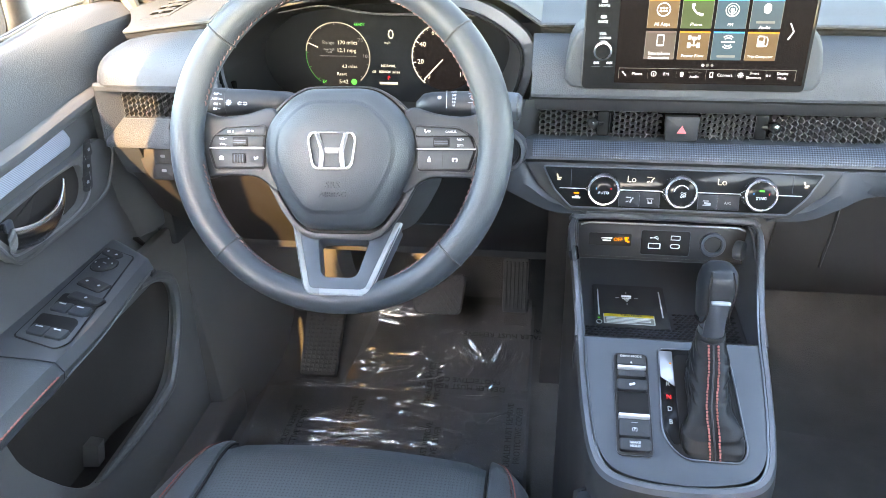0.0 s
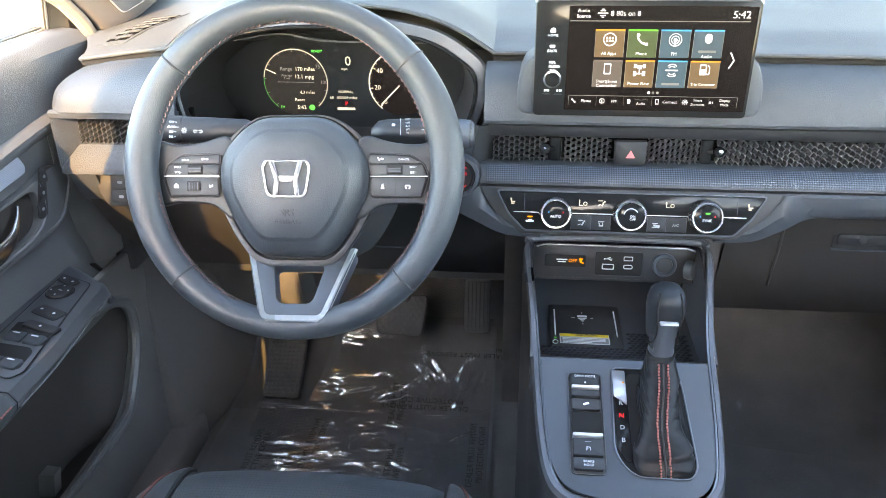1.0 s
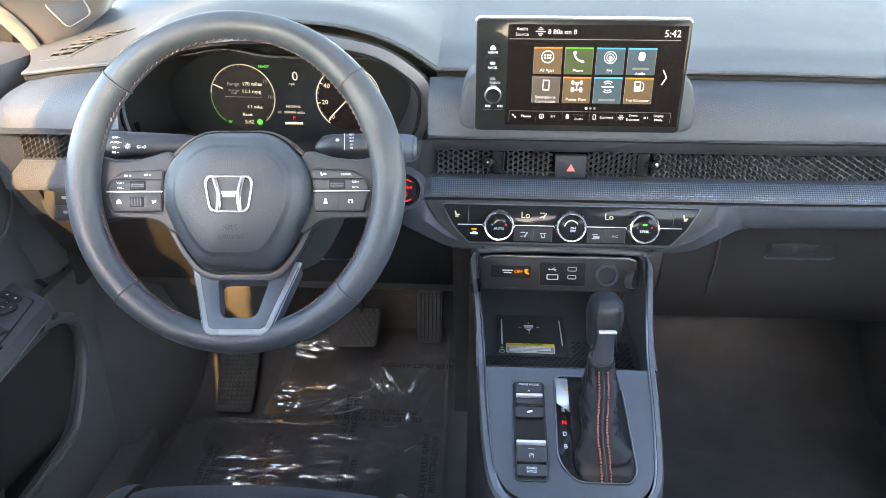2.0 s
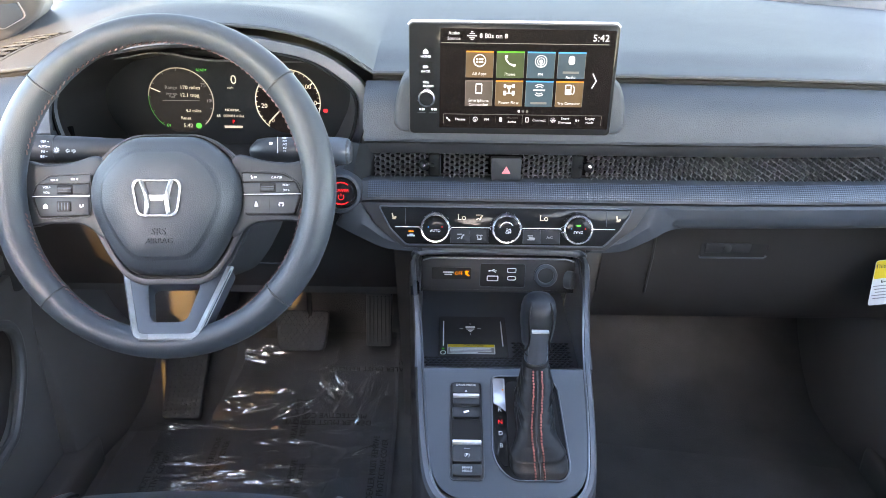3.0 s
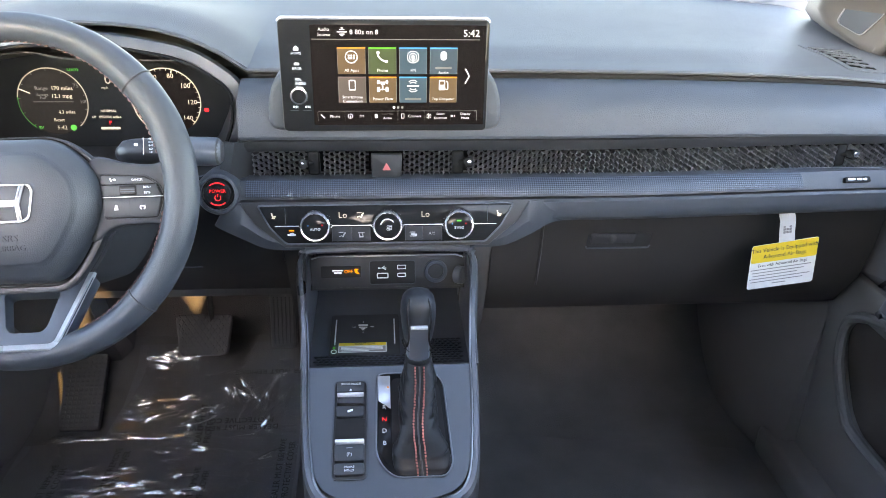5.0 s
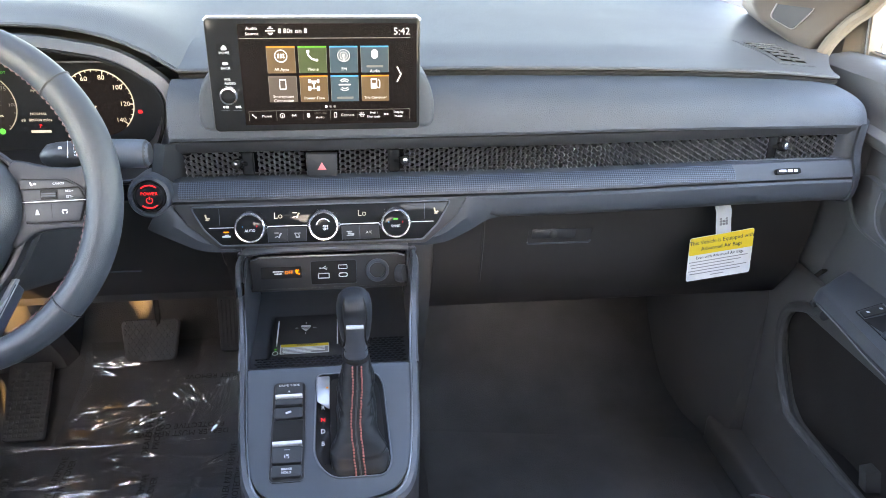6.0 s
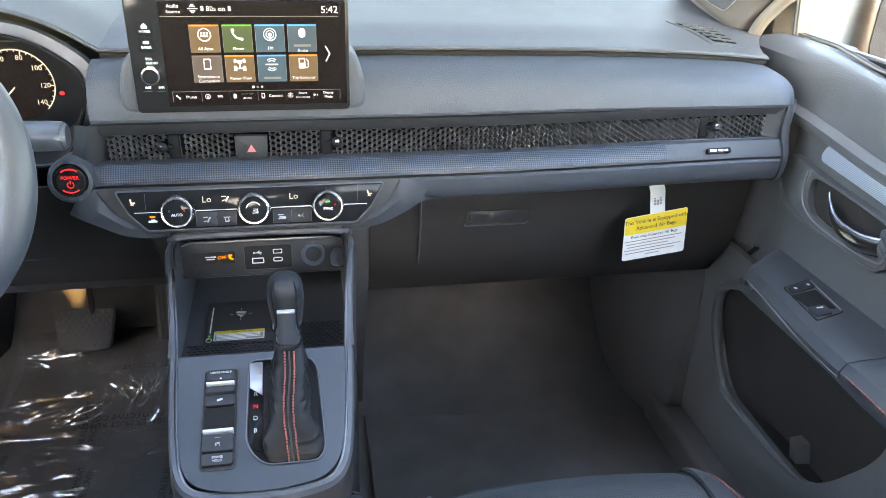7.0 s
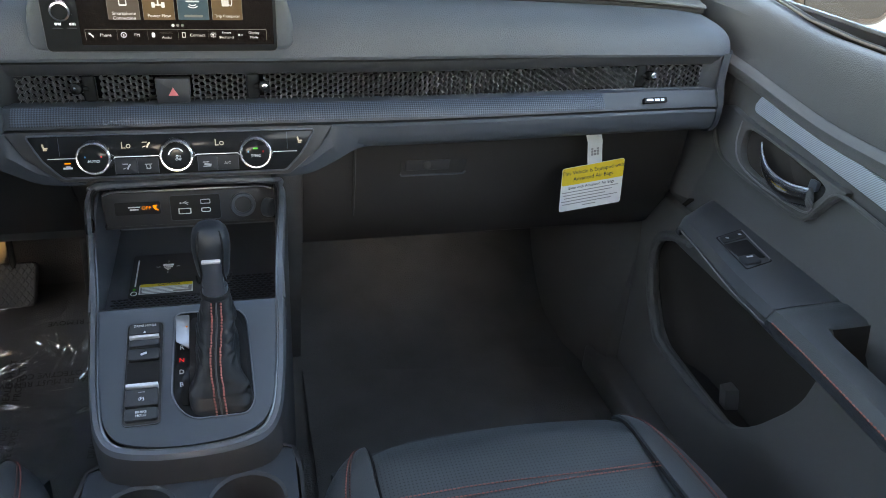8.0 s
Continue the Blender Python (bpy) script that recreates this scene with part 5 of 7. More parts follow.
        part("mark", slab(rrect(0.010, 0.0026, 0.0007), 0.0004, PSW @ pose(-0.010, -0.031, 0.0064, 0, 0, 6)), PRINT, sw)
        part("panel_edge", tube([PSW @ Vector(p) for p in ((0.027, 0.044, 0.003), (0.018, -0.036, 0.003))], 0.0010, 6), LINE, pl, "bright edge")
        for mx, my in ((-0.007, 0.026), (0.016, 0.032)):
            part("mark", slab(rrect(0.0045, 0.0042, 0.001), 0.0003, PSW @ pose(mx, my, 0.0036)), PRINT, pl)

    # lower panel with its pocket
    low = rounded([(1.06, 0.53), (1.06, 0.10), (0.10, 0.10), (0.10, 0.52), (0.58, 0.52), (0.598, 0.43), (0.616, 0.394), (0.655, 0.337), (0.688, 0.300), (0.712, 0.284), (0.80, 0.286), (0.905, 0.291), (0.938, 0.310), (0.984, 0.375), (1.000, 0.425), (0.985, 0.458), (0.951, 0.480), (0.90, 0.494), (0.88, 0.53)], 0.014, 3)
    part("lower_panel", flat(low, 0.012, 0.003, 0.757), DOORDARK, th, "dark lower door panel")
    lip = spline([(s * 0.7435, 0.90, 0.495), (s * 0.7435, 0.953, 0.480), (s * 0.7435, 0.992, 0.448), (s * 0.743, 0.986, 0.380), (s * 0.742, 0.936, 0.308), (s * 0.742, 0.902, 0.291), (s * 0.743, 0.80, 0.286), (s * 0.746, 0.735, 0.284), (s * 0.752, 0.714, 0.284)], 5)
    part("pocket_lip", tube(lip, [0.0090] * 26 + [lerp(0.009, 0.003, k / (len(lip) - 27)) for k in range(len(lip) - 26)], 10), DOORGREY, th, "grey pocket edge")
    # one lining: front wall turning in a soft bend into the back
    lining = []
    for z, yf in ((0.545, 0.95), (0.49, 0.997), (0.45, 1.004), (0.40, 0.992), (0.36, 0.970), (0.32, 0.945), (0.29, 0.915), (0.25, 0.900)):
        bend = [(0.757 + 0.045 * math.sin(q), yf - 0.075 * (1 - math.cos(q))) for q in span(0, math.pi / 2, 8)]
        lining.append([(s * x, y, z) for x, y in bend + [(0.803, 0.60), (0.803, 0.10)]])
    part("pocket_lining", sheet(lining, 0.003), LINING, th, "dark lining of the door pocket", 60)
    part("pocket_floor", sheet([[(s * x, y, 0.262) for x in (0.75, 0.806)] for y in (0.1, 0.95)], 0.004), LINING, th)
    part("pocket_clip", loft([[(s * x, y + 0.010 * q, lerp(0.266, 0.296, q)) for x, y in ((0.780, 0.763), (0.780, 0.780), (0.804, 0.783), (0.804, 0.760))] for q in (0, 0.5, 1)]), KICK, th, "grey plastic clip in the pocket")

    # window frame, glass and mirror sail
    part("window_seal", tube([(s * 0.832, y, sill(y) + 0.006) for y in span(0.08, 1.056, 12)], 0.0032, 6), BLACK, th, "black rubber window seal")
    part("window_line", tube([(s * 0.824, y, sill(y) + 0.0075) for y in span(0.08, 1.054, 12)], 0.0018, 6), PALE, th, "pale window edge")
    upright = [(0.828, 1.056, 0.846), (0.824, 1.060, 0.90), (0.814, 1.052, 0.945), (0.790, 0.985, 1.03), (0.752, 0.865, 1.16), (0.708, 0.72, 1.31)]
    part("window_frame", loft([[(s * (x - 0.006), y, z), (s * (x + 0.014), y - 0.004, z), (s * (x + 0.014), y + 0.012, z), (s * (x - 0.010), y + 0.012, z)] for x, y, z in upright]), PALE, th, "pale window frame")
    part("window_gap", tube([(s * (x - 0.009), y + 0.004, z) for x, y, z in upright], 0.0022, 6), BLACK, th)
    part("mirror_sail", sheet([[(s * 0.822, 1.068, z0), (s * 0.812, 1.082, lerp(z0, 0.853, 0.3)), (s * 0.806, 1.098, lerp(z0, 0.853, 0.5))] for z0 in (0.842, 0.87, 0.90, 0.925)] + [[(s * 0.812, 1.064, 0.945), (s * 0.806, 1.066, 0.935), (s * 0.802, 1.066, 0.925)]], 0.004, s < 0), PALE, th, "beige mirror corner trim")
    # darker sheet whose colour stands for the shade behind the seal
    part("sail_shade", sheet([[(s * 0.806, 1.100, z0), (s * 0.806, 1.125, z0), (s * 0.80, 1.15, z0)] for z0 in (0.840, 0.87, 0.90, 0.94)], 0.004, s < 0), PILLAR, th, "darker sheet standing for the shade behind the seal")
    panes = [[(s * lerp(0.838, 0.715, k), lerp(y, min(y, 0.76), k), lerp(0.855, 1.33, k)) for y in span(0.10, 1.060, 8)] for k in span(0, 1, 4)]
    g = part("window_glass", sheet(panes, 0.004), GLASS, th, "clear side window")
    g.visible_shadow = False
    # outside mirror
    MM = Matrix(((s, 0, 0, s * 1.122), (0, 1, 0, 1.185), (0, 0, 1, 0.855), (0, 0, 0, 1)))
    body = []
    for d, k in ((-0.035, 0.90), (-0.030, 0.985), (-0.01, 1.0), (0.02, 0.96), (0.05, 0.82), (0.075, 0.55), (0.085, 0.2)):
        body.append([MM @ Vector((x * k, d, z * k)) for x, z in rrect(0.22, 0.165, 0.045, n=5)])
    mir = part("side_mirror", loft(body), PAINT, th, "dark painted outside mirror", 60)
    part("mirror_glass", loft([[MM @ Vector((x, -0.0365, z)) for x, z in rrect(0.185, 0.135, 0.035)], [MM @ Vector((x, -0.034, z)) for x, z in rrect(0.19, 0.14, 0.035)]]), MIRROR, mir)
    part("mirror_foot", box((s * 0.845, 1.15, 0.760), (s * 1.06, 1.21, 0.795), 0.015, 3), PAINT, mir)
    part("outer_skin", sheet([[(s * x, y, z) for y in (0.08, 1.1)] for x, z in ((0.842, 0.85), (0.88, 0.83), (0.92, 0.70), (0.93, 0.40), (0.90, 0.05))], 0.006), PAINT, th, "dark painted outer skin")
    return th


door("left")
door("right")

# ================= dashboard details =================
GRILLE = surface("dark satin grille", (0.092, 0.098, 0.108), 0.32, spec=0.7)


def blade_mesh(z0, z1, phase, cell=0.0042, wall=0.00042, depth=0.013):
    """One zigzag blade of the honeycomb with the short rungs that tie it to the next blade."""
    bm = bmesh.new()
    step, n = cell * math.sqrt(3) / 2, 0
    rows = []
    while z0 + step * n <= z1 + 1e-6:
        x, z = (cell / 4) * (1 if (n + phase) % 2 else -1), z0 + step * n
        rows.append([bm.verts.new((x + dx, y, z)) for dx, y in ((-wall, 0.0), (wall, 0.0), (wall, depth), (-wall, depth))])
        if x > 0 and 0 < n:
            c = [bm.verts.new((x + u, y, z + w)) for u in (0.0, cell) for y, w in ((0.0056, -wall), (0.0046, wall), (depth, wall), (depth, -wall))]
            for q in ((0, 1, 5, 4), (1, 2, 6, 5), (3, 0, 4, 7)):
                bm.faces.new([c[k] for k in q])
        n += 1
    for a, b in zip(rows, rows[1:]):
        for k in range(3):
            bm.faces.new((a[k], a[k + 1], b[k + 1], b[k]))
        bm.faces.new((a[3], a[0], b[0], b[3]))
    bmesh.ops.recalc_face_normals(bm, faces=bm.faces)
    me = bpy.data.meshes.new("grille_blade")
    bm.to_mesh(me)
    bm.free()
    me.materials.append(GRILLE)
    return me


def honeycomb(parent, x0, x1, z0, z1, face, gaps=(), pitch=0.0063):
    """A honeycomb grille: zigzag blades side by side, each the mirror of its neighbour; face gives the y of the front at x."""
    meshes = [blade_mesh(z0, z1, k) for k in (0, 1)]
    x, k = x0, 0
    while x < x1:
        if not any(a < x < b for a, b in gaps):
            ob = new("grille_blade", meshes[k % 2])
            ob.parent, ob.location = parent, Vector((x, face(x), 0)) - dash.location
        x, k = x + pitch, k + 1


frame_bar = part("honeycomb_grille", box((-0.166, 0.913, 0.7405), (0.708, 0.9145, 0.7418)), GRILLE, dash, "dark honeycomb vent grille of zigzag blades")
honeycomb(frame_bar, -0.166, 0.708, 0.7415, 0.7735, lambda x: 0.899 + bow(x), ((-0.022, 0.022), (-0.101, -0.082), (0.082, 0.101), (0.603, 0.621)))
frame_bar = part("honeycomb_grille", box((-0.727, 0.951, 0.7385), (-0.574, 0.9525, 0.7398)), GRILLE, dash, "honeycomb vent grille in the sun")
honeycomb(frame_bar, -0.727, -0.574, 0.7395, 0.7755, lambda x: 0.938, ((-0.626, -0.604),))


def vent_knob(x, y, out, tip):
    """A vent slider: a gloss black block between the blades and a round grip beside it, on the side named by out."""
    holder = part("vent_guide", box((x - 0.0075, y + 0.003, 0.7425), (x + 0.0075, y + 0.022, 0.7735), 0.0035, 3), GLOSS, dash, "black vent guide")
    part("guide_edge", tube([(x - out * 0.0078, y + 0.004, z) for z in (0.7445, 0.7715)], 0.0006, 5), DARK, holder)
    part("vent_stem", tube([(x + out * 0.001, y + 0.006, 0.7585), (x + out * 0.012, y - 0.001, 0.7600)], 0.0035, 10), GLOSS, holder)
    part("vent_slider", lathe([(0.0062, -0.008), (0.0068, 0.000), (0.0062, 0.003), (0.0038, 0.0052), (0.0012, 0.0056)], pose(x + out * 0.0125, y - 0.003, 0.7605, 80, 0, out * 8), 20), GLOSS, holder, "round black slider grip")
    # small chrome disc stands in for the highlight on the black grip
    part("slider_glint", lathe([(tip, 0.0), (tip * 0.95, 0.0009), (tip * 0.3, 0.0014)], pose(x + out * 0.0130, y - 0.0085, 0.7622, 80, 0, out * 8), 16), CHROME, holder, "chrome disc standing for the glint on the grip")


vent_knob(-0.091, 0.895, -1, 0.0016)
vent_knob(0.091, 0.895, 1, 0.0030)
vent_knob(0.612, 0.897 + bow(0.614), 1, 0.0042)
vent_knob(-0.614, 0.936, -1, 0.0030)

hazard = part("hazard_button", slab(rounded([(-0.0185, -0.0145), (0.0185, -0.0145), (0.0195, 0.0145), (-0.0195, 0.0145)], 0.002), 0.010, pose(0, 0.903, 0.755, 84), 0.0015), FRAME, dash, "grey hazard button")
tri = lambda k: [(-0.0055 * k, -0.0040 * k), (0.0055 * k, -0.0040 * k), (0, 0.0055 * k)]
REDPRINT = surface("red print", (0.55, 0.12, 0.13), 0.5)
part("triangle", slab(tri(1), 0.0004, pose(0, 0.8928, 0.7545, 84)), REDPRINT, hazard, "red triangle")
for s in (-1, 1):
    yy = 0.895 if s > 0 else 0.924
    wheel_v = part("vent_wheel", soften(slab(rounded([(-0.018, -0.004), (0.018, -0.003), (0.017, 0.0045), (-0.017, 0.0035)], 0.002), 0.008, pose(0.626 if s > 0 else -0.640, yy + 0.001, 0.7285, 55)), 0.0008), GLOSS, dash, "black thumb wheel of the vent")
    for k, w in ((-0.009, 0.010), (0.002, 0.007), (0.010, 0.005)):
        part("mark", slab(rrect(w, 0.003, 0.0006), 0.0004, pose(0.626 if s > 0 else -0.640, yy + 0.001, 0.7285, 55) @ pose(k, 0.0003, 0.008)), PRINT, wheel_v)

part("panel_line", tube([(-0.40, 1.008, 0.563), (-0.272, 1.008, 0.563)], 0.0013, 6), SATIN, dash)
# power button
PP = pose(-0.207, 0.874, 0.7285, 78)
boss = part("button_boss", lathe([(0.030, -0.05), (0.0275, -0.004), (0.0245, 0.004), (0.0205, 0.005), (0.0200, -0.002)], PP, 36), HARD, dash, "round grey boss")
pwr = part("power_button", lathe([(0.0200, -0.004), (0.0196, 0.002), (0.0185, 0.003), (0.017, 0.0028), (0.0155, 0.0042), (0.004, 0.0046)], PP, 36), GLOSS, dash, "black power button lit red")
for a0, a1 in ((50, 130), (230, 310)):
    part("light_arc", tube([PP @ Vector((0.0138 * math.cos(radians(a)), 0.0138 * math.sin(radians(a)), 0.0046)) for a in span(a0, a1, 9)], 0.0008, 6), LED_R, pwr, "red light arc")
part("word", words("POWER", 0.0058, PP @ pose(0, 0.0035, 0.0046)), LED_R, pwr, "red word")
part("symbol", tube([PP @ Vector((0.0036 * math.sin(radians(a)), -0.0045 + 0.0036 * math.cos(radians(a)), 0.0049)) for a in span(40, 320, 14)], 0.0005, 6), LED_R, pwr, "red power sign")
part("symbol", tube([PP @ Vector((0, -0.0035, 0.0049)), PP @ Vector((0, 0.0002, 0.0049))], 0.0005, 6), LED_R, pwr, "red power sign")

# defroster vents in the top pad
def on_pad(X, y, h):
    """A place on the top pad, h above its skin."""
    x = X
    for k in range(8):
        x = X * x / flare(x, y - edge_y(x))
    return Vector((X, y, top_z(x, y - edge_y(x)) + h))


for s in (-1, 1):
    cs = [(0.640, 1.148), (0.692, 1.142), (0.728, 1.024), (0.684, 1.024)] if s < 0 else [(0.634, 1.122), (0.700, 1.114), (0.714, 1.016), (0.658, 1.018)]
    inn = [(0.648, 1.136), (0.687, 1.131), (0.718, 1.034), (0.687, 1.034)] if s < 0 else [(0.643, 1.110), (0.692, 1.104), (0.705, 1.026), (0.667, 1.028)]

    def plate(pts, h0, h1, n=7):
        """A thin plate that follows the pad, over a four-cornered outline."""
        rows = []
        for i in span(0, 1, n):
            row = []
            for j in span(0, 1, n):
                x = lerp(lerp(pts[0][0], pts[1][0], j), lerp(pts[3][0], pts[2][0], j), i)
                y = lerp(lerp(pts[0][1], pts[1][1], j), lerp(pts[3][1], pts[2][1], j), i)
                row.append(on_pad(s * x, y, h1))
            rows.append(row)
        return sheet(rows, h1 - h0)
    vent = part("defroster_vent", plate(cs, -0.002, 0.0010), SOFT, dash, "slotted defroster vent", 20)
    # black plate laid on the pad; its colour is the shade in the slots
    part("vent_slot_shade", plate(inn, -0.001, 0.0016), DUCTSHADE, vent)
    for k in range(6):
        k0, k1 = 0.03 + k * 0.170, 0.03 + k * 0.170 + 0.055
        four = [(lerp(inn[a][0], inn[b][0], q), lerp(inn[a][1], inn[b][1], q)) for a, b, q in ((0, 3, k0), (1, 2, k0), (1, 2, k1), (0, 3, k1))]
        part("slat", plate(four, -0.001, 0.0032, 3), SOFT, vent)
    part("slat", plate([(lerp(inn[a][0], inn[b][0], q), lerp(inn[a][1], inn[b][1], q)) for a, b, q in ((0, 1, 0.46), (0, 1, 0.56), (3, 2, 0.56), (3, 2, 0.46))], -0.001, 0.0028), SOFT, vent)

# buttons low on the left
PL = pose(-0.655, 0.928, 0.680, 80)
low_sw = part("lower_switch_panel", slab(rounded([(-0.058, 0.020), (0.030, 0.020), (0.030, -0.026), (-0.040, -0.026), (-0.052, -0.010)], 0.006), 0.006, PL @ pose(0, 0, 0.0), 0.0015), DARK, dash, "dark switch panel")
for cx in (-0.021, 0.008):
    for cy in (0.008, -0.012):
        b = part("button", slab(rrect(0.026, 0.018, 0.002, cx, cy), 0.0075, PL, 0.0008), DARK, low_sw)
        part("mark", slab(rrect(0.007, 0.0040, 0.0015, cx, cy), 0.0078, PL), DIMPRINT, b)
part("pod_cheek", sheet([[(x, y, z) for y, z in ((0.916, 0.701), (0.925, 0.68), (0.935, 0.66), (0.96, 0.64))] for x in (-0.742, -0.72, -0.705)], 0.004, True), HARD, dash)

# glove box latch and lid seam
GL = pose(0.334, 0.9655, 0.6155, 82)
latch = part("latch_bowl", slab(rounded([(-0.046, -0.011), (0.047, -0.011), (0.053, 0.012), (-0.044, 0.0125)], 0.004), 0.0012, GL), MATTE, dash, "dark latch recess")
part("latch_edge", tube([GL @ Vector((x, y, 0.002)) for x, y in ((-0.0465, -0.009), (-0.045, -0.0115), (0.046, -0.0115), (0.049, -0.008))], 0.0014, 6), SATIN, latch)
part("latch_flap", slab(rounded([(-0.040, -0.004), (0.024, -0.004), (0.027, 0.010), (-0.039, 0.0105)], 0.003), 0.004, GL, 0.001), FRAME, latch)
part("latch_lock", lathe([(0.006, 0.0), (0.006, 0.0045), (0.005, 0.005)], GL @ pose(-0.008, 0.003, 0), 20), DARK, latch)
part("lid_seam", tube([(0.2225, 0.9535, 0.676), (0.2225, 0.960, 0.66), (0.2225, 0.966, 0.60), (0.2225, 0.983, 0.535)], 0.0018, 6), BLACK, dash)

# ================= climate panel =================
climate = thing("climate_panel", (0, 0.87, 0.69), "gloss black climate control panel with three chrome dials", "control panel")
PH = pose(0, 0.8585, 0.6915, 75)
part("faceplate", slab(rounded([(-0.158, 0.0235), (0.158, 0.0235), (0.142, -0.003), (0.123, -0.0225), (-0.125, -0.0225), (-0.144, -0.003)], 0.004), 0.004, PH @ pose(0, 0, -0.002), 0.0008), GLOSS, climate, "gloss black faceplate")
part("edge_trim", tube([PH @ Vector((x, y, 0.0008)) for x, y in rounded([(-0.1595, 0.0248), (0.1595, 0.0248), (0.143, -0.0035), (0.1235, -0.0238), (-0.1255, -0.0238), (-0.145, -0.0035)], 0.004)], 0.0011, 6, True), SATIN, climate)
for a, b in ((-0.139, -0.108), (-0.069, -0.0195), (0.0195, 0.069), (0.108, 0.137)):
    part("silver_line", slab(rrect(b - a, 0.0009, 0.0003, (a + b) / 2, -0.001), 0.0007, PH @ pose(0, 0, 0.002)), SILVER, climate)
for x, name in ((-0.0885, "AUTO"), (0.0, "ON/OFF"), (0.0885, "SYNC")):
    K = PH @ pose(x, 0, 0.001)
    dial = part("dial", lathe([(0.0200, 0.0), (0.0206, 0.0035), (0.0204, 0.0060), (0.0184, 0.0150), (0.0177, 0.0168), (0.0160, 0.0172), (0.0154, 0.0160), (0.0154, 0.0090)], K, 120, -0.030), HANDLE, climate, "knurled chrome dial", 25)
    part("dial_face", lathe([(0.0154, 0.010), (0.0154, 0.0155), (0.0140, 0.0160), (0.004, 0.0160)], K, 36), GLOSS, dial)
    part("dial_edge", tube([K @ Vector((0.0170 * math.cos(radians(a)), 0.0170 * math.sin(radians(a)), 0.0168)) for a in range(0, 360, 10)], 0.0013, 6, True), HANDLE, dial)
    if x:
        part("word", words(name, 0.0046, K @ pose(0, -0.0035, 0.0160)), PRINT, dial)
    else:
        part("word", words("ON", 0.0040, K @ pose(0.002, -0.001, 0.0160)), PRINT, dial)
        part("word", words("OFF", 0.0040, K @ pose(0.002, -0.0045, 0.0160)), PRINT, dial)
        part("arc", tube([K @ Vector((0.0085 * math.cos(radians(a)), 0.0085 * math.sin(radians(a)), 0.0162)) for a in span(30, 170, 9)], 0.0006, 5), PRINT, dial)
    if x > 0:
        part("lamp", slab(rrect(0.0055, 0.0020, 0.0006, 0, 0.0052), 0.0004, K @ pose(0, 0, 0.0160)), LED_G, dial, "green lamp")
    for s, m in ((-1, STRIPE[2]), (1, LED_R)):
        if x:
            part("temperature_mark", slab(rrect(0.0012, 0.0022, 0.0005, s * 0.0085, 0.0015), 0.0003, K @ pose(0, 0, 0.0160)), m, dial)
KEYFACE = surface("satin charcoal keys", (0.020, 0.023, 0.028), 0.50, spec=0.25)
for a, b in ((-0.0690, -0.0455), (-0.0445, -0.0215), (0.0215, 0.0435), (0.0445, 0.0685)):
    part("key", slab(rrect(b - a, 0.0175, 0.001, (a + b) / 2, -0.0118), 0.0006, PH @ pose(0, 0, 0.0016), 0.0002), KEYFACE, climate)
for x in (-0.0555, 0.0475):
    part("readout", words("Lo", 0.0108, PH @ pose(x, 0.0118, 0.002)), LED_CREAM, climate, "lit temperature readout")


def blocks(name, spec, m, material, parent, label=""):
    """A small sign built of plain blocks: (x, y, width, height, turn)."""
    return part(name, merged(*[slab(rrect(w, h, min(w, h) * 0.3, n=2), 0.0003, m @ pose(x, y, 0, 0, 0, r)) for x, y, w, h, r in spec]), material, parent, label)


SEATED = [(-0.0012, 0.0022, 0.0018, 0.0045, 12), (0.0012, -0.0006, 0.0050, 0.0018, 8), (0.0005, -0.0025, 0.0042, 0.0012, 0)]
FLOW = [(-0.002, 0.003, 0.006, 0.001, 0), (0.003, 0.002, 0.002, 0.002, 0), (0.001, -0.001, 0.0018, 0.005, -25), (-0.003, -0.002, 0.004, 0.001, 20)]
blocks("seat_sign", SEATED, PH @ pose(-0.141, 0.0115, 0.002), LED_CREAM, climate)
blocks("seat_sign", SEATED, PH @ pose(0.140, 0.0115, 0.002), LED_CREAM, climate)
blocks("flow_sign", FLOW, PH @ pose(-0.033, 0.0120, 0.002), LED_CREAM, climate)
blocks("flow_sign", FLOW, PH @ pose(-0.056, -0.0125, 0.002), DIMPRINT, climate)
blocks("defrost_sign", [(0, 0.002, 0.008, 0.001, 0), (-0.002, -0.001, 0.001, 0.004, 15), (0.002, -0.001, 0.001, 0.004, 15), (0, -0.003, 0.005, 0.0015, 0)], PH @ pose(-0.033, -0.0125, 0.002), DIMPRINT, climate)
blocks("defrost_sign", [(-0.001, 0.002, 0.007, 0.001, 0), (0.001, -0.001, 0.008, 0.0025, -8), (0, -0.003, 0.009, 0.001, 0)], PH @ pose(0.032, -0.0125, 0.002), DIMPRINT, climate)
part("word", words("A/C", 0.0048, PH @ pose(0.0555, -0.0125, 0.002)), DIMPRINT, climate)
blocks("car_sign", [(0, 0.0005, 0.010, 0.0022, 0), (0.0005, 0.002, 0.005, 0.0018, 0)], PH @ pose(-0.119, -0.0125, 0.002), PRINT, climate)
part("lamp", slab(rrect(0.0065, 0.0018, 0.0006), 0.0004, PH @ pose(-0.119, -0.0065, 0.002)), LED_O, climate, "amber lamp")
for x in (-0.0450, 0.0440, -0.069, -0.022, 0.022, 0.068):
    part("key_gap", slab([(x - 0.0003, -0.021), (x + 0.0003, -0.021), (x + 0.0003, -0.003), (x - 0.0003, -0.003)], 0.0003, PH @ pose(0, 0, 0.002)), HARD, climate)
for x in (-0.126, 0.126):
    part("key_gap", slab([(x - 0.0003, 0.002), (x + 0.0003, 0.002), (x + 0.0003, 0.022), (x - 0.0003, 0.022)], 0.0003, PH @ pose(0, 0, 0.002)), HARD, climate)

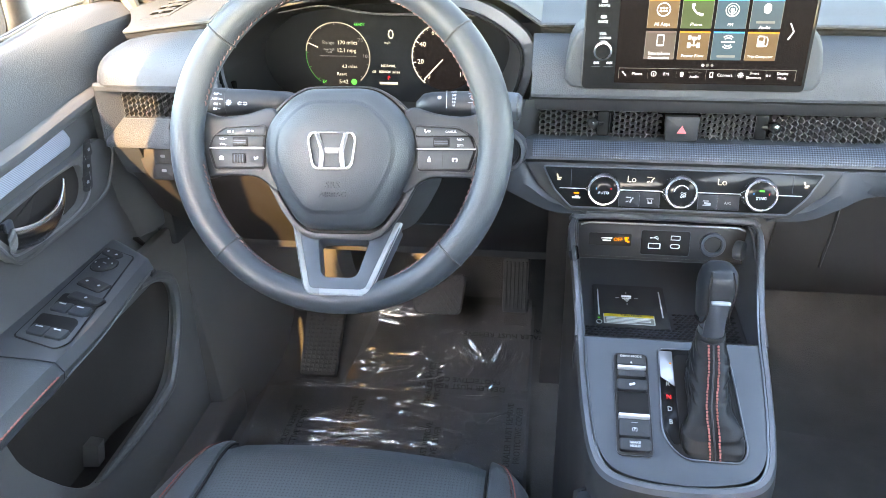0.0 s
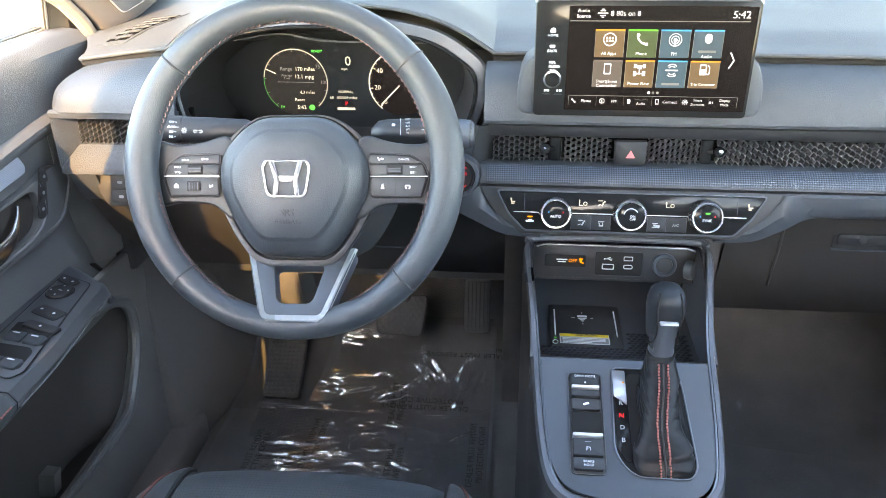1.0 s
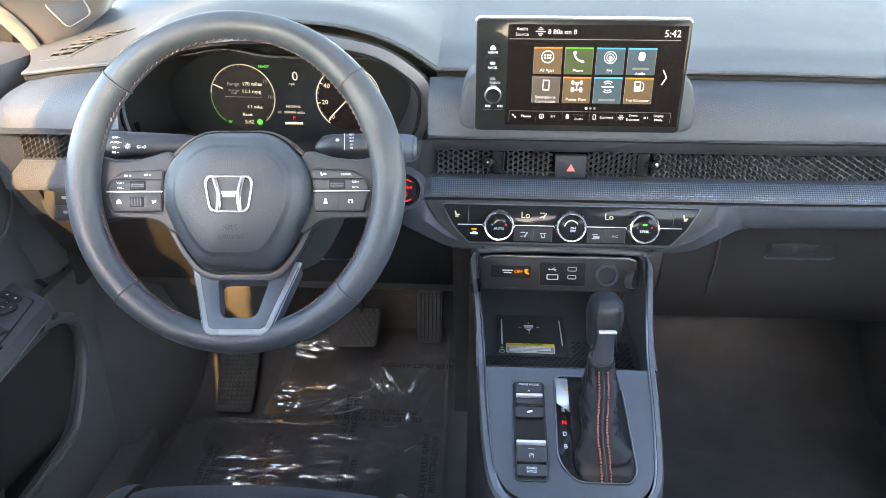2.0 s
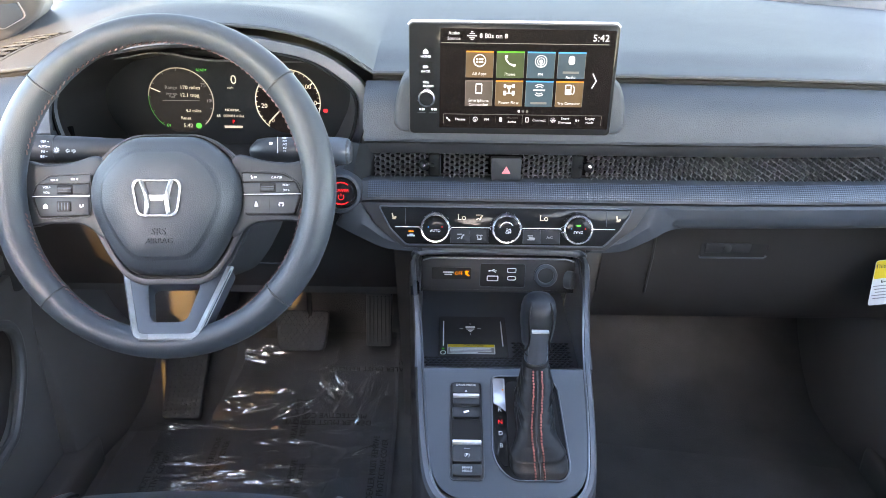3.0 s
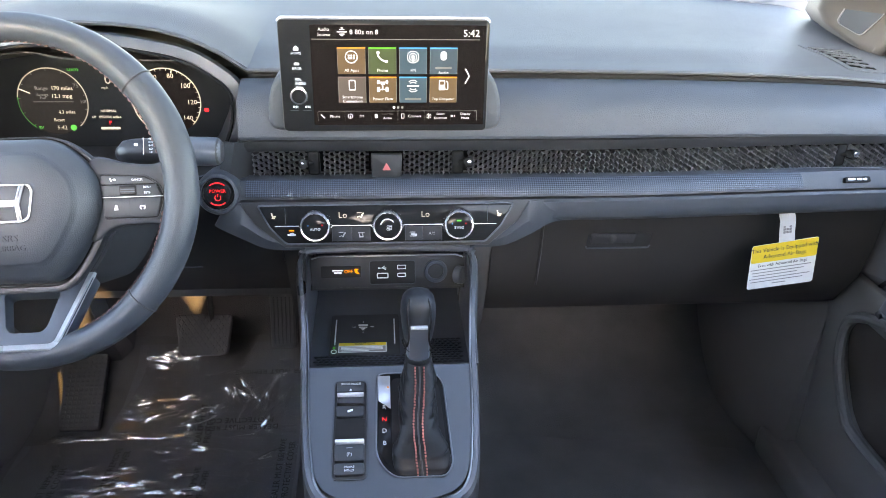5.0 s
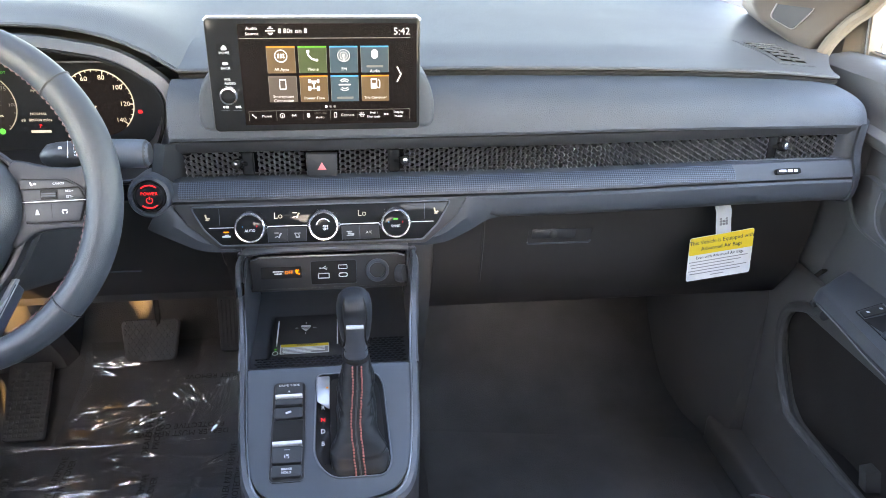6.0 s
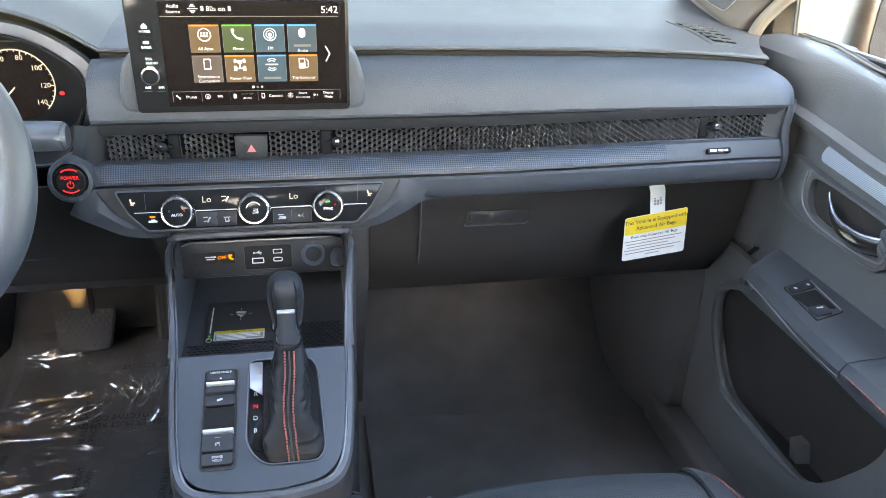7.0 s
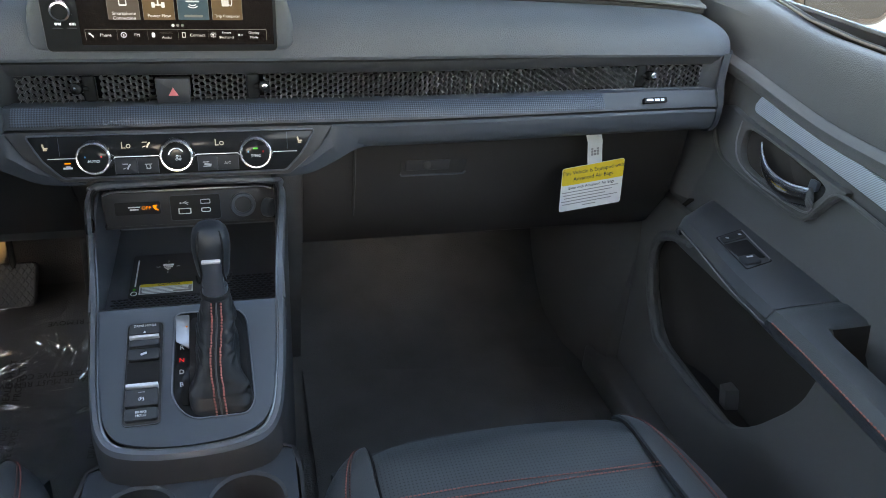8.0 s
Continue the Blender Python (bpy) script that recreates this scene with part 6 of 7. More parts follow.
# ================= display contents =================
lit = part("lit_area", slab(rrect(0.202, 0.116, 0.001, 0.016, 0.001), 0.0003, PS @ pose(0, 0, 0.0012)), SCREEN_BG, disp, "lit black menu")


def sp(px, py, h=0.0016):
    return PS @ pose((px - 737) * 0.000648, (133 - py) * 0.00066, h)


def say(body, px, py, size, material=LED_W, parent=lit, align="CENTER"):
    return part("caption", words(body, size * 0.00051, sp(px, py, 0.0019), 0.0002, align), material, parent)


def oblong(name, px, py, w, h, material, parent=lit, r=0.2, lift=0.0016, thick=0.0003):
    return part(name, slab(rrect(w * 0.000648, h * 0.00066, min(w, h) * r * 0.00064, n=3), thick, sp(px, py, lift)), material, parent)


oblong("status_bar", 757, 55, 298, 24, SCREEN_BG)
oblong("status_line", 757, 67.5, 298, 1.6, GREYGLOW)
say("Audio", 630, 51.0, 10.5)
say("Source", 630, 60.0, 10.5)
blocks("station_sign", [(0, 0, 0.011, 0.0012, 0), (0, 0.0025, 0.006, 0.001, 0), (0, -0.0025, 0.006, 0.001, 0), (0, 0.0042, 0.003, 0.0009, 0), (0, -0.0042, 0.003, 0.0009, 0)], sp(662, 55, 0.0019), LED_W, lit)
say("8 80s on 8", 675, 55.5, 15, align="LEFT")
say("5:42", 891, 57, 22)
tiles = [("All Apps", None, 0, 0), ("Phone", None, 1, 1), ("FM", None, 2, 2), ("", "Audio", 2, 3), ("Smartphone", "Connection", 3, 4), ("Power Flow", None, 0, 0), ("", None, 2, 2), ("Trip Computer", None, 0, 0)]
for k, (one, two, st, body) in enumerate(tiles):
    px, py = 677 + 55 * (k % 4), 104.5 + 51 * (k // 4)
    tile = oblong("app_tile", px, py, 50, 46, TILE_G[body], lit, 0.03)
    oblong("tile_edge", px, py - 22.3, 50, 2.6, STRIPE[st], tile, 0.2, 0.0019)
    for dx in (-24.6, 24.6):
        oblong("tile_edge", px + dx, py, 0.7, 45, GREYGLOW, tile, 0.2, 0.0019)
    S = sp(px, py - 7, 0.0019)
    if two is None:
        if one:
            say(one, px, py + 16.5, 9.6 if len(one) < 12 else 8.4, parent=tile)
        else:
            oblong("caption_bar", px, py + 16.5, 30, 4, GREYGLOW, tile, 0.3, 0.0019)
    else:
        if one:
            say(one, px, py + 13, 9.6, parent=tile)
        else:
            oblong("caption_bar", px, py + 12, 30, 4, GREYGLOW, tile, 0.3, 0.0019)
        say(two, px, py + 20.5, 9.6, parent=tile)
    circ = lambda r, w=0.0006, a0=0, a1=360, m=S: tube([m @ Vector((r * math.cos(radians(a)), r * math.sin(radians(a)), 0.0002)) for a in span(a0, a1, 20)], w, 4)
    if k == 0:
        bms = [circ(0.0068, 0.0008)] + [slab(rrect(0.0022, 0.0022, 0.0004, dx * 0.003, dy * 0.003), 0.0003, S) for dx in (-1, 0, 1) for dy in (-0.5, 0.5)]
    elif k == 1:
        bms = [tube([S @ Vector(p) for p in ((-0.0055, 0.0055, 0), (-0.0048, 0.001, 0), (-0.001, -0.0035, 0), (0.0045, -0.0052, 0))], [0.0015, 0.001, 0.001, 0.0016], 6), slab(rrect(0.0035, 0.003, 0.001, -0.0048, 0.005), 0.0003, S), slab(rrect(0.0035, 0.003, 0.001, 0.0045, -0.005), 0.0003, S)]
    elif k == 2:
        bms = [circ(0.0068, 0.0005), circ(0.0042, 0.0005), circ(0.0012, 0.0012), slab(rrect(0.0014, 0.007, 0.0005, 0, -0.0035), 0.0003, S)]
    elif k == 3:
        bms = [slab(rrect(0.0075, 0.0105, 0.0037, 0, 0.0015), 0.0003, S)]
    elif k == 4:
        bms = [ring(rrect(0.0080, 0.0125, 0.0012, 0, 0.001), rrect(0.0060, 0.0095, 0.0008, 0, 0.001), 0.0003, S)]
    elif k == 5:
        bms = [slab(rrect(w, h, 0.0006, x, y), 0.0003, S) for x, y, w, h in ((-0.005, 0.0045, 0.0028, 0.0045), (0.005, 0.0045, 0.0028, 0.0045), (-0.005, -0.004, 0.0034, 0.0055), (0.005, -0.004, 0.0034, 0.0055), (0, 0.0045, 0.008, 0.0012), (0, -0.004, 0.008, 0.0012), (0, 0, 0.0014, 0.010), (0, 0.003, 0.005, 0.003))]
    elif k == 6:
        bms = [slab(rrect(0.014, 0.0016, 0.0004, 0, 0.0), 0.0003, S), circ(0.0045, 0.0006, 40, 140), circ(0.0068, 0.0006, 45, 135), circ(0.0045, 0.0006, 220, 320), circ(0.0068, 0.0006, 225, 315)]
    else:
        bms = [ring(rrect(0.0075, 0.012, 0.001, -0.0015, 0.001), rrect(0.0052, 0.004, 0.0006, -0.0015, 0.0035), 0.0003, S), slab(rrect(0.0052, 0.005, 0.0005, -0.0015, -0.002), 0.0003, S), tube([S @ Vector(p) for p in ((0.0022, -0.003, 0.0002), (0.0045, -0.0045, 0.0002), (0.0055, -0.002, 0.0002), (0.0055, 0.0035, 0.0002), (0.0035, 0.006, 0.0002))], 0.0006, 5)]
    part("icon", merged(*bms), LED_W, tile)
part("arrow", tube([sp(882, 118, 0.0019).translation, sp(889, 131, 0.0019).translation, sp(882, 144, 0.0019).translation], 0.0008, 6), LED_W, lit)
for k in range(3):
    part("page_dot", lathe([(0.0016, 0.0), (0.0016, 0.0003)], sp(752 + 7.5 * k, 187.5, 0.0016), 12), LED_W if not k else GREYGLOW, lit)
oblong("shortcut_bar", 759, 203, 292, 18, SCREEN_BG)
for px in (613, 662, 710, 759, 808, 857, 905):
    oblong("divider", px, 203, 0.9, 17, GREYGLOW)
oblong("shortcut_edge", 759, 194, 292, 0.9, GREYGLOW)
for px, one, two in ((644, "Phone", None), (693, "FM", None), (740, "", "Audio"), (790, "Connect", None), (838, "Smart", "Shortcuts"), (884, "Display", "Mode")):
    if two:
        if one:
            say(one, px, 199.5, 8.0)
        else:
            oblong("caption_bar", px, 199.5, 22, 3, GREYGLOW)
        say(two, px, 207, 8.0)
    else:
        say(one, px, 203.5, 9.0)
ICONS = (
    (622, [(-0.0016, 0.0014, 0.0018, 0.0020, 35), (0.0, -0.0002, 0.0046, 0.0011, -45), (0.0015, -0.0017, 0.0020, 0.0018, 35)]),
    (672, [(0, 0, 0.0014, 0.0014, 0), (0, -0.0014, 0.0010, 0.0030, 0)] + [(0.0026 * math.cos(radians(a)), 0.0026 * math.sin(radians(a)), 0.0007, 0.0016, a) for a in range(0, 360, 36)]),
    (719, [(0, 0, 0.0034, 0.0052, 0)]),
    (768, [(-0.0015, 0, 0.0007, 0.0056, 0), (0.0015, 0, 0.0007, 0.0056, 0), (0, 0.0026, 0.0036, 0.0007, 0), (0, -0.0026, 0.0036, 0.0010, 0)]),
    (816, [(0, 0, 0.0020, 0.0020, 0)] + [(0.0026 * math.cos(radians(a)), 0.0026 * math.sin(radians(a)), 0.0016, 0.0007, a) for a in range(0, 360, 45)]),
    (862, [(-0.0018, 0, 0.0022, 0.0022, 0), (0.0012, 0, 0.0008, 0.0022, 0)]))
for px, spec in ICONS:
    blocks("shortcut_icon", spec, sp(px, 203, 0.0019), LED_W, lit)
# hard keys beside the lit area
for py, word in ((88, "HOME"), (114, "BACK")):
    key = part("key", slab(rrect(0.0165, 0.0155, 0.001, n=2), 0.0004, sp(580, py, 0.0010)), GLOSS, disp)
    part("caption", words(word, 0.0042, sp(580, py + 4, 0.0015), 0.0002), PRINT, key)
    part("icon", slab([(-0.003, -0.002), (0.003, -0.002), (0.003, 0.001), (0, 0.0035), (-0.003, 0.001)] if py < 100 else rrect(0.006, 0.003, 0.001), 0.0002, sp(580, py - 4, 0.0015)), PRINT, key)
part("caption", words("VOL", 0.0040, sp(581, 137.5, 0.0013), 0.0002), PRINT, disp)
part("caption", words("AUDIO", 0.0040, sp(585, 144.5, 0.0013), 0.0002), PRINT, disp)
vk = part("volume_knob", lathe([(0.0106, 0.0), (0.0108, 0.006), (0.0102, 0.0095), (0.0082, 0.0100), (0.0080, 0.0085), (0.0080, 0.004)], sp(582, 163.5, 0.001), 48, -0.02), HANDLE, disp, "knurled chrome volume knob", 25)
part("knob_face", lathe([(0.0079, 0.007), (0.0079, 0.0088), (0.004, 0.0090)], sp(582, 163.5, 0.001), 32), GLOSS, vk)
for px in (572, 594):
    blocks("track_sign", [(-0.001, 0, 0.0022, 0.0026, 0), (0.0018, 0, 0.0022, 0.0026, 0), (0.0036, 0, 0.0007, 0.003, 0)], sp(px, 186, 0.0013), PRINT, disp)
    part("key_mark", slab(rrect(0.010, 0.0006, 0.0002), 0.0003, sp(px, 192.5, 0.0013)), HARD, disp)

# ================= cluster contents =================
def dialpt(cx, r, a, y=1.0470):
    return UP(y) @ Vector((cx + r * math.cos(radians(a)), r * math.sin(radians(a)), 0))


DIMGREEN = glow("dim green ring", (0.06, 0.32, 0.07), 0.6)
lx, rx, rr = -0.069, 0.083, 0.0460
part("dial_disc", lathe([(rr, 0.0), (rr, 0.0003)], UP(1.0478) @ pose(lx, 0, 0), 40), glow("dim dial", (0.024, 0.023, 0.022), 1.0), cluster, "dim grey lit dial")
part("dial_disc", lathe([(rr, 0.0), (rr, 0.0003)], UP(1.0478) @ pose(rx, 0, 0), 40), SCREEN_BG, cluster)
part("power_ring", tube([dialpt(lx, rr, a) for a in span(232, 172, 16)], 0.0005, 5), DIMGREEN, cluster, "green power arc")
part("power_ring", tube([dialpt(lx, rr, a) for a in span(172, -48, 40)], 0.0008, 5), glow("dim cream ring", (0.62, 0.56, 0.44), 0.6), cluster)
part("speed_ring", tube([dialpt(rx, rr, a) for a in span(232, -45, 50)], 0.0008, 5), LED_CREAM, cluster, "cream speed dial ring")
for k in range(29):
    a = 228 - 268 * k / 28
    ln = 0.005 if k % 4 == 0 else 0.003
    part("tick", tube([dialpt(rx, rr - 0.0005, a), dialpt(rx, rr - ln, a)], 0.0005 if k % 4 else 0.0008, 4), LED_CREAM, cluster)
for k in range(8):
    a = 228 - 268 * k / 7
    part("number", words(str(20 * k), 0.0092, UP(1.0468) @ pose(rx + (rr - 0.0115) * math.cos(radians(a)), (rr - 0.0095) * math.sin(radians(a)), 0)), LED_CREAM, cluster)
for k in range(11):
    a = 228 - 27 * k
    part("tick", tube([dialpt(lx, rr - 0.0005, a), dialpt(lx, rr - 0.0035, a)], 0.0005, 4), DIMGREEN if k < 3 else GREYGLOW, cluster)
part("needle", tube([dialpt(rx, 0.0415, 226, 1.045), dialpt(rx, 0.004, 226, 1.045)], 0.0010, 5), LED_CREAM, cluster, "speed needle at zero")
part("needle", tube([dialpt(lx, 0.0445, 156, 1.045), dialpt(lx, 0.030, 156, 1.045)], 0.0008, 5), LED_CREAM, cluster)


def tell(body, x, z, size, material=LED_CREAM):
    return part("reading", words(body, size, UP(1.0466) @ pose(x, z, 0)), material, cluster)


tell("Range", lx - 0.012, 0.0185, 0.0072, GREYGLOW)
tell("170 miles", lx + 0.015, 0.0185, 0.0075)
tell("Average", lx - 0.012, 0.0095, 0.0048, GREYGLOW)
tell("Fuel", lx - 0.012, 0.0055, 0.0048, GREYGLOW)
tell("12.1 mpg", lx + 0.013, 0.0078, 0.0075)
part("gauge_line", tube([UP(1.0466) @ Vector((lx - 0.026, 0, 0)), UP(1.0466) @ Vector((lx + 0.027, 0, 0))], 0.0005, 4), GREYGLOW, cluster)
tell("4.3 miles", lx + 0.016, -0.0145, 0.0062)
tell("Reset", lx + 0.004, -0.0255, 0.0062)
tell("75", lx + 0.034, 0.022, 0.008, GREYGLOW)
tell("100", lx + 0.041, 0.0, 0.007, GREYGLOW)
tell("5:42", lx + 0.006, -0.0365, 0.0078)
tell("READY", lx + 0.034, 0.0435, 0.0050, LED_G)
tell("EV", lx - 0.022, -0.0365, 0.0056, LED_G)
part("lamp", lathe([(0.0042, 0), (0.0042, 0.0003)], UP(1.0470) @ pose(lx + 0.021, -0.0365, 0), 18), LED_G, cluster, "green lamp")
tell("0", 0.0085, 0.030, 0.0185)
tell("mph", 0.003, 0.0195, 0.0050)
tell("NORMAL", 0.003, -0.013, 0.0052)
tell("68", -0.018, -0.0215, 0.0056)
tell("000004 miles", 0.004, -0.0215, 0.0056)
tell("P", 0.003, -0.0300, 0.0080, LED_R)
part("fuel_bar", slab(rrect(0.026, 0.0035, 0.0006), 0.0003, UP(1.0470) @ pose(0.002, -0.0375, 0)), LED_CREAM, cluster)
part("warning_lamp", slab(rrect(0.006, 0.005, 0.0015), 0.0003, UP(1.0470) @ pose(rx + 0.053, -0.012, 0)), LED_R, cluster, "red warning lamp")
part("brow", sheet([[UP(lerp(1.0465, 0.985, k)) @ Vector((x, 0.0555 + 0.012 * k + 0.010 * math.exp(-((x - lx) / 0.04) ** 2), 0)) for x in span(-0.16, 0.16, 24)] for k in (0, 1)], 0.002), DARK, cluster)

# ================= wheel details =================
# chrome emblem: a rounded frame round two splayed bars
emb = rounded([(-0.0225, 0.0165), (0.0225, 0.0165), (0.0255, 0.010), (0.0205, -0.0215), (-0.0205, -0.0215), (-0.0255, 0.010)], 0.008, 4)
EM = PW @ pose(0, -0.0085, 0.0180)
part("emblem_bed", slab([(x * 1.06, y * 1.07) for x, y in emb], 0.0012, EM @ pose(0, 0, -0.0015)), SATIN, airbag)
bms = [soften(ring(emb, [(x * 0.885, y * 0.865) for x, y in emb], 0.0028, EM), 0.0008, 2)]
for s in (-1, 1):
    bms.append(slab([(s * 0.0176, 0.0150), (s * 0.0122, 0.0150), (s * 0.0074, -0.0005), (s * 0.0072, -0.0060), (s * 0.0086, -0.0195), (s * 0.0140, -0.0195), (s * 0.0122, -0.0030)], 0.0034, EM, 0.0012))
bms.append(slab([(-0.0075, 0.0005), (0.0075, 0.0005), (0.0060, -0.0050), (-0.0060, -0.0050)], 0.0028, EM))
part("emblem", merged(*bms), surface("bright emblem metal", (0.36, 0.37, 0.39), 0.22, metal=0.8, spots=0.03), airbag, "chrome emblem")
part("raised_word", words("SRS", 0.0100, PW @ pose(0, -0.0450, 0.0178, -3), 0.0014), HARD, airbag)
part("raised_word", words("AIRBAG", 0.0080, PW @ pose(0, -0.0545, 0.0172, -5), 0.0014), HARD, airbag)
for s in (-1, 1):
    part("horn_mark", slab(rrect(0.006, 0.0018, 0.0006), 0.0004, PW @ pose(s * 0.049, -0.005, 0.0152, 0, s * 8)), DIMPRINT, airbag)
SWITCH = surface("charcoal switch plastic", (0.031, 0.035, 0.040), 0.45, grain=0.05, size=900)
for s in (-1, 1):
    out = [(s * 0.0775, 0.0125), (s * 0.1215, 0.0105), (s * 0.1355, 0.001), (s * 0.1405, -0.012), (s * 0.1335, -0.0325), (s * 0.0805, -0.0320), (s * 0.0800, -0.010)]
    pod = part("switch_pad", slab(rounded(out, 0.004), 0.0016, PW @ pose(0, 0.0035, -0.0105), 0.0004), MATTE, wheel, "dark switch surround")
    H = PW @ pose(0, 0.0035, -0.0093)
    part("key", slab(rounded([(s * 0.0790, 0.0113), (s * 0.1205, 0.0092), (s * 0.1330, 0.0025), (s * 0.0795, 0.0022)], 0.002), 0.0022, H, 0.0006), SWITCH, pod)
    part("key", slab(rounded([(s * 0.0797, 0.0012), (s * 0.1340, 0.0012), (s * 0.1385, -0.0098), (s * 0.0808, -0.0098)], 0.002), 0.0022, H, 0.0006), SWITCH, pod)
    part("key", slab(rounded([(s * 0.0812, -0.0122), (s * 0.1383, -0.0122), (s * 0.1325, -0.0315), (s * 0.0815, -0.0310)], 0.002), 0.0022, H, 0.0006), SWITCH, pod)
    part("bright_line", slab([(s * 0.0800, -0.0104), (s * 0.1395, -0.0104), (s * 0.1395, -0.0114), (s * 0.0800, -0.0114)][::s], 0.0026, H), SILVER, pod)
    part("roller_well", slab(rrect(0.0165, 0.0100, 0.001, s * 0.1055, -0.0043), 0.0026, H), MATTE, pod)
    part("roller", slab(rrect(0.0150, 0.0062, 0.0015, s * 0.1055, -0.0045), 0.0042, H, 0.0012), DARK, pod)
    for dy in (0.0012, -0.0012):
        part("roller_line", slab(rrect(0.0138, 0.0009, 0.0003, s * 0.1055, -0.0045 + dy), 0.0046, H), SATIN, pod)
    part("pad_edge", tube([PW @ Vector((x, y + 0.0035, -0.0088)) for x, y in rounded([(x * 1.006, y * 1.03) for x, y in out], 0.004)], 0.0008, 6, True), SPOKE, pod)
    if s < 0:
        part("roller_well", slab(rrect(0.0150, 0.0105, 0.001, -0.1070, -0.0215), 0.0026, H), MATTE, pod)
        part("roller", slab(rrect(0.0140, 0.0090, 0.0020, -0.1070, -0.0215), 0.0040, H, 0.0015), DARK, pod)
        for dx in (-0.0045, -0.0015, 0.0015, 0.0045):
            part("roller_rib", slab(rrect(0.0008, 0.0080, 0.0003, -0.1070 + dx, -0.0215), 0.0046, H), SATIN, pod)
        for y, w in ((-0.0016, "VOL+"), (-0.0070, "VOL-")):
            part("caption", words(w, 0.0033, H @ pose(-0.1245, y, 0.0022)), PRINT, pod)
        blocks("sign", [(-0.002, 0, 0.004, 0.002, 0), (0.0025, 0, 0.002, 0.002, 0)], H @ pose(-0.116, 0.0060, 0.0022), PRINT, pod)
        blocks("sign", [(-0.002, 0, 0.004, 0.002, 0), (0.0025, 0, 0.002, 0.002, 0)], H @ pose(-0.095, 0.0068, 0.0022), PRINT, pod)
        part("sign", slab([(-0.0025, -0.002), (0.0025, -0.002), (0.0025, 0.001), (0, 0.003), (-0.0025, 0.001)], 0.0003, H @ pose(-0.1265, -0.0215, 0.0022)), PRINT, pod)
        blocks("sign", [(-0.001, 0, 0.0016, 0.0035, 20), (0.0015, 0.0005, 0.0016, 0.003, -20)], H @ pose(-0.0890, -0.0215, 0.0022), PRINT, pod)
    else:
        for y, w in ((-0.0016, "RES/+"), (-0.0072, "SET/-")):
            part("caption", words(w, 0.0032, H @ pose(0.1245, y, 0.0022)), PRINT, pod)
        part("caption", words("CANCEL", 0.0030, H @ pose(0.1150, 0.0062, 0.0022)), PRINT, pod)
        blocks("sign", [(-0.0015, 0, 0.0015, 0.004, 25), (0.002, 0, 0.003, 0.002, 0)], H @ pose(0.0905, 0.0068, 0.0022), PRINT, pod)
        part("sign", slab([(-0.0022, -0.0025), (0.0022, -0.0025), (0.0008, 0.003), (-0.0008, 0.003)], 0.0003, H @ pose(0.0930, -0.0215, 0.0022)), PRINT, pod)
        blocks("sign", [(0, 0.0012, 0.005, 0.0012, 0), (-0.002, -0.001, 0.0012, 0.003, 30), (0.002, -0.001, 0.0012, 0.003, -30)], H @ pose(0.1190, -0.0215, 0.0022), PRINT, pod)
        part("key_gap", slab(rrect(0.0006, 0.018, 0.0002, 0.1065, -0.0215), 0.0024, H), BLACK, pod)
# stitching round the inside of the rim


def rim_point(a, b, lift=0.0004):
    """A place on the rim's leather: a round the wheel, b round the section, in degrees."""
    ring16 = rim_ring(radians(a))
    mid = sum(ring16, Vector()) / 16
    k = b / 22.5
    p = ring16[int(k) % 16].lerp(ring16[(int(k) + 1) % 16], k - int(k))
    return p + (p - mid).normalized() * lift


threads = []
for a0, a1 in ((14, 166), (190, 246), (294, 350)):
    a = a0
    while a < a1:
        threads.append(tube([rim_point(a, 164), rim_point(a + 0.8, 168, 0.0012), rim_point(a + 1.7, 172)], 0.0007, 5))
        a += 2.5
tagged(part("stitching", merged(*threads), surface("dull red thread", (0.19, 0.105, 0.095), 0.8), rim, "dull red stitching"), kind="stuff")

# ================= column stalks =================
left_stalk = thing("light_stalk", (-0.50, 0.84, 0.80), "black light switch stalk with white print", "stalk")


def stalk(parent, pts, radii):
    return part("lever", tube(pts, radii, 20), STALK, parent)


stalk(left_stalk, [(-0.440, 0.823, 0.7955), (-0.443, 0.8225, 0.796), (-0.452, 0.822, 0.7965), (-0.49, 0.819, 0.798), (-0.522, 0.816, 0.799), (-0.5225, 0.816, 0.799), (-0.552, 0.812, 0.800), (-0.556, 0.812, 0.800)], [0.006, 0.0115, 0.0140, 0.0150, 0.0152, 0.0160, 0.0160, 0.012])
part("root", tube([(-0.40, 0.845, 0.79), (-0.46, 0.828, 0.796)], 0.009, 10), BLACK, left_stalk)
SLM = Matrix.LocRotScale((-0.520, 0.8005, 0.8065), Euler((radians(62), 0, radians(-5))), None)
for k, w in enumerate(("OFF", "AUTO")):
    part("caption", words(w, 0.0036, SLM @ pose(-0.0085, 0.0052 - 0.0056 * k, 0.003)), PRINT, left_stalk)
for k in (2, 3):
    blocks("mark", [(-0.0012, 0, 0.0016, 0.0026, 0), (0.0014, 0.0009, 0.0022, 0.0005, 10), (0.0014, 0, 0.0022, 0.0005, 0), (0.0014, -0.0009, 0.0022, 0.0005, -10)], SLM @ pose(-0.0085, 0.0052 - 0.0056 * k, 0.0026), PRINT, left_stalk)
for k in range(4):
    part("line", slab(rrect(0.0024 if k != 1 else 0.0046, 0.0005, 0.0002), 0.0003, SLM @ pose(-0.0032 + 0.001 * (k == 1), 0.0052 - 0.0056 * k, 0.003)), PRINT, left_stalk)
SUNSIGN = [(0.0030 * math.cos(radians(a)), 0.0030 * math.sin(radians(a)), 0.0014, 0.0005, a) for a in range(0, 360, 45)]
blocks("sign", SUNSIGN, SLM @ pose(0.0075, -0.004, 0.003), PRINT, left_stalk)
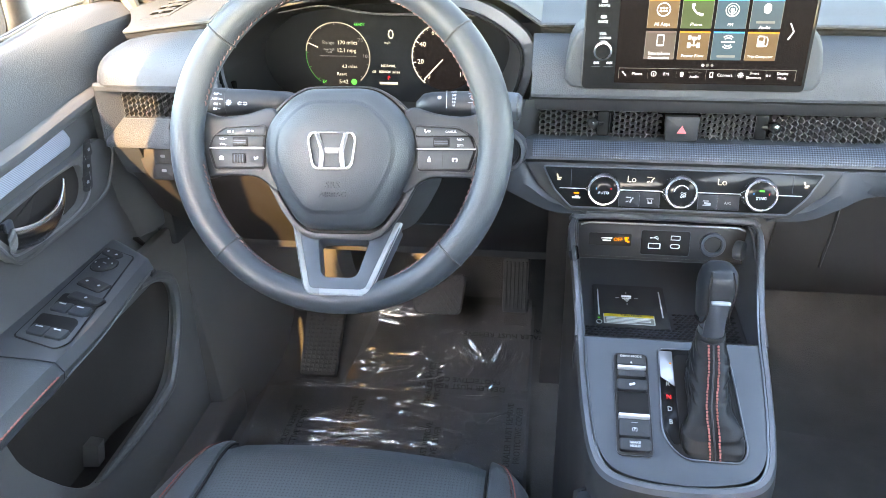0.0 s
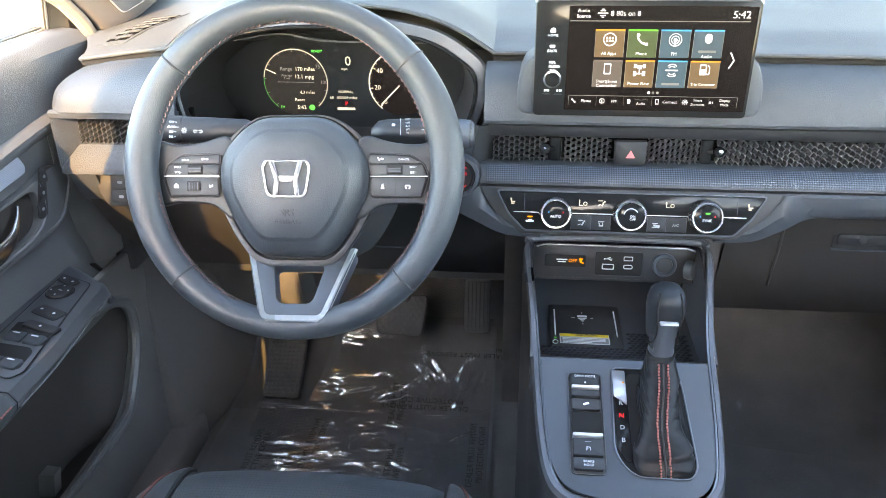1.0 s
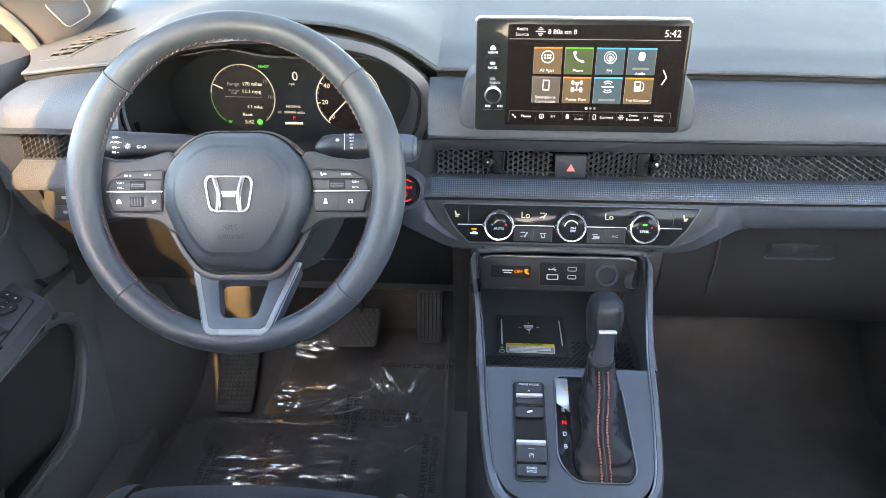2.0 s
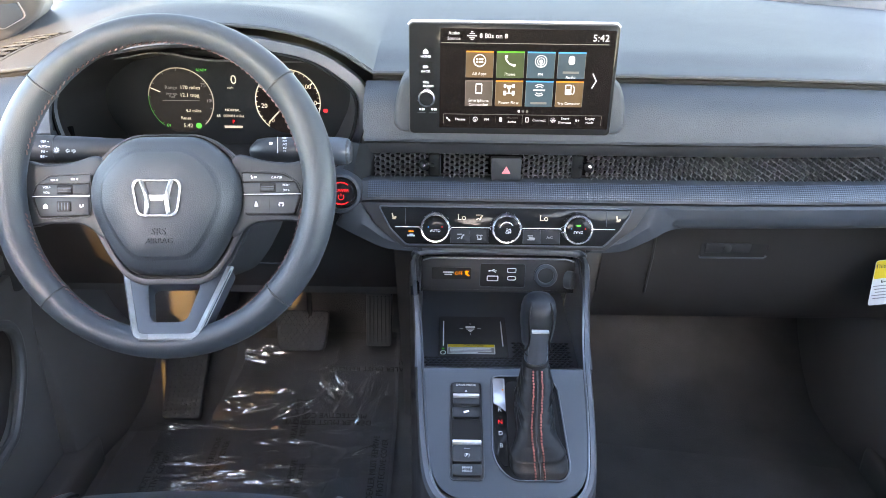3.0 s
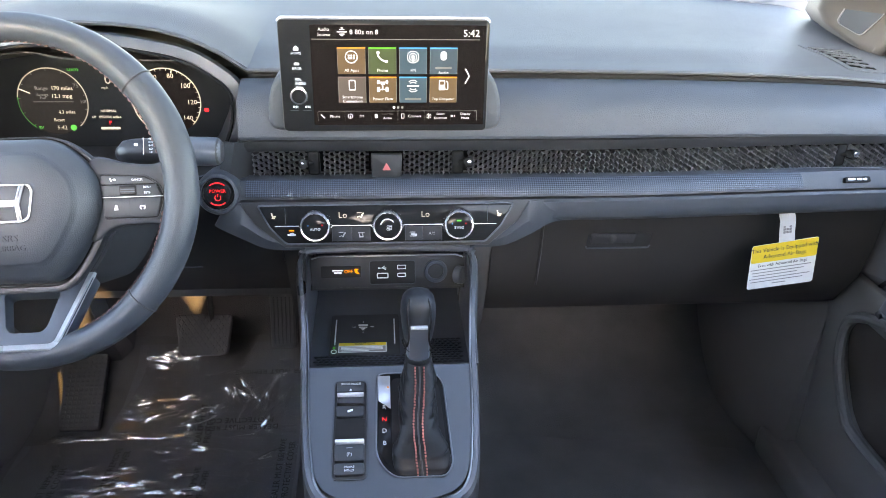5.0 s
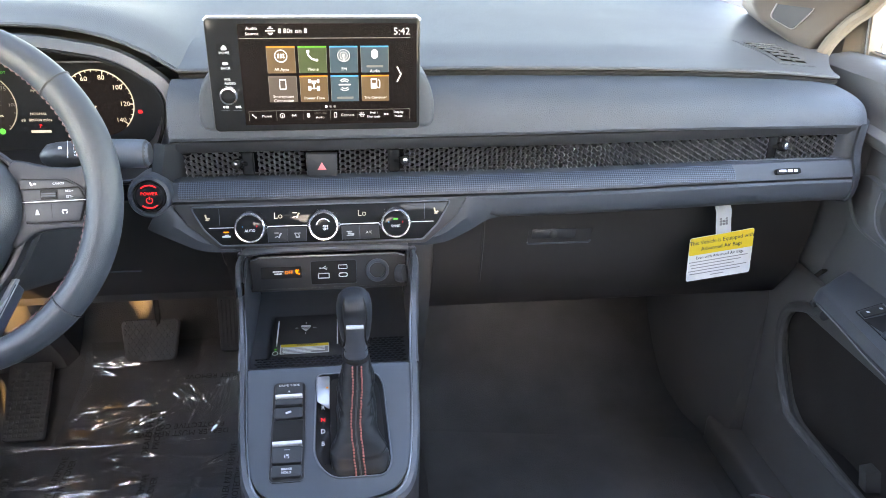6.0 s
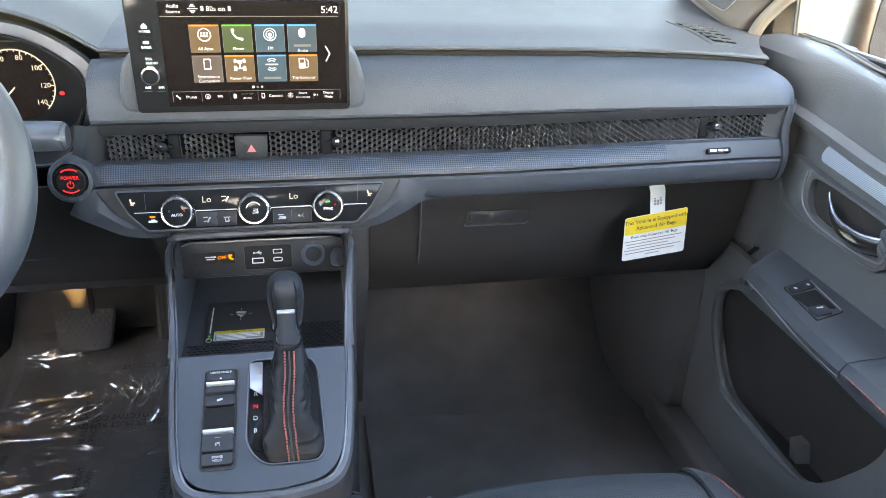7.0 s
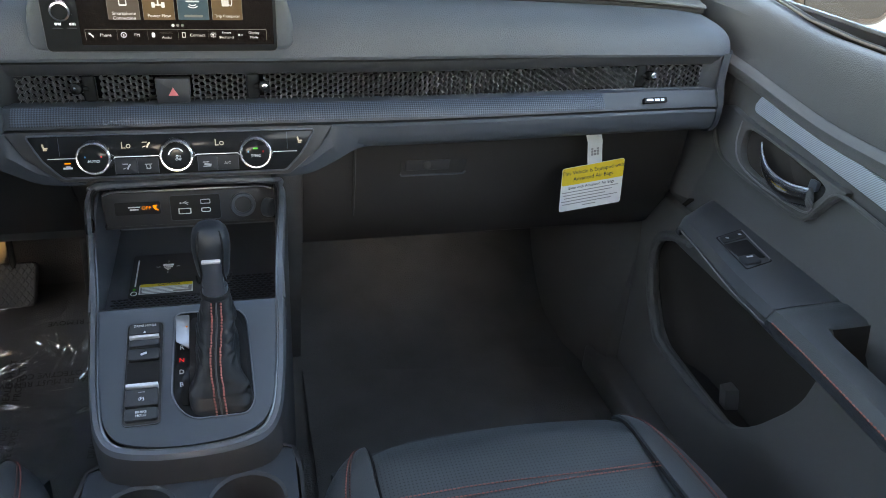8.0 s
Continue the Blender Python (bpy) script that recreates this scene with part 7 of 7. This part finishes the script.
part("sign", tube([SLM @ pose(0.0075, -0.004, 0.003) @ Vector((0.0016 * math.cos(radians(a)), 0.0016 * math.sin(radians(a)), 0)) for a in range(0, 360, 30)], 0.0004, 4, True), PRINT, left_stalk)
for d in (-1, 1):
    part("sign", tube([SLM @ pose(0.0240 + d * 0.0032, -0.004, 0.0025) @ Vector((d * x, y, 0)) for x, y in ((-0.0022, 0.0009), (0.0003, 0.0009), (0.0003, 0.0020), (0.0026, 0.0), (0.0003, -0.0020), (0.0003, -0.0009), (-0.0022, -0.0009))], 0.0003, 4), PRINT, left_stalk)
part("paddle", slab(rounded([(-0.006, -0.018), (0.008, -0.018), (0.010, 0.018), (-0.004, 0.020)], 0.004), 0.004, PW @ pose(-0.112, 0.012, -0.050)), STALK, wheel, "dark shift paddle")
right_stalk = thing("wiper_stalk", (-0.24, 0.83, 0.80), "grey wiper stalk with white print", "stalk")
stalk(right_stalk, [(-0.305, 0.835, 0.793), (-0.296, 0.834, 0.794), (-0.285, 0.833, 0.795), (-0.235, 0.828, 0.798), (-0.20, 0.826, 0.798), (-0.19, 0.825, 0.798), (-0.186, 0.825, 0.798)], [0.006, 0.014, 0.0155, 0.016, 0.016, 0.015, 0.011])
part("end_cap", tube([(-0.240, 0.828, 0.798), (-0.204, 0.826, 0.798), (-0.192, 0.825, 0.798), (-0.1865, 0.825, 0.798)], [0.0165, 0.0165, 0.0158, 0.0120], 18), SATIN, right_stalk, "smooth grey end cap")
SRM = Matrix.LocRotScale((-0.262, 0.8140, 0.8075), Euler((radians(58), 0, radians(4))), None)
for k, w in enumerate(("MIST", "OFF", "INT", "LO", "HI")):
    part("caption", words(w, 0.0030, SRM @ pose(0.002, 0.0080 - 0.0038 * k, 0.0035)), PRINT, right_stalk)
part("line", slab(rrect(0.0006, 0.019, 0.0003), 0.0003, SRM @ pose(-0.006, 0, 0.0035)), PRINT, right_stalk)
part("mark", slab(rrect(0.004, 0.003, 0.001), 0.0003, SRM @ pose(-0.014, 0.002, 0.003)), PRINT, right_stalk)
blocks("mark", [(0, 0.0055, 0.005, 0.0007, 0), (0, 0.0025, 0.0035, 0.0007, 25), (0.001, -0.001, 0.0035, 0.0007, -25), (0, -0.005, 0.005, 0.0007, 0)], SRM @ pose(0.020, 0.001, 0.0042), DIMPRINT, right_stalk)

# ================= console details =================
BX = -0.0480
bank = part("switch_bank", slab(rrect(0.0390, 0.1310, 0.006, BX, 0.058), 0.0018, PC, 0.0006), DARK, console, "dark bank of drive switches")
QC = lambda x, v, h=0.0018: PC @ pose(x, v, h)
part("bank_line", tube([QC(x, v, 0.0018).translation for x, v in rrect(0.0390, 0.1310, 0.006, BX, 0.058)], 0.0005, 5, True), SATIN, bank)
rocker = part("drive_mode_switch", slab(rrect(0.0335, 0.0330, 0.003, BX, 0.1040), 0.0035, QC(0, 0), 0.001), BLACK, bank)
part("mode_cap", slab(rrect(0.0325, 0.0150, 0.002, BX, 0.1125), 0.0052, QC(0, 0), 0.0012), SWITCH, rocker)
part("mode_lever", slab(rrect(0.0320, 0.0095, 0.002, BX, 0.0930), 0.0060, QC(0, 0), 0.002), SWITCH, rocker)
part("mode_bar", slab(rrect(0.0320, 0.0036, 0.001, BX, 0.1000), 0.0090, QC(0, 0), 0.0010), SILVER, rocker, "thin silver bar")
part("caption", words("DRIVE MODE", 0.0042, QC(BX, 0.1160, 0.0071)), PRINT, rocker)
part("mark", slab(tri(0.28), 0.0003, QC(BX, 0.1075, 0.0071)), PRINT, rocker)
hill = part("hill_button", slab(rrect(0.0335, 0.0145, 0.003, BX, 0.0785), 0.0048, QC(0, 0), 0.0012), SWITCH, bank)
part("mark", slab(rrect(0.007, 0.0028, 0.001), 0.0003, QC(BX, 0.0785, 0.0067) @ pose(0, 0, 0, 0, 0, 20)), PRINT, hill)
part("brake_well", slab(rrect(0.0340, 0.0300, 0.002, BX, 0.0540), 0.0022, QC(0, 0)), MATTE, bank)
part("brake_bar", slab(rrect(0.0335, 0.0040, 0.001, BX, 0.0365), 0.0095, QC(0, 0), 0.0015), SILVER, bank, "bright silver bar")
pb = part("parking_brake", slab(rrect(0.0335, 0.0215, 0.002, BX, 0.0230), 0.0065, QC(0, 0), 0.0015), SWITCH, bank)
part("caption", words("(P)", 0.0054, QC(BX, 0.0205, 0.0084)), PRINT, pb)
part("mark", slab(rrect(0.007, 0.0007, 0.0003), 0.0003, QC(BX, 0.0285, 0.0084)), DIMPRINT, pb)
hold = part("hold_button", slab(rrect(0.0335, 0.0145, 0.003, BX, 0.0035), 0.0048, QC(0, 0), 0.0012), SWITCH, bank)
part("caption", words("BRAKE", 0.0040, QC(BX, 0.0055, 0.0067)), PRINT, hold)
part("caption", words("HOLD", 0.0040, QC(BX, 0.0013, 0.0067)), PRINT, hold)
# shifter gate
gate = rounded([(-0.016, 0.134), (0.056, 0.134), (0.065, 0.118), (0.070, 0.008), (0.062, -0.007), (0.004, -0.007), (-0.010, 0.006), (-0.018, 0.024)], 0.010, 4)
part("gate_plate", slab(gate, 0.0012, PC, 0.0003), GLOSS, console, "gloss black gate plate")
part("gate_edge", tube([PC @ Vector((x, y, 0.0012)) for x, y in gate], 0.0011, 6, True), SHADOWCHROME, console, "smoked chrome gate edge")
part("gate_slot", slab(rounded([(0.001, 0.126), (0.052, 0.126), (0.060, 0.111), (0.065, 0.010), (0.058, -0.003), (0.005, -0.003), (0.001, 0.02)], 0.008), 0.0016, PC), MATTE, console)
ind = part("gear_window", slab(rounded([(-0.0150, 0.094), (0.0, 0.082), (0.0, 0.010), (-0.006, 0.010), (-0.0150, 0.026)], 0.002), 0.0022, PC, 0.0004), GLOSS, console, "gloss black gear window")
# upper part of the window: its reflection is put in as a pale colour
part("gear_window", slab(rounded([(-0.0150, 0.130), (0.0, 0.130), (0.0, 0.0823), (-0.0150, 0.0943)], 0.002), 0.0022, PC, 0.0004), surface("gear window reflection", (0.42, 0.44, 0.47), 0.22, metal=0.5), console, "upper gear window, pale with a painted reflection")
part("lamp", slab(rrect(0.0022, 0.0022, 0.001), 0.0004, PC @ pose(-0.003, 0.113, 0.0022)), LED_O, ind, "amber lamp at park")
for k, (w, v) in enumerate((("R", 0.0845), ("N", 0.0677), ("D", 0.0524), ("B", 0.0363))):
    part("gear_letter", words(w, 0.0078, PC @ pose(-0.0078, v, 0.0022)), LED_R if w == "N" else PRINT, ind)
# charging tray
TR = pose(0, 0.937, 0.4950, 3.6)
part("charging_pad", slab(rrect(0.098, 0.100, 0.004, -0.034, -0.018), 0.0008, TR, 0.0003), BLACK, console, "black wireless charging pad")
for x in (-0.0760, 0.0080):
    part("pad_line", slab(rrect(0.0018, 0.062, 0.0005, x, -0.012), 0.0014, TR), PRINT, console)
blocks("charge_sign", [(0, 0.004, 0.014, 0.0045, 0), (0, -0.001, 0.012, 0.002, 0), (0, -0.0045, 0.007, 0.002, 0), (0, -0.0075, 0.003, 0.002, 0), (-0.013, 0, 0.005, 0.0008, 0), (0.013, 0, 0.005, 0.0008, 0), (0, 0.012, 0.0008, 0.004, 0), (0, -0.014, 0.0008, 0.004, 0)], TR @ pose(-0.037, 0.0, 0.0009), PRINT, console)
caution = part("caution_label", slab(rrect(0.067, 0.0220, 0.001, -0.037, -0.0505), 0.0012, TR), PAPERW, console, "white caution label with yellow band")
part("label_band", slab(rrect(0.0655, 0.0062, 0.0005, -0.037, -0.0428), 0.0014, TR), PAPERY, caution)
part("label_field", slab(rrect(0.0640, 0.0125, 0.0005, -0.037, -0.0540), 0.0014, TR), GREYINK, caution)
part("word", words("CAUTION", 0.0062, TR @ pose(-0.034, -0.0428, 0.0014)), INK, caution)
for k in range(4):
    part("text_bar", slab(rrect(0.058 - 0.02 * (k == 3), 0.0014, 0.0003, -0.038 - 0.009 * (k == 3), -0.0495 - 0.003 * k), 0.0017, TR), PRINT, caution)
part("lamp", lathe([(0.0018, 0), (0.0018, 0.0012)], TR @ pose(-0.0765, -0.050, 0), 12), LED_G, console, "green charging lamp")
part("charge_button", tube([TR @ Vector((-0.0765 + 0.0036 * math.cos(radians(a)), -0.0590 + 0.0042 * math.sin(radians(a)), 0.0010)) for a in range(0, 360, 24)], 0.0005, 5, True), PRINT, console)
# ribbed rubber in the tray
bms = []
for i in range(27):
    for j in range(14):
        x, y = -0.100 + i * 0.0075 + (0.00375 if j % 2 else 0), 0.838 + j * 0.0052
        if j > 6 and x < 0.020:
            continue
        if x > 0.100:
            continue
        bms.append(slab([(-0.0032, 0), (0, 0.0021), (0.0032, 0), (0, -0.0021)], 0.0012, pose(x, y, 0.486 + (y - 0.838) * 0.065 + 0.0008)))
tagged(part("rubber_relief", merged(*bms), DARK, console, "ribbed rubber tray liner"), kind="stuff")
# socket panel
lampf = part("airbag_lamp", slab(rrect(0.056, 0.017, 0.002, -0.066, 0.003), 0.0008, PB), MATTE, console, "airbag lamp lit amber")
part("word", words("OFF", 0.0068, PB @ pose(-0.0555, 0.003, 0.0008)), LED_O, lampf)
blocks("sign", [(0, 0.0015, 0.0035, 0.005, 20), (0.002, -0.002, 0.006, 0.002, -25), (0.0025, 0.003, 0.002, 0.002, 0)], PB @ pose(-0.0450, 0.003, 0.0008), LED_O, lampf)
for k, w in ((0.0046, 0.0150), (0.0014, 0.011)):
    part("text_bar", slab(rrect(w, 0.0018, 0.0004, -0.0705, k), 0.0010, PB), PRINT, lampf)
usb = part("usb_panel", slab(rrect(0.064, 0.034, 0.003, 0.0065, 0.001), 0.0012, PB, 0.0004), MATTE, console, "black panel with charging ports")
part("usb_line", tube([PB @ Vector((x, y, 0.0012)) for x, y in rrect(0.064, 0.034, 0.003, 0.0065, 0.001)], 0.0005, 5, True), HARD, usb)
part("port_frame", ring(rrect(0.0165, 0.0080, 0.0015, -0.0075, -0.0035), rrect(0.0135, 0.0055, 0.0008, -0.0075, -0.0035), 0.0006, PB @ pose(0, 0, 0.0012)), PRINT, usb)
part("port_frame", ring(rrect(0.0130, 0.0062, 0.003, 0.0195, -0.0030), rrect(0.0105, 0.0040, 0.0019, 0.0195, -0.0030), 0.0006, PB @ pose(0, 0, 0.0012)), PRINT, usb)
blocks("sign", [(0, 0, 0.011, 0.0009, 0), (0.001, 0.0015, 0.005, 0.0008, 30), (-0.005, 0, 0.002, 0.002, 0), (0.003, -0.0015, 0.004, 0.0008, -30)], PB @ pose(-0.0075, 0.0075, 0.0012), PRINT, usb)
part("sign", ring(rrect(0.0125, 0.0062, 0.001, 0.0195, 0.0085), rrect(0.0108, 0.0045, 0.0006, 0.0195, 0.0085), 0.0004, PB @ pose(0, 0, 0.0012)), PRINT, usb)
socket = part("power_socket", lathe([(0.0165, -0.002), (0.0165, 0.003), (0.0155, 0.0042), (0.0125, 0.0042), (0.0112, 0.0025), (0.0108, -0.010)], PB @ pose(0.068, 0.0015, 0), 32), PANEL, console, "round power socket")
part("socket_well", lathe([(0.0110, 0.0), (0.0110, 0.0015)], PB @ pose(0.068, 0.0015, -0.010), 24), surface("brass socket", (0.16, 0.115, 0.095), 0.35, metal=0.6), socket)
cap = part("socket_cap", lathe([(0.0125, 0.0), (0.0132, 0.004), (0.0125, 0.010), (0.0110, 0.0115), (0.004, 0.012)], PB @ pose(0.0975, -0.003, 0.004, 0, 55, 0), 28), PANEL, console, "dark hinged socket cap")
part("cap_tab", slab(rrect(0.006, 0.018, 0.002, 0, 0), 0.003, PB @ pose(0.1035, -0.002, 0.008, 0, 60, 0), 0.001), SATIN, cap)

# ================= shifter details =================
# two lines of red stitching down the boot
front = []
for r in boot:
    n = len(r)
    cand = [Vector(p) for p in r]
    cyy = sum(p.y for p in cand) / n
    cxx = sum(p.x for p in cand) / n
    front.append((cand, cxx, cyy))
for off in (-0.0052, 0.0052):
    line = []
    for cand, cxx, cyy in front:
        near = [p for p in cand if p.y < cyy]
        best = sorted(near, key=lambda p: abs(p.x - (cxx + off)))[:2]
        a, b = best[0], best[1]
        w = 0.5 if abs(b.x - a.x) < 1e-6 else min(1, max(0, (cxx + off - a.x) / (b.x - a.x)))
        p = a.lerp(b, w)
        line.append(p + Vector((0, -0.0008, 0.0006)))
    line = spline(line[:-1], 3)
    part("stitching", stitches(line, 0.0036, 0.0011), THREAD, lever, "red stitching")
seamline = []
for cand, cxx, cyy in front:
    near = [p for p in cand if p.y < cyy]
    seamline.append(sorted(near, key=lambda p: abs(p.x - cxx))[0] + Vector((0, -0.0003, 0.0003)))
part("boot_seam", tube(spline(seamline[:-1], 2), 0.0011, 6), BLACK, lever)
part("collar_ring", slab(rounded([(-0.0098, -0.0014), (0.0098, -0.0014), (0.0098, 0.0014), (-0.0098, 0.0014)], 0.0008), 0.0052, pose(0.0335, 0.7256, 0.6205, 90) @ pose(0, 0, 0), 0.001), SPOKESILVER, lever, "bright collar")
part("knob_shield", loft([[(0.0335 + x * w, y + 0.0045 * x * x, z) for x in span(-1, 1, 9)] + [(0.0335 + x * w, y + 0.010, z) for x in (1, 0, -1)] for y, z, w in ((0.7310, 0.570, 0.0110), (0.7285, 0.585, 0.0108), (0.7262, 0.602, 0.0105), (0.7240, 0.6185, 0.0100))]), SATIN, lever, "smooth grey shield")
for s in (-1, 1):
    line = [Vector((0.0335 + s * w, y, z)) for w, y, z in ((0.0188, 0.7500, 0.5880), (0.0172, 0.7400, 0.5872), (0.0140, 0.7325, 0.5900), (0.0116, 0.7282, 0.602), (0.0120, 0.7250, 0.616), (0.0135, 0.7256, 0.630), (0.0130, 0.7295, 0.643), (0.0105, 0.7365, 0.6505))]
    part("knob_seam", tube(spline(line, 4), 0.0012, 6), MATTE, lever)

# ================= pedal relief =================
bms = []
for i in range(-4, 5):
    for j in range(-4, 5):
        x, y = i * 0.0115 + (0.00575 if j % 2 else 0), j * 0.0082
        if abs(x) < 0.046 + y * 0.12 and abs(y) < 0.035:
            bms.append(slab([(-0.0045, 0), (0, 0.0062), (0.0045, 0), (0, -0.0062)], 0.002, PBK @ pose(x, y, 0), 0.0006, 1))
tagged(part("pad_relief", merged(*bms), RUBBER, brake, "quilted rubber relief"), kind="stuff")
for k in span(-0.019, 0.019, 6):
    part("rib", slab(rrect(0.0038, 0.094, 0.0012, k, 0), 0.0022, PG, 0.0006), RUBBER, gas)
bms = []
for i in range(8):
    for j in range(16):
        bms.append(slab(rrect(0.0066, 0.0058, 0.002, -0.024 + i * 0.0091, -0.066 + j * 0.0088), 0.0012, PF @ pose(0, 0, 0.008), 0.0006, 1))
tagged(part("plate_relief", merged(*bms), RESTGREY, rest, "studded rubber relief"), kind="stuff")

# ================= protective film with print =================
film = thing("protective_film", (-0.42, 1.08, 0.13), "crumpled clear protective film lying on the floor mat", "plastic film")


rnd = random.Random(5)
folds = []
# bunches of folds: middle, spread, count, turn, widths and heights in millimetres
BUNCHES = ((-0.475, 1.220, 0.018, 0.010, 8, 8, 3.5, 6.0), (-0.372, 1.216, 0.024, 0.009, 7, 12, 3.5, 5.5), (-0.246, 1.226, 0.026, 0.014, 8, 58, 4.0, 6.0), (-0.295, 1.252, 0.018, 0.008, 3, -35, 3.5, 5.0), (-0.457, 1.315, 0.022, 0.005, 5, 6, 3.0, 4.5), (-0.385, 1.318, 0.020, 0.004, 3, 4, 3.0, 4.0), (-0.33, 1.27, 0.10, 0.03, 6, 20, 4.5, 2.5),
           (-0.495, 1.035, 0.040, 0.045, 26, 7, 2.6, 4.2), (-0.400, 1.045, 0.050, 0.040, 16, -4, 2.8, 3.4), (-0.385, 1.125, 0.035, 0.012, 4, -5, 3.2, 5.0), (-0.590, 1.165, 0.035, 0.003, 5, 3, 2.6, 5.0), (-0.205, 1.115, 0.010, 0.015, 5, 30, 2.8, 4.0), (-0.56, 0.965, 0.060, 0.006, 8, 2, 2.8, 4.5))
for cx, cy, sx, sy, count, turn, wide, tall in BUNCHES:
    for k in range(count):
        a = radians(rnd.gauss(turn, 9))
        folds.append((rnd.gauss(cx, sx), rnd.gauss(cy, sy), math.cos(a), math.sin(a), rnd.uniform(0.016, 0.042), wide * rnd.uniform(0.75, 1.25) / 1000, tall * rnd.uniform(0.6, 1.3) / 1000))


def film_z(x, y):
    """The film lies in shallow waves with narrow folds standing up."""
    z = floor_z(y) + 0.0150 + noise.noise(Vector((x * 12, y * 16, 0.3))) * 0.003
    z += 0.006 * math.exp(-((y - 1.172) / 0.007) ** 2) * (0.5 + 0.5 * math.sin(x * 60))
    for cx, cy, c, d, half, wide, tall in folds:
        u, v = (x - cx) * c + (y - cy) * d, (y - cy) * c - (x - cx) * d
        if abs(u) < half * 1.2 and abs(v) < wide * 3:
            z += tall * math.exp(-(v / wide) ** 2) * max(0.0, 1 - (u / half / 1.2) ** 2)
    return z


rows = []
for y in span(0.86, 1.345, 330):
    rows.append([(x, y, film_z(x, y)) for x in span(left_edge(y) + 0.012 + 0.006 * math.sin(y * 40), right_edge(y) - 0.006, 190)])
part("sheet", loft(rows, False, False), FILM, film, "clear film", 70)
bms = []
for x, y, turn in ((-0.30, 1.185, 180), (-0.22, 1.285, 180), (-0.50, 1.06, 90), (-0.20, 1.07, 90), (-0.345, 1.00, 90), (-0.36, 1.22, 90), (-0.60, 1.02, 90), (-0.45, 0.93, 180)):
    for k, w in enumerate(("DEALER MUST REMOVE", "PROTECTIVE COVER")):
        m = pose(x, y, floor_z(y) + 0.0125, 0 if y < 1.17 else 14, 0, 0) @ pose(0, 0, 0, 0, 0, turn) @ pose(0, -0.017 * k, 0)
        bms.append(words(w, 0.0165, m, 0.0004))
tagged(part("print", merged(*bms), MATTE, film, "black printed warning"), kind="stuff")

# ================= hanging tag =================
tag = thing("airbag_tag", (0.57, 0.93, 0.66), "yellow and white airbag warning tag hanging from the glove box", "tag")
tx, ty = Vector((0.0985, 0.002, 0.0125)), Vector((0.002, 0.008, 0.0655))
to = Vector((0.5195, 0.920, 0.5525))
ex = tx.normalized()
nz = ex.cross(ty.normalized()).normalized()
ey = nz.cross(ex)
TM = Matrix((ex, ey, nz)).transposed().to_4x4()
TM.translation = to
part("card", slab(rounded([(0.001, 0), (0.0995, -0.001), (0.1080, 0.067), (0.0095, 0.066)], 0.004), 0.0006, TM), PAPERW, tag, "white card")
part("band", slab(rounded([(0.0068, 0.0395), (0.1044, 0.0390), (0.1074, 0.0665), (0.0100, 0.0655)], 0.003), 0.0010, TM), PAPERY, tag, "yellow band")
part("strap", sheet([[TM @ Vector((x, y, z)) for x in (0.049, 0.072)] for y, z in ((0.060, -0.0005), (0.080, 0.0), (0.100, 0.002), (0.112, -0.004))], 0.0006), PAPERW, tag, "white strap")
part("strap_mark", merged(*[slab(rrect(0.0034, 0.0034, 0.0004, 0.0605 + 0.0044 * i, 0.085 + 0.0044 * j), 0.0006, TM @ pose(0, 0, 0.0004)) for i in (-1, 0, 1) for j in (-1, 0, 1) if (i, j) != (0, 1)]), GREYINK, tag)
part("printed_line", words("This Vehicle is Equipped with", 0.0083, TM @ pose(0.0575, 0.0575, 0.0010)), INK, tag)
part("printed_line", words("Advanced Air Bags", 0.0083, TM @ pose(0.0570, 0.0475, 0.0010)), INK, tag)
part("printed_line", words("Even with Advanced Air Bags", 0.0062, TM @ pose(0.054, 0.0345, 0.0006)), INK, tag)
for k in range(6):
    part("text_bar", slab(rrect(0.090 - 0.012 * (k % 3) - 0.045 * (k == 5), 0.0013, 0.0004, 0.052 - 0.004 * (k % 3) * (k < 5) - 0.0006 * k, 0.0285 - 0.0046 * k), 0.0009, TM), GREYINK, tag)

# seams and thread across the passenger cushion
th, mid, top = passenger_seat
for s in (-1, 1):
    line = spline([(0.352 - 0.160, 0.536 + s * 0.004, top + 0.003), (0.352 - 0.05, 0.536 + s * 0.006, top + 0.0045), (0.352 + 0.06, 0.536 + s * 0.003, top + 0.0045), (0.352 + 0.160, 0.536 + s * 0.003, top + 0.003)], 8)
    part("stitching", stitches(line, 0.0048, 0.0008), THREAD, mid, "red stitching")
